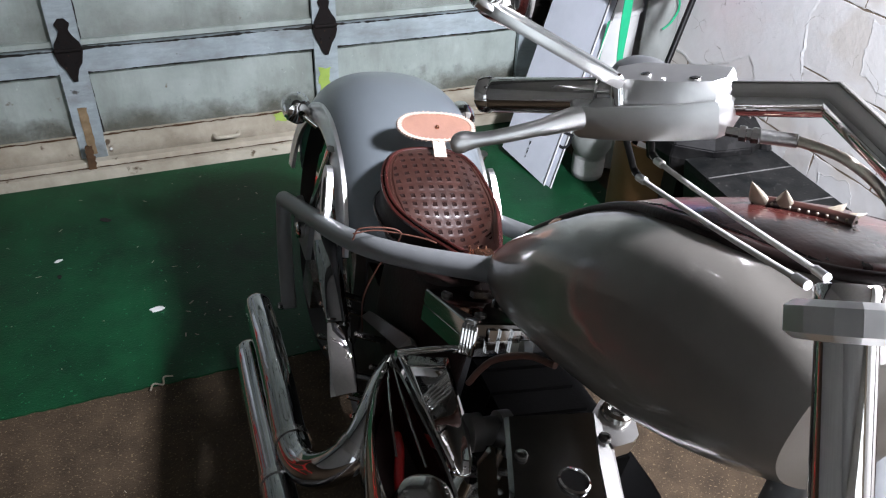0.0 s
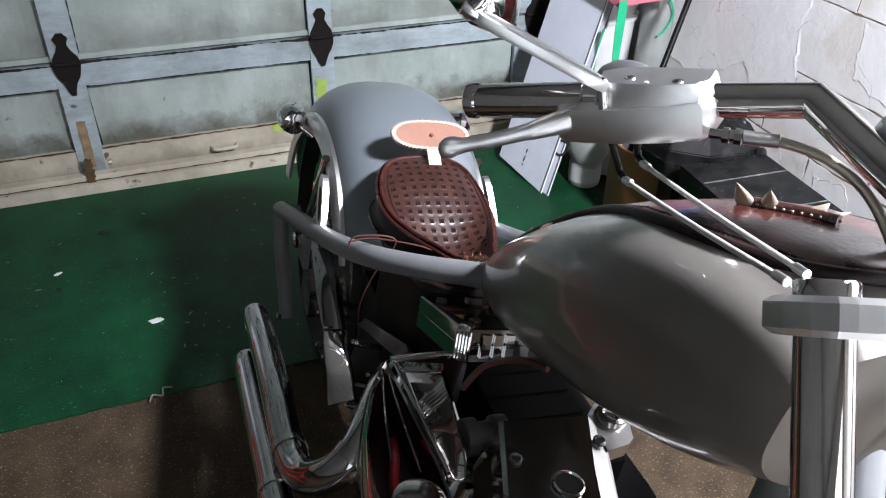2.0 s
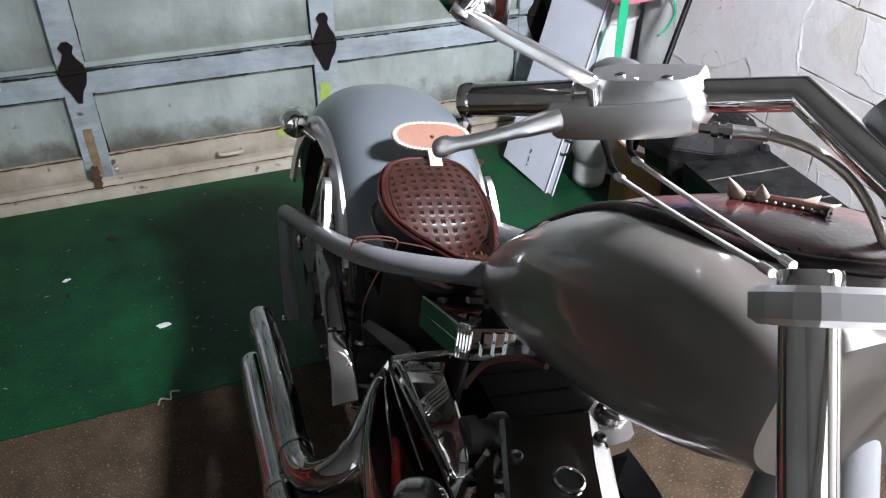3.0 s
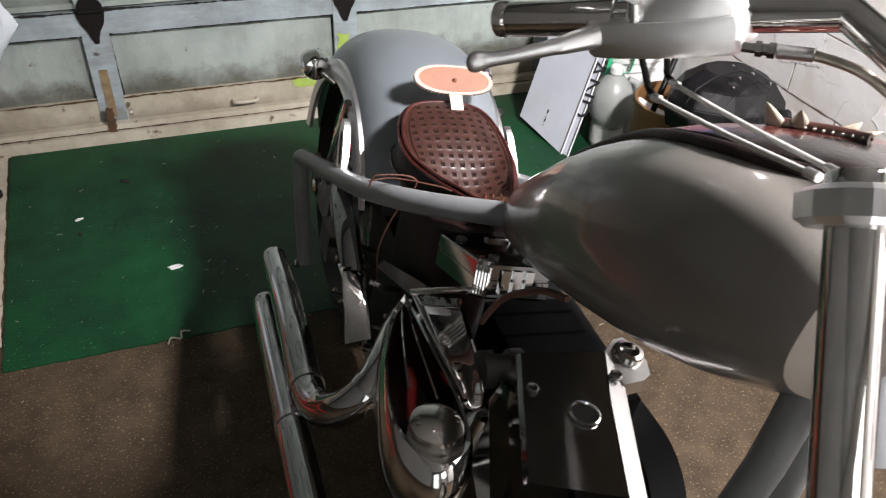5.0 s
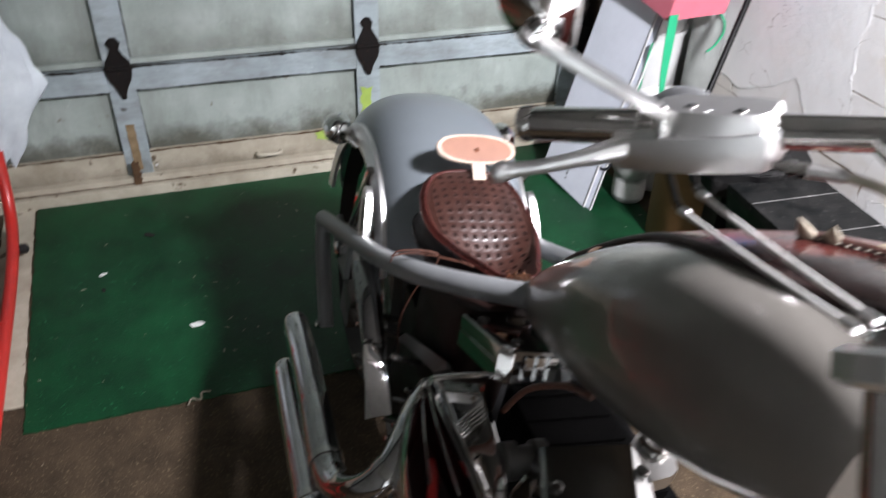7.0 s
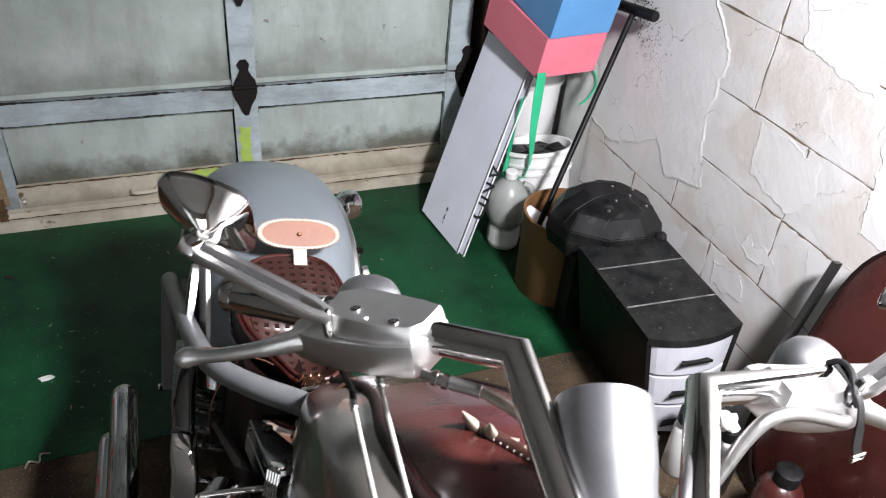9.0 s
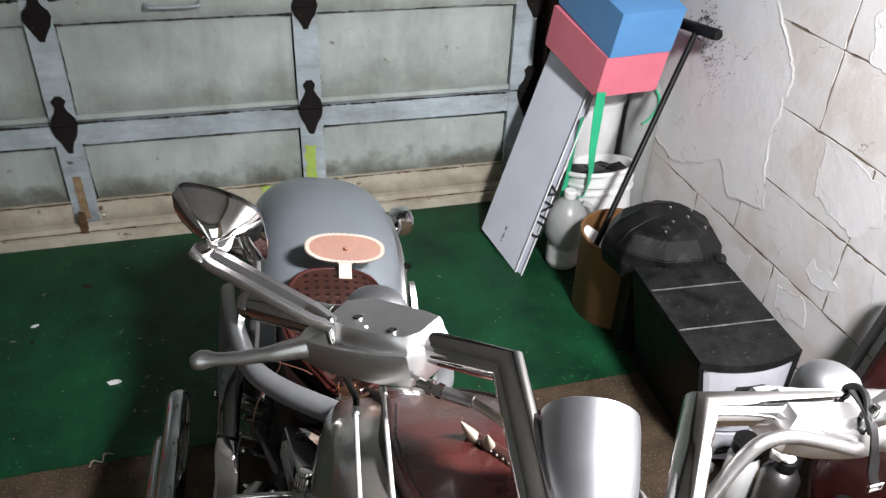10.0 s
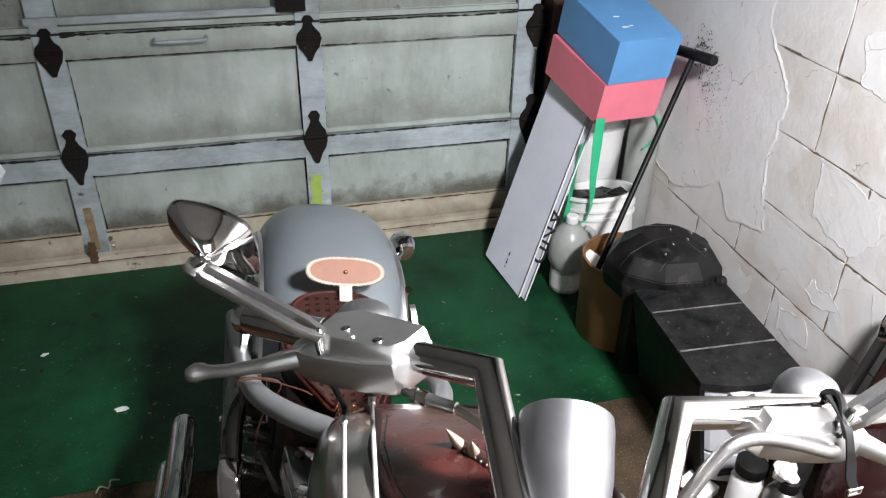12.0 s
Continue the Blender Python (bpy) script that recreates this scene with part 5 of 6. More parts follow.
BAND_A, BAND_B = Vector((1.046, -0.026, 0)), Vector((1.112, 0.004, 0))
for k, (f, rise, lean) in enumerate(((0.03, 0.0185, -0.017), (0.3, 0.0165, -0.007), (0.45, 0.008, 0.012), (0.74, 0.0145, 0.01), (0.88, 0.01, 0.018))):
    b = BAND_A.lerp(BAND_B, f)
    base = Vector((b.x, b.y, dash_at(b.x, b.y) + 0.001))
    tooth(base, base + Vector((0.002 + lean * 0.3, lean, rise)), 0.0085 - 0.0008 * k)
band_line = [Vector((b.x, b.y, dash_at(b.x, b.y) + 0.002)) for b in [BAND_A.lerp(BAND_B, f) for f in (-0.05, 0.25, 0.5, 0.75, 1.05)]]
band = bp("tooth_band", tubed(band_line, 0.006, 10, 5), LEATHER, "tan band holding the teeth", dash)
for k in range(12):
    q = band_line[0].lerp(band_line[-1], k / 11)
    part("bead", lathe([(0.0004, -0.0015), (0.0013, -0.0007), (0.0013, 0.0007), (0.0004, 0.0015)], Matrix.Translation((q.x + 0.004, q.y - 0.004, q.z + 0.003)), 8), IVORY, band, "small pale bead")


# ---- engine, pipes and side parts ----
def cylinder(u, w, lean, label):
    """A finned cylinder with its head, between the frame rails."""
    m = Matrix.Translation((u, -0.02, w)) @ Matrix.Rotation(radians(lean), 4, "Y")
    prof, z = [(0.055, -0.02)], 0.0
    while z < 0.07:
        prof += [(0.058, z), (0.072, z + 0.002), (0.072, z + 0.007), (0.058, z + 0.009)]
        z += 0.0175
    ob = bp("cylinder", lathe(prof + [(0.045, 0.08)], m, 28), ENGINE_BLACK, label)
    return ob, m


front_cyl, front_m = cylinder(0.96, 0.36, 20, "black finned front cylinder")
rear_cyl, rear_m = cylinder(0.80, 0.36, -22, "black finned rear cylinder")
bp("crankcase", lathe([(0.06, -0.11), (0.12, -0.1), (0.14, -0.06), (0.14, 0.08), (0.1, 0.12)], Matrix.Translation((0.88, 0, 0.28)) @ Matrix.Rotation(radians(90), 4, "X"), 36), DULL_CHROME, "polished crankcase")
# gearbox and primary cover are blackened to deepen the gap's shade
bp("gearbox", boxed(0.5, 0.76, -0.09, 0.12, 0.16, 0.36), GAP_BLACK, "gearbox case blackened for the shaded gap", None, False, 0.02)
bp("primary_cover", prism([(0.5 + 0.11 * math.cos(a) if math.cos(a) < 0 else 0.9 + 0.13 * math.cos(a), 0.27 + (0.11 if math.cos(a) < 0 else 0.13) * math.sin(a)) for a in [2 * math.pi * k / 36 for k in range(36)]], -0.13, -0.19, Matrix.Rotation(radians(90), 4, "X")), GAP_BLACK, "primary cover blackened for the shaded gap", None, True, 0.01)

# dark block added to stand in for the shade between the rocker covers
intake = bp("gap_block", boxed(0.74, 0.95, -0.075, 0.07, 0.37, 0.53), GAP_BLACK, "added black block for the shaded gap between the cylinders", None, False, 0.016)
for k in range(4):
    part("gap_rib", boxed(0.765 + 0.045 * k, 0.773 + 0.045 * k, -0.079, 0.05, 0.39, 0.536), GAP_BLACK, intake, "", False, 0.002)


def cap_screw(ob, m):
    part("screw", lathe([(0.008, 0), (0.008, 0.004), (0.006, 0.005), (0.0045, 0.002), (0.001, 0.002)], m, 12), STEEL, ob)


def front_rocker():
    """A cover set askew, with a round port, a polished flank and a mounting ear; reflections are painted by a dark top
    and lighter flank metal.
    """
    m = Matrix.Translation((0.916, -0.115, 0.0)) @ Matrix.Rotation(radians(-20), 4, "Z")
    bm = bmesh.new()
    loops = []
    for d, w in ((-0.012, 0.5), (-0.002, 0.555), (0.0, 0.592), (0.004, 0.6)):
        loops.append([m @ Vector(p) for p in ((d, d, w), (0.2, d, w), (0.2, 0.106, w + 0.002), (0.06, 0.106, w + 0.002), (-0.028 + d, 0.112, w + 0.002))])
    rings(bm, loops)
    ob = bp("rocker_box", bm, BLACK_CHROME, "front rocker cover with a round port, dark reflection put in its metal", None, False, 0.002)
    bm = bmesh.new()
    rings(bm, [[m @ Vector((x, y, w - dz)) for x, y, w in ((-0.022, 0.1125, 0.603), (0.06, 0.1075, 0.603), (0.2, 0.1075, 0.603), (0.2, 0.13, 0.596), (0.026, 0.132, 0.596), (0.0, 0.128, 0.598))] for dz in (0.08, 0.0)])
    part("lit_flank", bm, POLISHED, ob, "polished flank in a lighter metal for the lamp's reflection", False, 0.003)
    ear = [(-0.028, 0.113), (-0.055, 0.128), (-0.063, 0.141), (-0.052, 0.156), (-0.024, 0.167), (0.0, 0.167), (0.013, 0.158), (0.022, 0.142), (0.028, 0.13), (0.01, 0.122)]
    part("mounting_ear", prism(ear, 0.58, 0.6, m), POLISHED, ob, "mounting ear in the same lighter metal", False, 0.004)
    part("neck", lathe([(0.021, 0.5), (0.023, 0.592), (0.019, 0.607), (0.013, 0.609), (0.012, 0.6)], m @ Matrix.Translation((-0.03, 0.143, 0)), 24), DULL_CHROME, ob)
    cap_screw(ob, m @ Matrix.Translation((0.065, 0.0144, 0.6)))
    cap_screw(ob, m @ Matrix.Translation((0.0194, 0.1195, 0.603)))
    port = m @ Matrix.Translation((0.0925, 0.0725, 0.602))
    part("port_ring", lathe([(0.0155, -0.002), (0.0185, 0.0), (0.0188, 0.003), (0.0165, 0.0042), (0.0155, 0.002)], port, 32, False), CHROME, ob, "bright ring of the port")
    part("port", lathe([(0.0158, 0.0), (0.0158, 0.002)], port, 28), BLACK, ob, "dark round port")


def rear_rocker():
    """A mirror-black box tilted with its cylinder, with a groove along its flank and a bright corner post."""
    m = Matrix(((0.9453, 0.0345, 0.3243), (-0.0048, 0.9958, -0.0918), (-0.3261, 0.0853, 0.9415))).transposed().to_4x4()
    m.translation = (0.657, -0.131, 0.593)
    bm = bmesh.new()
    plan = [(0, 0), (0.132, 0), (0.145, 0.012), (0.145, 0.105), (0, 0.105)]
    rings(bm, [[m @ Vector((x + (d if x < 0.05 else -d), y + (d if y < 0.05 else -d), z)) for x, y in plan] for d, z in ((0.004, -0.05), (0.0, -0.046), (0.0, -0.0235), (0.0015, -0.0225), (0.0015, -0.0205), (0.0, -0.0195), (0.0, -0.002), (0.002, 0.0))])
    ob = bp("rocker_box", bm, BLACK_CHROME, "mirror black rear rocker cover with a bright corner", None, False)
    for k in range(5):
        t = k / 4
        part("corner_fin", tubed([m @ Vector((0.131 + 0.014 * t, 0.001 + 0.011 * t, z)) for z in (-0.046, -0.044, -0.006, -0.004)], [0.0015, 0.0026, 0.0026, 0.0015], 8), CHROME, ob, "bright ribbed corner")
    part("corner_cap", lathe([(0.011, -0.005), (0.012, -0.003), (0.0105, 0.002), (0.004, 0.003)], m @ Matrix.Translation((0.132, 0.013, 0)), 20), CHROME, ob, "bright corner cap")
    for x, y, sx, sy in ((0.012, 0.066, 0.014, 0.034), (0.112, 0.078, 0.024, 0.02), (0.06, 0.082, 0.016, 0.014)):
        part("tab", boxed(x, x + sx, y, y + sy, -0.001, 0.005), CHROME, ob, "", False, 0.0015).matrix_local = m
    for x, y in ((0.118, 0.03), (0.03, 0.02)):
        cap_screw(ob, m @ Matrix.Translation((x, y, 0.0)))
    for k in range(3):
        part("front_rib", boxed(0.1455, 0.1495, 0.03 + 0.018 * k, 0.042 + 0.018 * k, -0.04, -0.008), CHROME, ob, "", False, 0.0015).matrix_local = m


front_rocker()
rear_rocker()
for u in (0.865, 0.885):
    bp("pushrod_tube", tubed([(u, -0.13, 0.3), (0.84 if u < 0.87 else 0.91, -0.13, 0.48)], 0.009, 12), CHROME, "chrome pushrod tube")
bp("intake_clamp", lathe([(0.02, -0.03), (0.024, -0.028), (0.024, -0.012), (0.018, -0.01), (0.018, 0.01), (0.024, 0.012), (0.024, 0.028), (0.02, 0.03)], Matrix.Translation((0.9, -0.12, 0.555)) @ Matrix.Rotation(radians(90), 4, "X"), 20), STEEL, "steel intake clamp")


def air_cleaner():
    """A pointed leaf-shaped shell lying with its open mouth up, a polished plate at its inner side."""
    plan = [(0.758, -0.209), (0.79, -0.231), (0.825, -0.249), (0.89, -0.2715), (0.964, -0.2845), (1.02, -0.28), (1.055, -0.25), (1.03, -0.208), (0.965, -0.199), (0.87, -0.203), (0.79, -0.206)]
    dense = glide([(u, v, 0) for u, v in plan] + [(plan[0][0], plan[0][1], 0)], 6)[:-1]
    mid = Vector((0.91, -0.235))

    def loop(f, w, out=0.0):
        return [Vector((mid.x + (p.x - mid.x) * f, mid.y + (p.y - mid.y) * f - out, w + 0.02 * (p.x - 0.9))) for p in dense]
    bm = bmesh.new()
    rings(bm, [loop(0.7, 0.44), loop(0.95, 0.46), loop(1.08, 0.51), loop(1.09, 0.545), loop(1.02, 0.566), loop(0.97, 0.571), loop(0.9, 0.569), loop(0.87, 0.562)], True, False)
    ob = bp("air_cleaner", bm, CHROME, "pointed chrome leaf-shaped air cleaner with an open mouth")
    bm = bmesh.new()
    rings(bm, [loop(0.872, 0.5625), loop(0.85, 0.55), loop(0.83, 0.525), loop(0.7, 0.515), loop(0.02, 0.513)], True, False)
    part("lining", bm, OXBLOOD, ob, "dark red lining of the mouth")
    for y0, y1, x1 in ((-0.213, -0.22, 0.95), (-0.222, -0.25, 0.93)):
        part("vane", tubed([(0.785, y0 + 0.002, 0.562), (0.86, y0 * 0.5 + y1 * 0.5 - 0.002, 0.566), (x1, y1, 0.562)], 0.0017, 7, 5), CHROME, ob)
    part("red_tube", tubed([(0.87, -0.226, 0.53), (0.91, -0.238, 0.548), (0.955, -0.252, 0.55), (0.985, -0.255, 0.545)], 0.006, 10, 6), RED, ob, "red tube")
    rod = part("top_rod", tubed([(0.778, -0.21, 0.583), (0.776, -0.17, 0.583), (0.775, -0.125, 0.582)], 0.0045, 12), CHROME, ob, "bright chrome rod")
    part("rod_nut", lathe([(0.0075, 0), (0.0075, 0.01), (0.005, 0.012)], along((0.775, -0.128, 0.582), (0.775, -0.1, 0.582)), 6), CHROME, rod)
    cap = part("finned_cap", lathe([(0.034, 0), (0.036, 0.006), (0.03, 0.03), (0.02, 0.036)], Matrix.Translation((1.005, -0.243, 0.555)), 32), DULL_CHROME, ob, "ribbed cap")
    for k in range(6):
        z = 0.0375 - 0.0035 * abs(k - 2.5)
        half = 0.026 - 0.003 * abs(k - 2.5)
        part("rib", boxed(0.983 + 0.0075 * k, 0.986 + 0.0075 * k, -0.243 - half, -0.243 + half, 0.572, 0.555 + z), CHROME, cap, "", False, 0.001)
    # broad polished side plate, dished towards its lower edge
    bm = bmesh.new()
    rows = []
    for i in range(9):
        t = i / 8
        a = Vector((0.772 + 0.2 * t, -0.2025 + 0.006 * t, 0.577))
        b = Vector((0.785 + 0.19 * t, -0.138 - 0.012 * t - 0.028 * t ** 4, 0.575 - 0.012 * math.sin(math.pi * t)))
        rows.append([a.lerp(b, f) + Vector((0, 0, -0.005 * math.sin(math.pi * f) * (0.4 + 0.6 * t))) for f in [k / 8 for k in range(9)]])
    rings(bm, rows, closed=False, caps=False)
    plate = part("side_plate", bm, CHROME, ob, "broad polished side plate")
    so = plate.modifiers.new("thickness", "SOLIDIFY")
    so.thickness, so.offset = 0.004, -1
    part("plate_edge", tubed([(0.77, -0.2045, 0.579), (0.87, -0.2015, 0.58), (0.972, -0.198, 0.581)], 0.003, 8, 4), CHROME, ob, "bright rolled edge")


air_cleaner()

# exhaust pipes along the right side
PIPES = (
    ([(0.66, -0.15, 0.445), (0.7, -0.18, 0.445), (0.76, -0.216, 0.442), (0.792, -0.243, 0.425), (0.78, -0.272, 0.378), (0.727, -0.292, 0.325), (0.65, -0.297, 0.302), (0.53, -0.294, 0.293), (0.38, -0.29, 0.272), (0.24, -0.288, 0.246)], 0.0265),
    ([(1.08, -0.11, 0.45), (1.13, -0.18, 0.44), (1.14, -0.27, 0.4), (1.08, -0.325, 0.345), (0.95, -0.33, 0.31), (0.75, -0.325, 0.275), (0.625, -0.32, 0.246), (0.46, -0.315, 0.212), (0.31, -0.31, 0.186)], 0.0265),
)
for line, r in PIPES:
    pts = glide(line, 7)
    last = pts[-1] - pts[-2]
    pts += [pts[-1] + last * f for f in (0.5, 0.75, 0.9)]
    ob = bp("exhaust_pipe", tubed(pts, [r] * (len(pts) - 4) + [r * 0.985, r * 0.9, r * 0.74, r * 0.55], 20), PIPE_CHROME, "long chrome exhaust pipe with a rounded tip, darkened for dim reflections")
    tail = pts[-1]
    part("tip_liner", tubed([tail + Vector((0.02, 0, 0)), tail + Vector((-0.002, 0, 0.0))], r * 0.46, 18), BLACK, ob, "sooty pipe mouth")
    for f in (0.3, 0.62):
        q, q2 = pts[int(len(pts) * f)], pts[int(len(pts) * f) + 1]
        part("clamp", tubed([q, q + (q2 - q).normalized() * 0.014], r * 1.08, 20), DULL_CHROME, ob)

# strip, bag and small things between wheel and engine
bm = bmesh.new()
plate = [Vector(p) for p in ((0.4976, -0.2205, 0.405), (0.4916, -0.1773, 0.3995), (0.605, -0.183, 0.346), (0.6, -0.204, 0.336), (0.59, -0.225, 0.322))]
sink = Vector((0.55, -0.45, 0.7)).normalized() * -0.014
out = -sink.normalized()
loops = []
for i in range(15):
    t = i / 14
    a, b = plate[0].lerp(plate[4], t), plate[1].lerp(plate[2], t)
    mid, half = (a + b) / 2 + out * (0.004 * math.sin(2.5 * math.pi * t) - 0.002), (b - a) / 2
    loops.append([mid + half * math.copysign(abs(math.cos(q)) ** 0.6, math.cos(q)) + out * 0.006 * math.sin(q) for q in [2 * math.pi * k / 20 for k in range(20)]])
rings(bm, loops)
guard = bp("chrome_guard", bm, CHROME, "dished chrome guard plate")
part("guard_edge", tubed([plate[0] + Vector((-0.003, 0, 0.004)), plate[1] + Vector((-0.003, 0, 0.004))], 0.004, 8), CHROME, guard, "bright folded edge")
bm = bmesh.new()
loops = []
for i in range(13):
    t = i / 12
    c = Vector((0.3, -0.18, 0.44)).lerp(Vector((0.492, -0.2, 0.402)), t)
    wide = 0.026 - 0.006 * t
    side = Vector((0.37, 0.85, 0.25)).normalized()
    out = Vector((0.55, -0.45, 0.7)).normalized()
    c += out * 0.012 * math.sin(math.pi * t)
    loops.append([c + side * wide * math.cos(a) + out * 0.01 * math.sin(a) for a in [2 * math.pi * k / 14 for k in range(14)]])
rings(bm, loops)
bp("curved_guard", bm, BLACK_CHROME, "curved dark chrome guard")
bm = bmesh.new()
loops = []
for f, w in ((0.86, 0.34), (1.0, 0.36), (1.04, 0.46), (1.0, 0.545), (0.9, 0.56)):
    loops.append([(0.535 + 0.12 * f * math.copysign(abs(math.cos(a)) ** 0.5, math.cos(a)), -0.068 + 0.052 * f * math.copysign(abs(math.sin(a)) ** 0.5, math.sin(a)), w + 0.25 * (0.12 * math.cos(a)) * 0.8) for a in [2 * math.pi * k / 32 for k in range(32)]])
rings(bm, loops)
bag = bp("tool_bag", bm, BLACK_LEATHER, "dark leather tool bag under the seat")
bm = bmesh.new()
strip = [Vector(p) for p in ((0.4725, -0.153, 0.3956), (0.505, -0.153, 0.434), (0.642, -0.131, 0.488), (0.654, -0.131, 0.484), (0.605, -0.131, 0.4344))]
rings(bm, [[p + Vector((-0.004, 0.012, -0.01)) for p in strip], strip])
part("bag_trim", bm, ALUMINIUM, bag, "polished metal trim of the bag", False, 0.0015)
part("thong", tubed(glide([(0.5, -0.2, 0.575), (0.505, -0.19, 0.6), (0.52, -0.13, 0.6), (0.5, -0.15, 0.52), (0.48, -0.158, 0.44), (0.5, -0.155, 0.38)], 7), 0.0013, 7), THONG, bag, "orange leather thong")
part("thong", tubed(glide([(0.49, -0.198, 0.58), (0.5, -0.16, 0.592), (0.535, -0.1, 0.6), (0.55, -0.08, 0.6)], 7), 0.0013, 7), THONG, bag, "orange leather thong")
bp("oil_line", tubed(glide([(0.84, -0.13, 0.58), (0.858, -0.13, 0.619), (0.8775, -0.125, 0.653), (0.915, -0.11, 0.69), (0.955, -0.1, 0.71)], 7), 0.0042, 10), THONG, "brown rubber oil hose")
bp("brake_caliper", boxed(0.12, 0.2, -0.17, -0.13, 0.2, 0.27), DULL_CHROME, "chrome brake caliper", None, False, 0.012)
rng = random.Random(4)
for k in range(26):
    u, w = rng.uniform(0.2, 0.78), rng.uniform(0.18, 0.42)
    v = -0.16 + rng.uniform(-0.01, 0.02)
    bp("bolt", lathe([(0.006, -0.05), (0.006, 0.008), (0.004, 0.011)], along((u, v, w), (u, v - 1, w + 0.4)), 6), DULL_CHROME)
bp("inner_guard", boxed(0.32, 0.78, -0.11, -0.08, 0.14, 0.42), ENGINE_BLACK, "black inner guard", None, False, 0.01)
bp("side_stand", tubed([(0.72, 0.13, 0.14), (0.74, 0.2, 0.08), (0.76, 0.3, 0.055)], 0.011, 10), CHROME, "chrome side stand")
bp("foot_peg", tubed([(1.33, -0.12, 0.25), (1.33, -0.24, 0.25)], 0.017, 14), BLACK, "black forward foot peg")
bp("peg_arm", tubed([(1.1, -0.1, 0.18), (1.33, -0.12, 0.25)], 0.013, 12), CHROME)

# ---- fork, bars and controls ----
f_ax = Vector((0.94, -0.34, 0)).normalized()
l_ax = Vector((0.337, 0.932, 0.13))
l_ax = (l_ax - f_ax * l_ax.dot(f_ax)).normalized()
STEER = Matrix((f_ax, l_ax, f_ax.cross(l_ax))).transposed().to_4x4()
STEER.translation = (1.275, -0.012, 1.01)
RAKE = Vector((0.57, 0, -0.82)).normalized()


def st(name, bm, mat, label="", parent=None, smooth=True, bevel=0.0):
    if bevel:
        bmesh.ops.bevel(bm, geom=[e for e in bm.edges if len(e.link_faces) == 2 and e.calc_face_angle(0) > 0.5], offset=bevel, segments=2, affect="EDGES", clamp_overlap=True)
    bm.transform(STEER)
    return part(name, bm, mat, parent or bike, label, smooth)


FORK_B = 0.142
FORK_AT = Matrix.Translation((0.036, 0, 0.032))
corner = [(0.035, 0.0), (0.034, 0.01), (0.027, 0.022), (0.012, 0.031), (-0.012, 0.031), (-0.027, 0.022), (-0.034, 0.01), (-0.035, 0.0)]
out = [(x, FORK_B + y) for x, y in corner] + [(-0.042, 0.06), (-0.042, -0.06)] + [(x, -FORK_B - y) for x, y in corner[::-1]]
# the clamps stand square to the raked fork
RAKED = FORK_AT @ Matrix.Rotation(math.asin(RAKE.x), 4, "Y").inverted()


def chamfered(outline, z0, z1, cut, m):
    """A plate with its upper and lower edges cut off at a slant."""
    k = len(outline)
    area = sum(outline[i][0] * outline[(i + 1) % k][1] - outline[(i + 1) % k][0] * outline[i][1] for i in range(k))
    inner = []
    for i, (x, y) in enumerate(outline):
        a, b = Vector(outline[i - 1]), Vector(outline[(i + 1) % k])
        p = Vector((x, y))
        e1, e2 = (p - a).normalized(), (b - p).normalized()
        nrm = Vector((-(e1.y + e2.y), e1.x + e2.x)).normalized() * (1 if area > 0 else -1)
        inner.append(p + nrm * cut / max(0.6, abs(nrm.dot(Vector((-e1.y, e1.x))))))
    bm = bmesh.new()
    rings(bm, [[m @ Vector((q[0], q[1], z)) for q in loop] for loop, z in ((inner, z0), (outline, z0 + cut * 0.7), (outline, z1 - cut * 0.7), (inner, z1))])
    return bm


triple = st("triple_tree", chamfered(out, -0.011, 0.0115, 0.0055, RAKED), POLISHED, "polished billet triple tree", None, False, 0.0012)
st("stem_nut", lathe([(0.022, 0.01), (0.022, 0.023), (0.016, 0.029)], RAKED, 24), CHROME, "chrome stem nut", triple)
st("lower_triple", prism(out, -0.02, 0.01, Matrix.Translation(RAKE * 0.2) @ RAKED), POLISHED, "polished lower triple tree", None, False, 0.004)
for s in (-1, 1):
    b = s * FORK_B
    top = FORK_AT @ Vector((0, b, 0.0)) - RAKE * 0.0115
    st("fork_cap", lathe([(0.0185, 0.0), (0.0185, 0.0075), (0.017, 0.0095), (0.011, 0.01), (0.009, 0.0085), (0.002, 0.0085)], along(top, top - RAKE), 12), CHROME, "chrome fork cap", triple)
    leg = st("fork_tube", tubed([top + RAKE * 0.004, top + RAKE * 0.42], 0.0167, 40), SATIN_CHROME, "chrome fork tube")
    st("slider", tubed([top + RAKE * 0.42, top + RAKE * 0.43, top + RAKE * 0.78], [0.02, 0.024, 0.023], 24), CHROME, "chrome fork slider", leg)
fw = STEER @ (RAKE * 0.8)
front = wheel(0, 0, 0.3, 0.1, 0.23, "front_wheel", Matrix.Translation((fw.x, fw.y, 0.3)) @ Matrix.Rotation(math.atan2(f_ax.y, f_ax.x), 4, "Z"))

# bars: two risers that run back to mitred bends, then out to the grips
CONTROL_AT = {-1: Vector((-0.184, -0.064, 0.086)), 1: Vector((-0.184, 0.072, 0.068))}
CONTROL_TO = {-1: Vector((-0.312, -0.345, 0.014)), 1: Vector((-0.312, 0.353, -0.006))}


def control_frame(s):
    """Along the bar outwards, ahead, and up, from the bend."""
    d = (CONTROL_TO[s] - CONTROL_AT[s]).normalized()
    fwd = d.cross(Vector((0, 0, 1))).normalized()
    if fwd.x < 0:
        fwd = -fwd
    up = d.cross(fwd)
    m = Matrix((d, fwd, up if up.z > 0 else -up)).transposed().to_4x4()
    m.translation = CONTROL_AT[s]
    return m


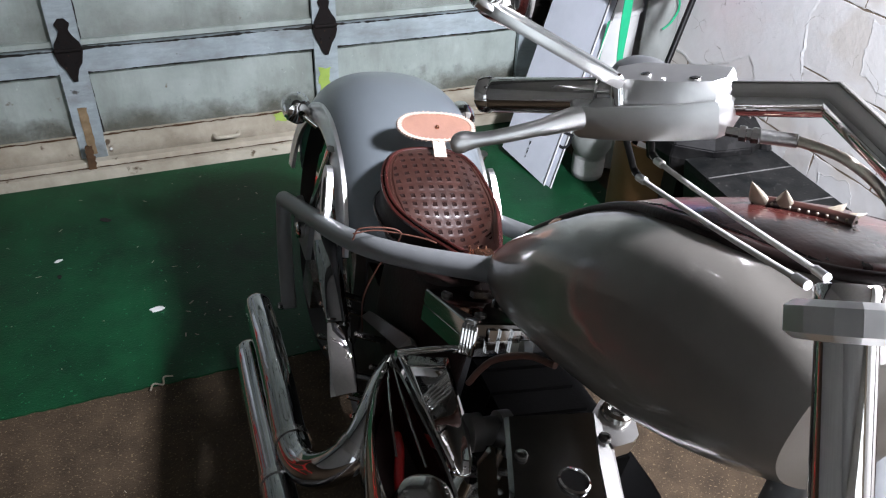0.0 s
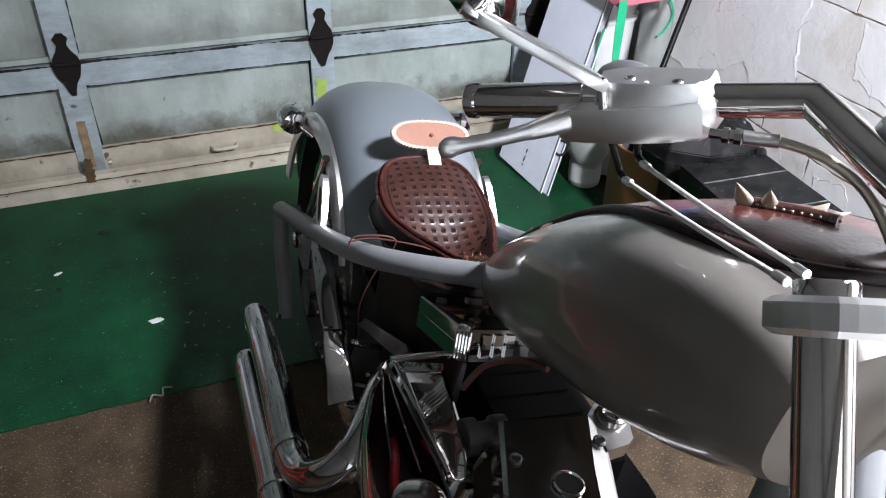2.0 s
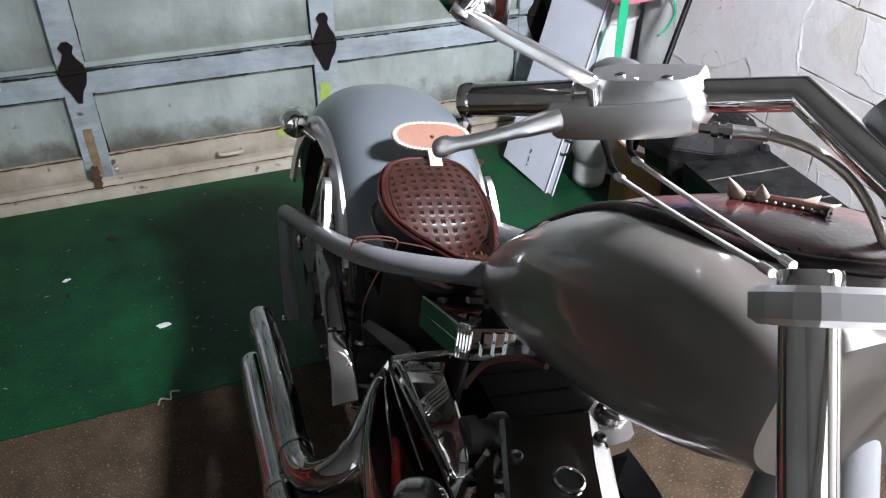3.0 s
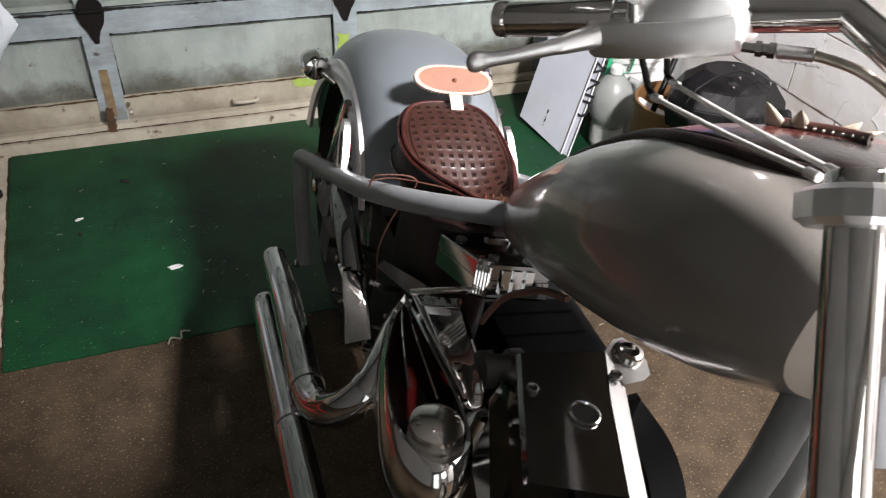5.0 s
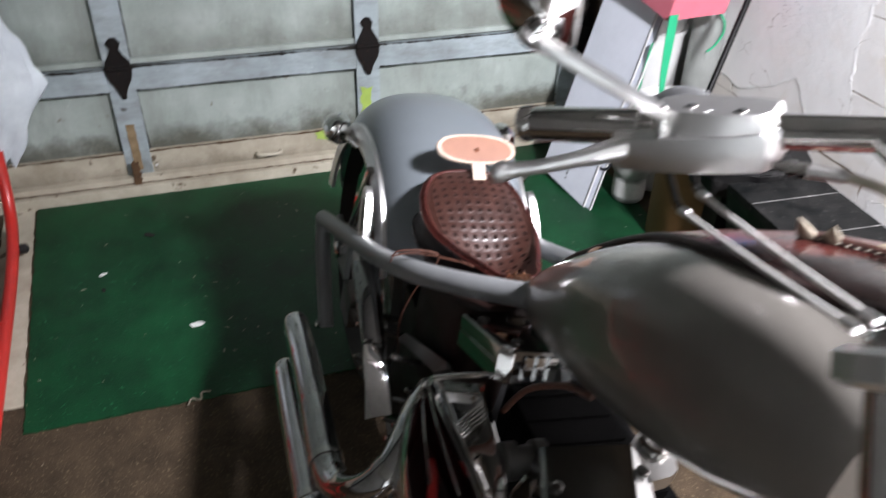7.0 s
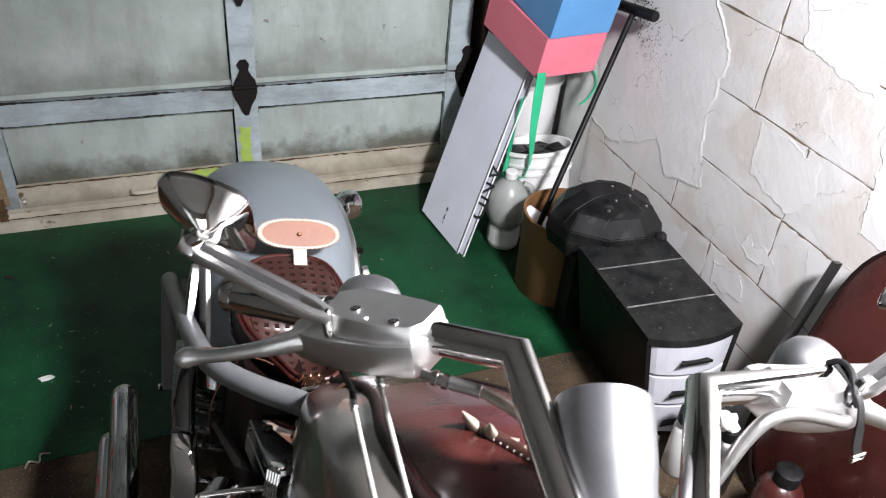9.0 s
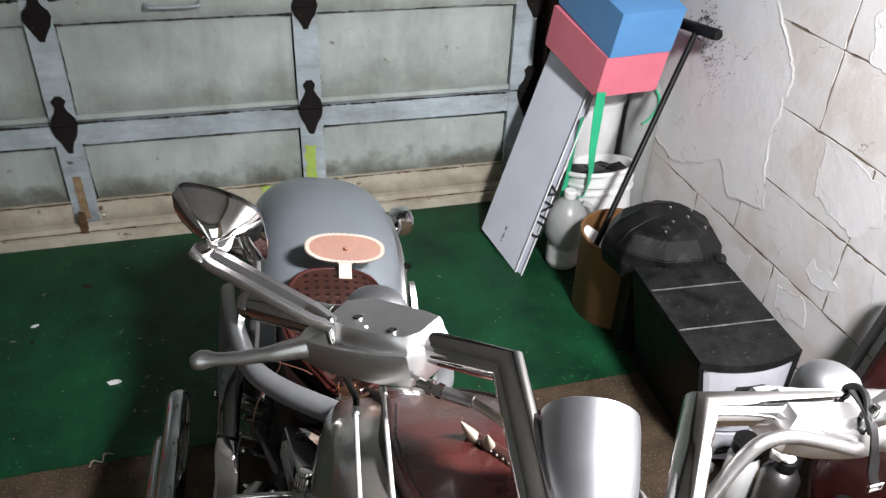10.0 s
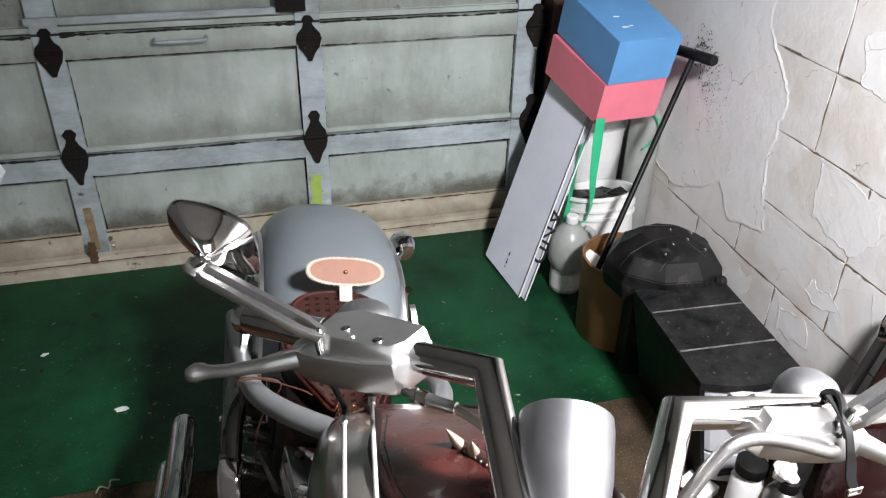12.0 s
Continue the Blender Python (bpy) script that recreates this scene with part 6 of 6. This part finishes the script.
CONTROL = {s: control_frame(s) for s in (-1, 1)}
for s in (-1, 1):
    bend, tip = CONTROL[s] @ Vector((0.011, 0.003, -0.003)), CONTROL[s] @ Vector((0.312, -0.0095, -0.001))
    line = [Vector((0.03, s * 0.026, 0.035)), Vector((0.0, s * 0.031, 0.047)), bend, tip]
    bar = st("handlebar", tubed(line, 0.0142, 26), SATIN_CHROME, "chrome mitred handlebar")
    d = (tip - bend).normalized()
    g0, g1 = tip - d * 0.118, tip
    st("grip", tubed([g0, g0 + d * 0.002, g0 + d * 0.014, g1 - d * 0.016, g1 - d * 0.013, g1 - d * 0.009, g1 - d * 0.002, g1], [0.0145, 0.0172, 0.0162, 0.0162, 0.0148, 0.0172, 0.0166, 0.0145], 28), CHROME, "smooth dark chrome grip", bar)


def control(s):
    """The billet perch with its reservoir, lever and clamp, for one side."""
    m = CONTROL[s]

    def at(x, y, z):
        return m @ Vector((x, y, z))

    def plates(bm, outline, mid, levels):
        rings(bm, [[at(mid[0] + (x - mid[0]) * f, mid[1] + (y - mid[1]) * f, z + tilt * (x - mid[0])) for x, y in outline] for f, z, tilt in levels])
        return bm
    body = [(0.08, -0.02), (0.083, 0.018), (0.091, 0.0295), (0.122, 0.0358), (0.16, 0.0375), (0.19, 0.036), (0.211, 0.031), (0.217, 0.014), (0.2, -0.012), (0.165, -0.024), (0.1, -0.024)]
    bm = plates(bmesh.new(), body, (0.14, 0.006), ((0.93, -0.0275, 0), (0.99, -0.0235, 0), (1.0, -0.002, 0), (0.97, 0.0025, -0.03)))
    p = st("brake_perch" if s < 0 else "clutch_perch", bm, BILLET, "polished billet lever perch", None, True, 0.0016)
    lid = [(0.0835, -0.021), (0.0845, 0.011), (0.094, 0.024), (0.12, 0.0305), (0.15, 0.0315), (0.168, 0.029), (0.181, 0.018), (0.183, -0.008), (0.165, -0.024), (0.1, -0.024)]
    if s < 0:
        bm = plates(bmesh.new(), lid, (0.13, 0.0), ((0.98, -0.004, 0), (1.0, 0.003, 0), (0.955, 0.0165, 0.05), (0.915, 0.0205, 0.06)))
    else:
        # the clutch side has a lower, flatter cover with a broad bevel at its inner end
        lid = [(0.101, -0.012), (0.092, 0.024), (0.105, 0.0275), (0.13, 0.0275), (0.15, 0.0262), (0.17, 0.022), (0.192, 0.008), (0.2, -0.016), (0.14, -0.0135)]
        low = [(x - (0.0125 if x < 0.102 else 0.0), y + (0.0085 if y > 0 else -0.004)) for x, y in lid]
        bm = bmesh.new()
        rings(bm, [[at(x, y, -0.004) for x, y in low], [at(x, y, -0.001) for x, y in low], [at(x, y, 0.01) for x, y in lid]])
    res = st("reservoir", bm, BILLET, "polished faceted reservoir", p, True, 0.0014)
    st("clamp_dome", lathe([(0.031, -0.012), (0.031, 0.001), (0.0295, 0.008), (0.025, 0.016), (0.017, 0.0215), (0.006, 0.0235)], Matrix.Translation(at(0.166, -0.03, 0.0) if s < 0 else at(0.196, -0.034, -0.006)), 36), ALUMINIUM, "", p)
    for x, y in ((0.1115, 0.0185), (0.151, 0.0128)) if s < 0 else ():
        seat_m = m @ Matrix.Translation((x, y, 0.0205 + 0.06 * (x - 0.13)))
        screw = st("screw", lathe([(0.0046, -0.001), (0.0046, 0.0012), (0.0036, 0.0016)], seat_m, 16), DULL_CHROME, "", res)
        st("socket", lathe([(0.0028, 0.0012), (0.0028, 0.0019)], seat_m, 6), BLACK, "dark hexagon socket", screw)
    if s < 0:
        st("sight_hole", lathe([(0.0018, -0.001), (0.0018, 0.0006)], m @ Matrix.Translation((0.1354, 0.022, 0.0208)), 12), PAPER, "small bright sight hole", res)
    pts = glide([at(0.196, 0.022, -0.009), at(0.212, 0.033, -0.01), at(0.234, 0.047, -0.0125), at(0.262, 0.06, -0.0155), at(0.286, 0.069, -0.017), at(0.296, 0.0725, -0.0175), at(0.305, 0.0755, -0.018)], 5)
    wide = [0.011, 0.011, 0.0108, 0.0106, 0.0103, 0.01, 0.0096, 0.0092, 0.0087, 0.0082, 0.0071, 0.0069, 0.0067, 0.0066, 0.0065, 0.0064, 0.0063, 0.0062, 0.0062, 0.0064, 0.0068, 0.0074, 0.008, 0.0086, 0.009, 0.0092, 0.0092, 0.009, 0.0084, 0.007, 0.004]
    y_ax, z_ax = m.col[1].xyz, m.col[2].xyz
    bm = bmesh.new()
    rings(bm, [[q + (y_ax * math.copysign(abs(math.cos(a)) ** 0.75, math.cos(a)) + z_ax * math.copysign(abs(math.sin(a)) ** 0.75, math.sin(a))) * f for a in [2 * math.pi * k / 16 for k in range(16)]] for q, f in zip(pts, wide)])
    st("lever", bm, BILLET, "polished lever with a swollen round end", p)
    return p, at


perch_r, at_r = control(-1)
perch_l, at_l = control(1)

# mirrors on slotted arms: a leaf-shaped rim, its shell drawn in to a point
MIRROR_RIM = ((0.041, 0.0288), (0.0334, 0.0378), (0.0106, 0.0366), (-0.0118, 0.0284), (-0.0282, 0.0154), (-0.0361, -0.0107), (-0.0391, -0.0328), (-0.0353, -0.0453), (-0.014, -0.0407), (0.0064, -0.0323), (0.0268, -0.0131), (0.0382, 0.0068))
MIRROR_M = Matrix(((-0.105, -0.9945, 0), (0.2797, -0.0294, 0.9596), (-0.954, 0.1005, 0.2813))).transposed().to_4x4()
MIRROR_M.translation = (0.905, -0.25, 1.1)
MIRROR_TIP = Vector((0.0055, 0.008, -0.033))
for s, p, at in ((-1, perch_r, at_r), (1, perch_l, at_l)):
    base, end = (at(0.1705, 0.0285, 0.022), at(0.261, 0.07, 0.0965)) if s < 0 else (at(0.1705, 0.0285, 0.012), at(0.25, 0.03, 0.1))
    st("mirror_bolt", tubed([at(0.1705, 0.0288, 0.0), at(0.1705, 0.0288, 0.0005), at(0.1705, 0.0288, 0.024), at(0.1705, 0.0288, 0.027)], [0.0075, 0.0052, 0.0052, 0.0035], 16), CHROME, "", p)
    line = (end - base).normalized()
    side = line.cross(Vector((0, 0, 1))).normalized()
    over = side.cross(line).normalized()
    arm = bmesh.new()
    for o in (-0.0085, 0.0085):
        rings(arm, [[base.lerp(end, f) + side * (o * w + x) + over * z for x, z in ((-0.0032, -0.0042), (0.0032, -0.0042), (0.0038, 0), (0.0032, 0.0042), (-0.0032, 0.0042), (-0.0038, 0))] for f, w in ((-0.03, 0.35), (0.06, 0.8), (0.12, 1.0), (0.9, 1.0), (0.97, 0.7), (1.03, 0.4))])
    arm_ob = st("mirror_arm", arm, POLISHED, "slotted chrome mirror arm", p, True, 0.0007)
    # black strip between the rails stands in for the open slot's shade
    web = bmesh.new()
    rings(web, [[base.lerp(end, f) + side * x + over * z for x, z in ((-0.006, -0.0035), (0.006, -0.0035), (0.006, -0.002), (-0.006, -0.002))] for f in (0.2, 0.96)])
    st("slot_shade", web, BLACK, "black web painting the slot's shade", arm_ob, True)
    pad = bmesh.new()
    rings(pad, [[base.lerp(end, f) + side * 0.0115 * w * math.cos(a) + over * 0.0058 * math.sin(a) for a in [2 * math.pi * k / 12 for k in range(12)]] for f, w in ((0.93, 0.8), (0.96, 1.0), (1.02, 1.0), (1.06, 0.7))])
    st("arm_end", pad, POLISHED, "", arm_ob, True, 0.0)
    # the far side's mirror is the same, mirrored across the bars
    mm = STEER.inverted() @ MIRROR_M if s < 0 else Matrix.Translation(end - at(0.261, 0.07, 0.0965)) @ CONTROL[1] @ CONTROL[-1].inverted() @ STEER.inverted() @ MIRROR_M
    outline = [(q.x, q.y) for q in glide([(x, y, 0) for x, y in MIRROR_RIM + MIRROR_RIM[:1]], 6)[:-1]]
    bm = bmesh.new()
    levels = [(1.0, 0.0055), (1.035, 0.003), (1.035, -0.002), (0.97, -0.0045)]
    loops = [[mm @ Vector((x * f, y * f, z)) for x, y in outline] for f, z in levels]
    for t in (0.12, 0.35, 0.6, 0.82, 0.95):
        loops.append([mm @ (Vector((x * 0.96, y * 0.96, -0.005)).lerp(MIRROR_TIP, t) + Vector((0, 0, -0.0035 * math.sin(math.pi * t)))) for x, y in outline])
    rings(bm, loops)
    mir = st("mirror", bm, CHROME, "chrome leaf-shaped mirror shell", p, True)
    st("mirror_glass", prism([(x * 0.95, y * 0.95) for x, y in outline], 0.0056, 0.0068, mm), MIRROR_GLASS, "mirror glass", mir, False)
    tip = mm @ MIRROR_TIP
    st("mirror_knuckle", tubed([tip, tip.lerp(end, 0.3), end], [0.0055, 0.0072, 0.0066], 14), CHROME, "", arm_ob)

# gauge cup between the risers: its rim faces the rider
cup_m = along((-0.05, -0.0115, 0.036), (-0.14, -0.0115, 0.08))
st("gauge_cup", lathe([(0.008, -0.03), (0.019, -0.018), (0.027, 0.0), (0.0335, 0.025), (0.0365, 0.055), (0.0372, 0.09), (0.0365, 0.1), (0.0345, 0.1012), (0.032, 0.1), (0.03, 0.085)], cup_m, 56), CUP_METAL, "brushed aluminium bullet gauge cup")

# brake hose and twin cables
hose_line = [at_r(0.046, 0.0265, -0.0265), at_r(0.034, 0.0255, -0.0285), Vector((-0.15, -0.066, 0.046)), Vector((-0.127, -0.036, 0.024)), Vector((-0.09, -0.015, -0.02)), Vector((-0.03, 0.0, -0.08)), Vector((0.02, 0.0, -0.14))]
hose = st("brake_hose", tubed(hose_line, 0.0042, 14, 8), BRAID, "braided steel brake hose")
st("hose_sleeve", tubed([at_r(0.061, 0.0272, -0.0245), at_r(0.06, 0.0272, -0.0245), at_r(0.048, 0.0266, -0.0262), at_r(0.034, 0.0255, -0.0285), at_r(0.033, 0.0255, -0.0286)], [0.004, 0.0058, 0.0056, 0.0056, 0.0042], 14), SLEEVE, "dull grey hose sleeve", hose)
st("hose_fitting", tubed([at_r(0.086, 0.026, -0.021), at_r(0.0765, 0.0268, -0.0223), at_r(0.076, 0.0268, -0.0223), at_r(0.071, 0.027, -0.023), at_r(0.0705, 0.027, -0.023), at_r(0.067, 0.0271, -0.0235), at_r(0.0665, 0.0271, -0.0236), at_r(0.061, 0.0273, -0.0244)], [0.0042, 0.0042, 0.0066, 0.0066, 0.005, 0.005, 0.0068, 0.0064], 8), CHROME, "chrome banjo fitting", hose)
for k, (start, ferrule, end) in enumerate((((0.166, 0.03, -0.024), (0.152, 0.0375, -0.06), (1.2262, -0.1605, 1.024)), ((0.15, 0.006, -0.024), (0.144, 0.005, -0.058), (1.2168, -0.1345, 1.0215)))):
    a, f = STEER @ at_r(*start), STEER @ at_r(*ferrule)
    end = Vector(end)
    run = end - f
    knee = f - run.normalized() * 0.016 + Vector((0, 0, 0.004))
    cable = bp("throttle_cable", tubed([a, a.lerp(knee, 0.6), knee, f, f.lerp(end, 0.5) + Vector((0, 0, -0.0015)), end], 0.0022, 10, 7), CABLE, "braided throttle cable")
    bp("cable_boot", tubed([a, a.lerp(knee, 0.6), knee, f], 0.0031, 10, 6), BLACK, "dark cable boot", cable)
    bp("ferrule", tubed([f - run.normalized() * 0.005, f - run.normalized() * 0.004, f + run.normalized() * 0.007, f + run.normalized() * 0.008], [0.0026, 0.0036, 0.0036, 0.0026], 12), POLISHED, "", cable)
    bp("ferrule", tubed([end, end - run.normalized() * 0.012], 0.0032, 12), POLISHED, "", cable)
st("clutch_hose", tubed(glide([at_l(0.16, 0.041, -0.009), at_l(0.138, 0.0475, -0.003), at_l(0.09, 0.051, 0.0085), at_l(0.055, 0.051, 0.0125), at_l(0.031, 0.051, 0.006), at_l(0.017, 0.053, -0.011), at_l(0.006, 0.057, -0.029), at_l(-0.008, 0.063, -0.055), at_l(-0.024, 0.072, -0.09), Vector((0.03, 0.085, -0.15)), Vector((0.06, 0.085, -0.2))], 8), 0.0058, 16), SLEEVE, "pale silver sleeved clutch hose")
st("hose_slot", prism([(0.017 * math.cos(a), 0.0052 * math.sin(a)) for a in [2 * math.pi * k / 20 for k in range(20)]], 0, 0.0012, CONTROL[1] @ pose(0.151, 0.0392, -0.0085, 90, 8, 4)), BLACK, "dark slot where the hose enters", perch_l, False)
strap_at = [at_l(0.176, 0.0, 0.02), at_l(0.17, 0.022, 0.018), at_l(0.165, 0.039, 0.012), at_l(0.17, 0.0455, -0.002), at_l(0.182, 0.0455, -0.018), at_l(0.192, 0.046, -0.034), at_l(0.203, 0.046, -0.045)]
along_bar = (at_l(1, 0, 0) - at_l(0, 0, 0)) * 0.0125
tied = st("tied_strap", ribbon(strap_at, [along_bar, along_bar * 0.9, along_bar * 0.7, along_bar * 0.75, along_bar, along_bar, along_bar], 0.0009), BLACK, "black strap tied round the perch", perch_l)
st("buckle", tubed([at_l(0.198, 0.047, -0.049), at_l(0.212, 0.047, -0.0455), at_l(0.214, 0.047, -0.051), at_l(0.2, 0.047, -0.0545), at_l(0.198, 0.047, -0.049)], 0.0016, 8), CHROME, "small bright buckle", tied)
st("tied_strap", tubed(glide([at_l(0.19, -0.02, 0.004), at_l(0.184, -0.006, 0.02), at_l(0.176, 0.012, 0.024), at_l(0.166, 0.03, 0.016), at_l(0.17, 0.038, 0.004)], 6), 0.0035, 8), BLACK, "black strap tied round the perch", perch_l)
SPECK_Y, SPECK_Z = 1.05, 0.79


# ---- block wall, its blocks last ----
structure("wall_right", boxed(WALL_X + 0.0009, WALL_X + 0.15, -3.4, 1.75, 0, 2.5), MORTAR, "painted concrete block wall with peeling paint", "wall")
wall = bpy.data.objects["wall_right"]


def block_mesh(length, height, seed):
    """A rough-faced block with worn edges."""
    rng = random.Random(seed)
    bm = bmesh.new()
    g = 0.0007
    ys = [g, g + 0.003, g + 0.005] + [length * f for f in (0.07, 0.15, 0.24, 0.33, 0.42, 0.5, 0.58, 0.67, 0.76, 0.85, 0.93)] + [length - g - 0.005, length - g - 0.003, length - g]
    zs = [g, g + 0.003, g + 0.005] + [height * f for f in (0.14, 0.28, 0.42, 0.58, 0.72, 0.86)] + [height - g - 0.005, height - g - 0.003, height - g]
    nx, nz = len(ys), len(zs)
    grid = {}
    for i, y in enumerate(ys):
        for k, z in enumerate(zs):
            edge = i in (0, nx - 1) or k in (0, nz - 1)
            worn = rng.random() ** 2.5 * 0.008
            dy = worn if i == 0 else -worn if i == nx - 1 else 0
            dz = worn if k == 0 else -worn if k == nz - 1 else 0
            grid[i, k] = bm.verts.new((rng.uniform(-0.0001, 0.0004) if edge else rng.uniform(-0.0002, 0.0002), y + dy * 0.7, z + dz * 0.7))
    for i in range(nx - 1):
        for k in range(nz - 1):
            bm.faces.new((grid[i, k], grid[i, k + 1], grid[i + 1, k + 1], grid[i + 1, k]))
    rim = [grid[i, 0] for i in range(nx)] + [grid[nx - 1, k] for k in range(1, nz)] + [grid[i, nz - 1] for i in range(nx - 2, -1, -1)] + [grid[0, k] for k in range(nz - 2, 0, -1)]
    back = [bm.verts.new((0.007, v.co.y, v.co.z)) for v in rim]
    for i in range(len(rim)):
        j = (i + 1) % len(rim)
        bm.faces.new((rim[i], rim[j], back[j], back[i]))
    me = bpy.data.meshes.new("block")
    bmesh.ops.recalc_face_normals(bm, faces=bm.faces)
    bm.to_mesh(me)
    bm.free()
    me.polygons.foreach_set("use_smooth", [True] * len(me.polygons))
    me.set_sharp_from_angle(angle=radians(20))
    me.materials.append(BLOCK)
    return me


COURSE = 0.2
long_blocks = [block_mesh(0.4, COURSE, s) for s in range(6)]
half_blocks = [block_mesh(0.2, COURSE, s + 20) for s in range(4)]
rng = random.Random(5)
for c in range(-1, 12):
    z0 = 0.105 + COURSE * c
    if z0 + COURSE > 2.5:
        break
    y = 0.503 - 0.4 * 8
    while y < 1.5:
        # stacked joints, with a half block here and there
        if y < 1.25 and (c * 3 + int(y * 10)) % 4:
            me, step = rng.choice(long_blocks), 0.4
        else:
            me, step = rng.choice(half_blocks), 0.2
        ob = new("block", me)
        ob.parent = wall
        ob.matrix_local = Matrix.Translation((WALL_X, y, z0))
        if z0 < 0:
            ob.matrix_local = Matrix.Translation((WALL_X, y, 0)) @ Matrix.Diagonal((1, 1, (z0 + COURSE) / COURSE, 1))
        y += step


def torn(outline, rough, seed, cut=0.006):
    """An outline roughened like torn paint, in small steps."""
    pts, total = [], 0.0
    for (ay, az), (by, bz) in zip(outline, outline[1:] + outline[:1]):
        run = math.hypot(by - ay, bz - az)
        k = max(2, int(run / cut))
        ny, nz = -(bz - az) / run, (by - ay) / run
        for i in range(k):
            t = i / k
            q = total + run * t
            w = rough * (noise.noise(Vector((q * 28, seed, 0))) + 0.4 * noise.noise(Vector((q * 90, seed, 3))) + 0.14 * noise.noise(Vector((q * 260, seed, 5))))
            pts.append((ay + (by - ay) * t + ny * w, az + (bz - az) * t + nz * w))
        total += run
    return pts


def paint_skin(name, outline, rough, seed, lift, thick=0.0009, inset=0.003):
    """A sheet of old paint on the wall, its torn rim curling away here and there."""
    pts = [(min(y, 1.5), max(z, 0.008)) for y, z in torn(outline, rough, seed)]
    n = len(pts)
    bm = bmesh.new()
    rim, inner, foot = [], [], []
    for k, (y, z) in enumerate(pts):
        (py, pz), (qy, qz) = pts[k - 3], pts[(k + 3) % n]
        d = math.hypot(qy - py, qz - pz) or 1
        iy, iz = -(qz - pz) / d * inset, (qy - py) / d * inset
        curl = lift * max(0, 0.25 + noise.noise(Vector((y * 9, z * 9, seed + 9))))
        rim.append(bm.verts.new((WALL_X - thick - curl, y, z)))
        inner.append(bm.verts.new((WALL_X - thick + 0.0002, y + iy, z + iz)))
        foot.append(bm.verts.new((WALL_X - 0.0004, y + iy * 0.15, z + iz * 0.15)))
    for i in range(n):
        j = (i + 1) % n
        bm.faces.new((rim[i], rim[j], inner[j], inner[i]))
        bm.faces.new((foot[i], foot[j], rim[j], rim[i]))
    bm.faces.new(inner)
    part(name, bm, SKIN, wall, "peeling white paint skin with torn edges", False)


# outlines in the wall's plane: along the wall, and up
paint_skin("paint_skin", [(0.8, 2.2), (0.77, 1.3), (0.782, 1.0), (0.777, 0.93), (0.727, 0.883), (0.663, 0.826), (0.645, 0.77), (0.654, 0.703), (0.666, 0.612), (0.637, 0.495), (0.604, 0.43), (0.692, 0.402), (0.769, 0.382), (0.802, 0.42), (0.83, 0.47), (0.946, 0.398), (1.06, 0.34), (1.2, 0.36), (1.47, 0.3), (1.48, 2.2)][::-1], 0.011, 1.3, 0.002, thick=0.0015, inset=0.008)
paint_skin("paint_flake", [(0.396, 0.366), (0.386, 0.409), (0.36, 0.393), (0.317, 0.41), (0.284, 0.39), (0.3, 0.36), (0.36, 0.352)], 0.014, 4.1, 0.0008)
paint_skin("paint_flake", [(0.733, 0.169), (0.719, 0.233), (0.66, 0.262), (0.602, 0.268), (0.606, 0.21), (0.66, 0.18)], 0.014, 5.2, 0.0008)
paint_skin("paint_flake", [(0.47, 0.69), (0.45, 0.56), (0.3, 0.53), (0.24, 0.6), (0.26, 0.68), (0.4, 0.695)], 0.014, 6.3, 0.0008)
paint_skin("paint_flake", [(0.2, 0.88), (0.22, 1.05), (0.36, 1.08), (0.44, 1.0), (0.42, 0.915), (0.3, 0.89)], 0.014, 7.7, 0.0008)
paint_skin("paint_flake", [(0.45, 0.2), (0.47, 0.27), (0.36, 0.29), (0.33, 0.22)], 0.014, 8.8, 0.0008)
paint_skin("paint_flake", [(0.15, 0.33), (0.2, 0.49), (0.08, 0.52), (-0.1, 0.46), (-0.08, 0.34)], 0.014, 9.9, 0.0008)
paint_skin("paint_flake", [(0.1, 0.6), (0.13, 0.82), (-0.2, 0.85), (-0.22, 0.62)], 0.014, 2.6, 0.0008)
bm = bmesh.new()
rng = random.Random(12)
for k in range(330):
    t = rng.random() ** 1.6
    y, z = SPECK_Y - 0.17 * t + rng.gauss(0, 0.035), SPECK_Z - 0.19 * t + rng.gauss(0, 0.03)
    r = rng.uniform(0.001, 0.0034) * (1.2 - t)
    vs = [bm.verts.new((WALL_X - 0.0064, y + r * math.cos(a), z + r * rng.uniform(0.6, 1.5) * math.sin(a))) for a in (0, 1.3, 2.6, 3.9, 5.2)]
    bm.faces.new(vs)
part("mould_specks", bm, GRIME, wall, "spray of black specks on the wall", False)["kind"] = "stuff"
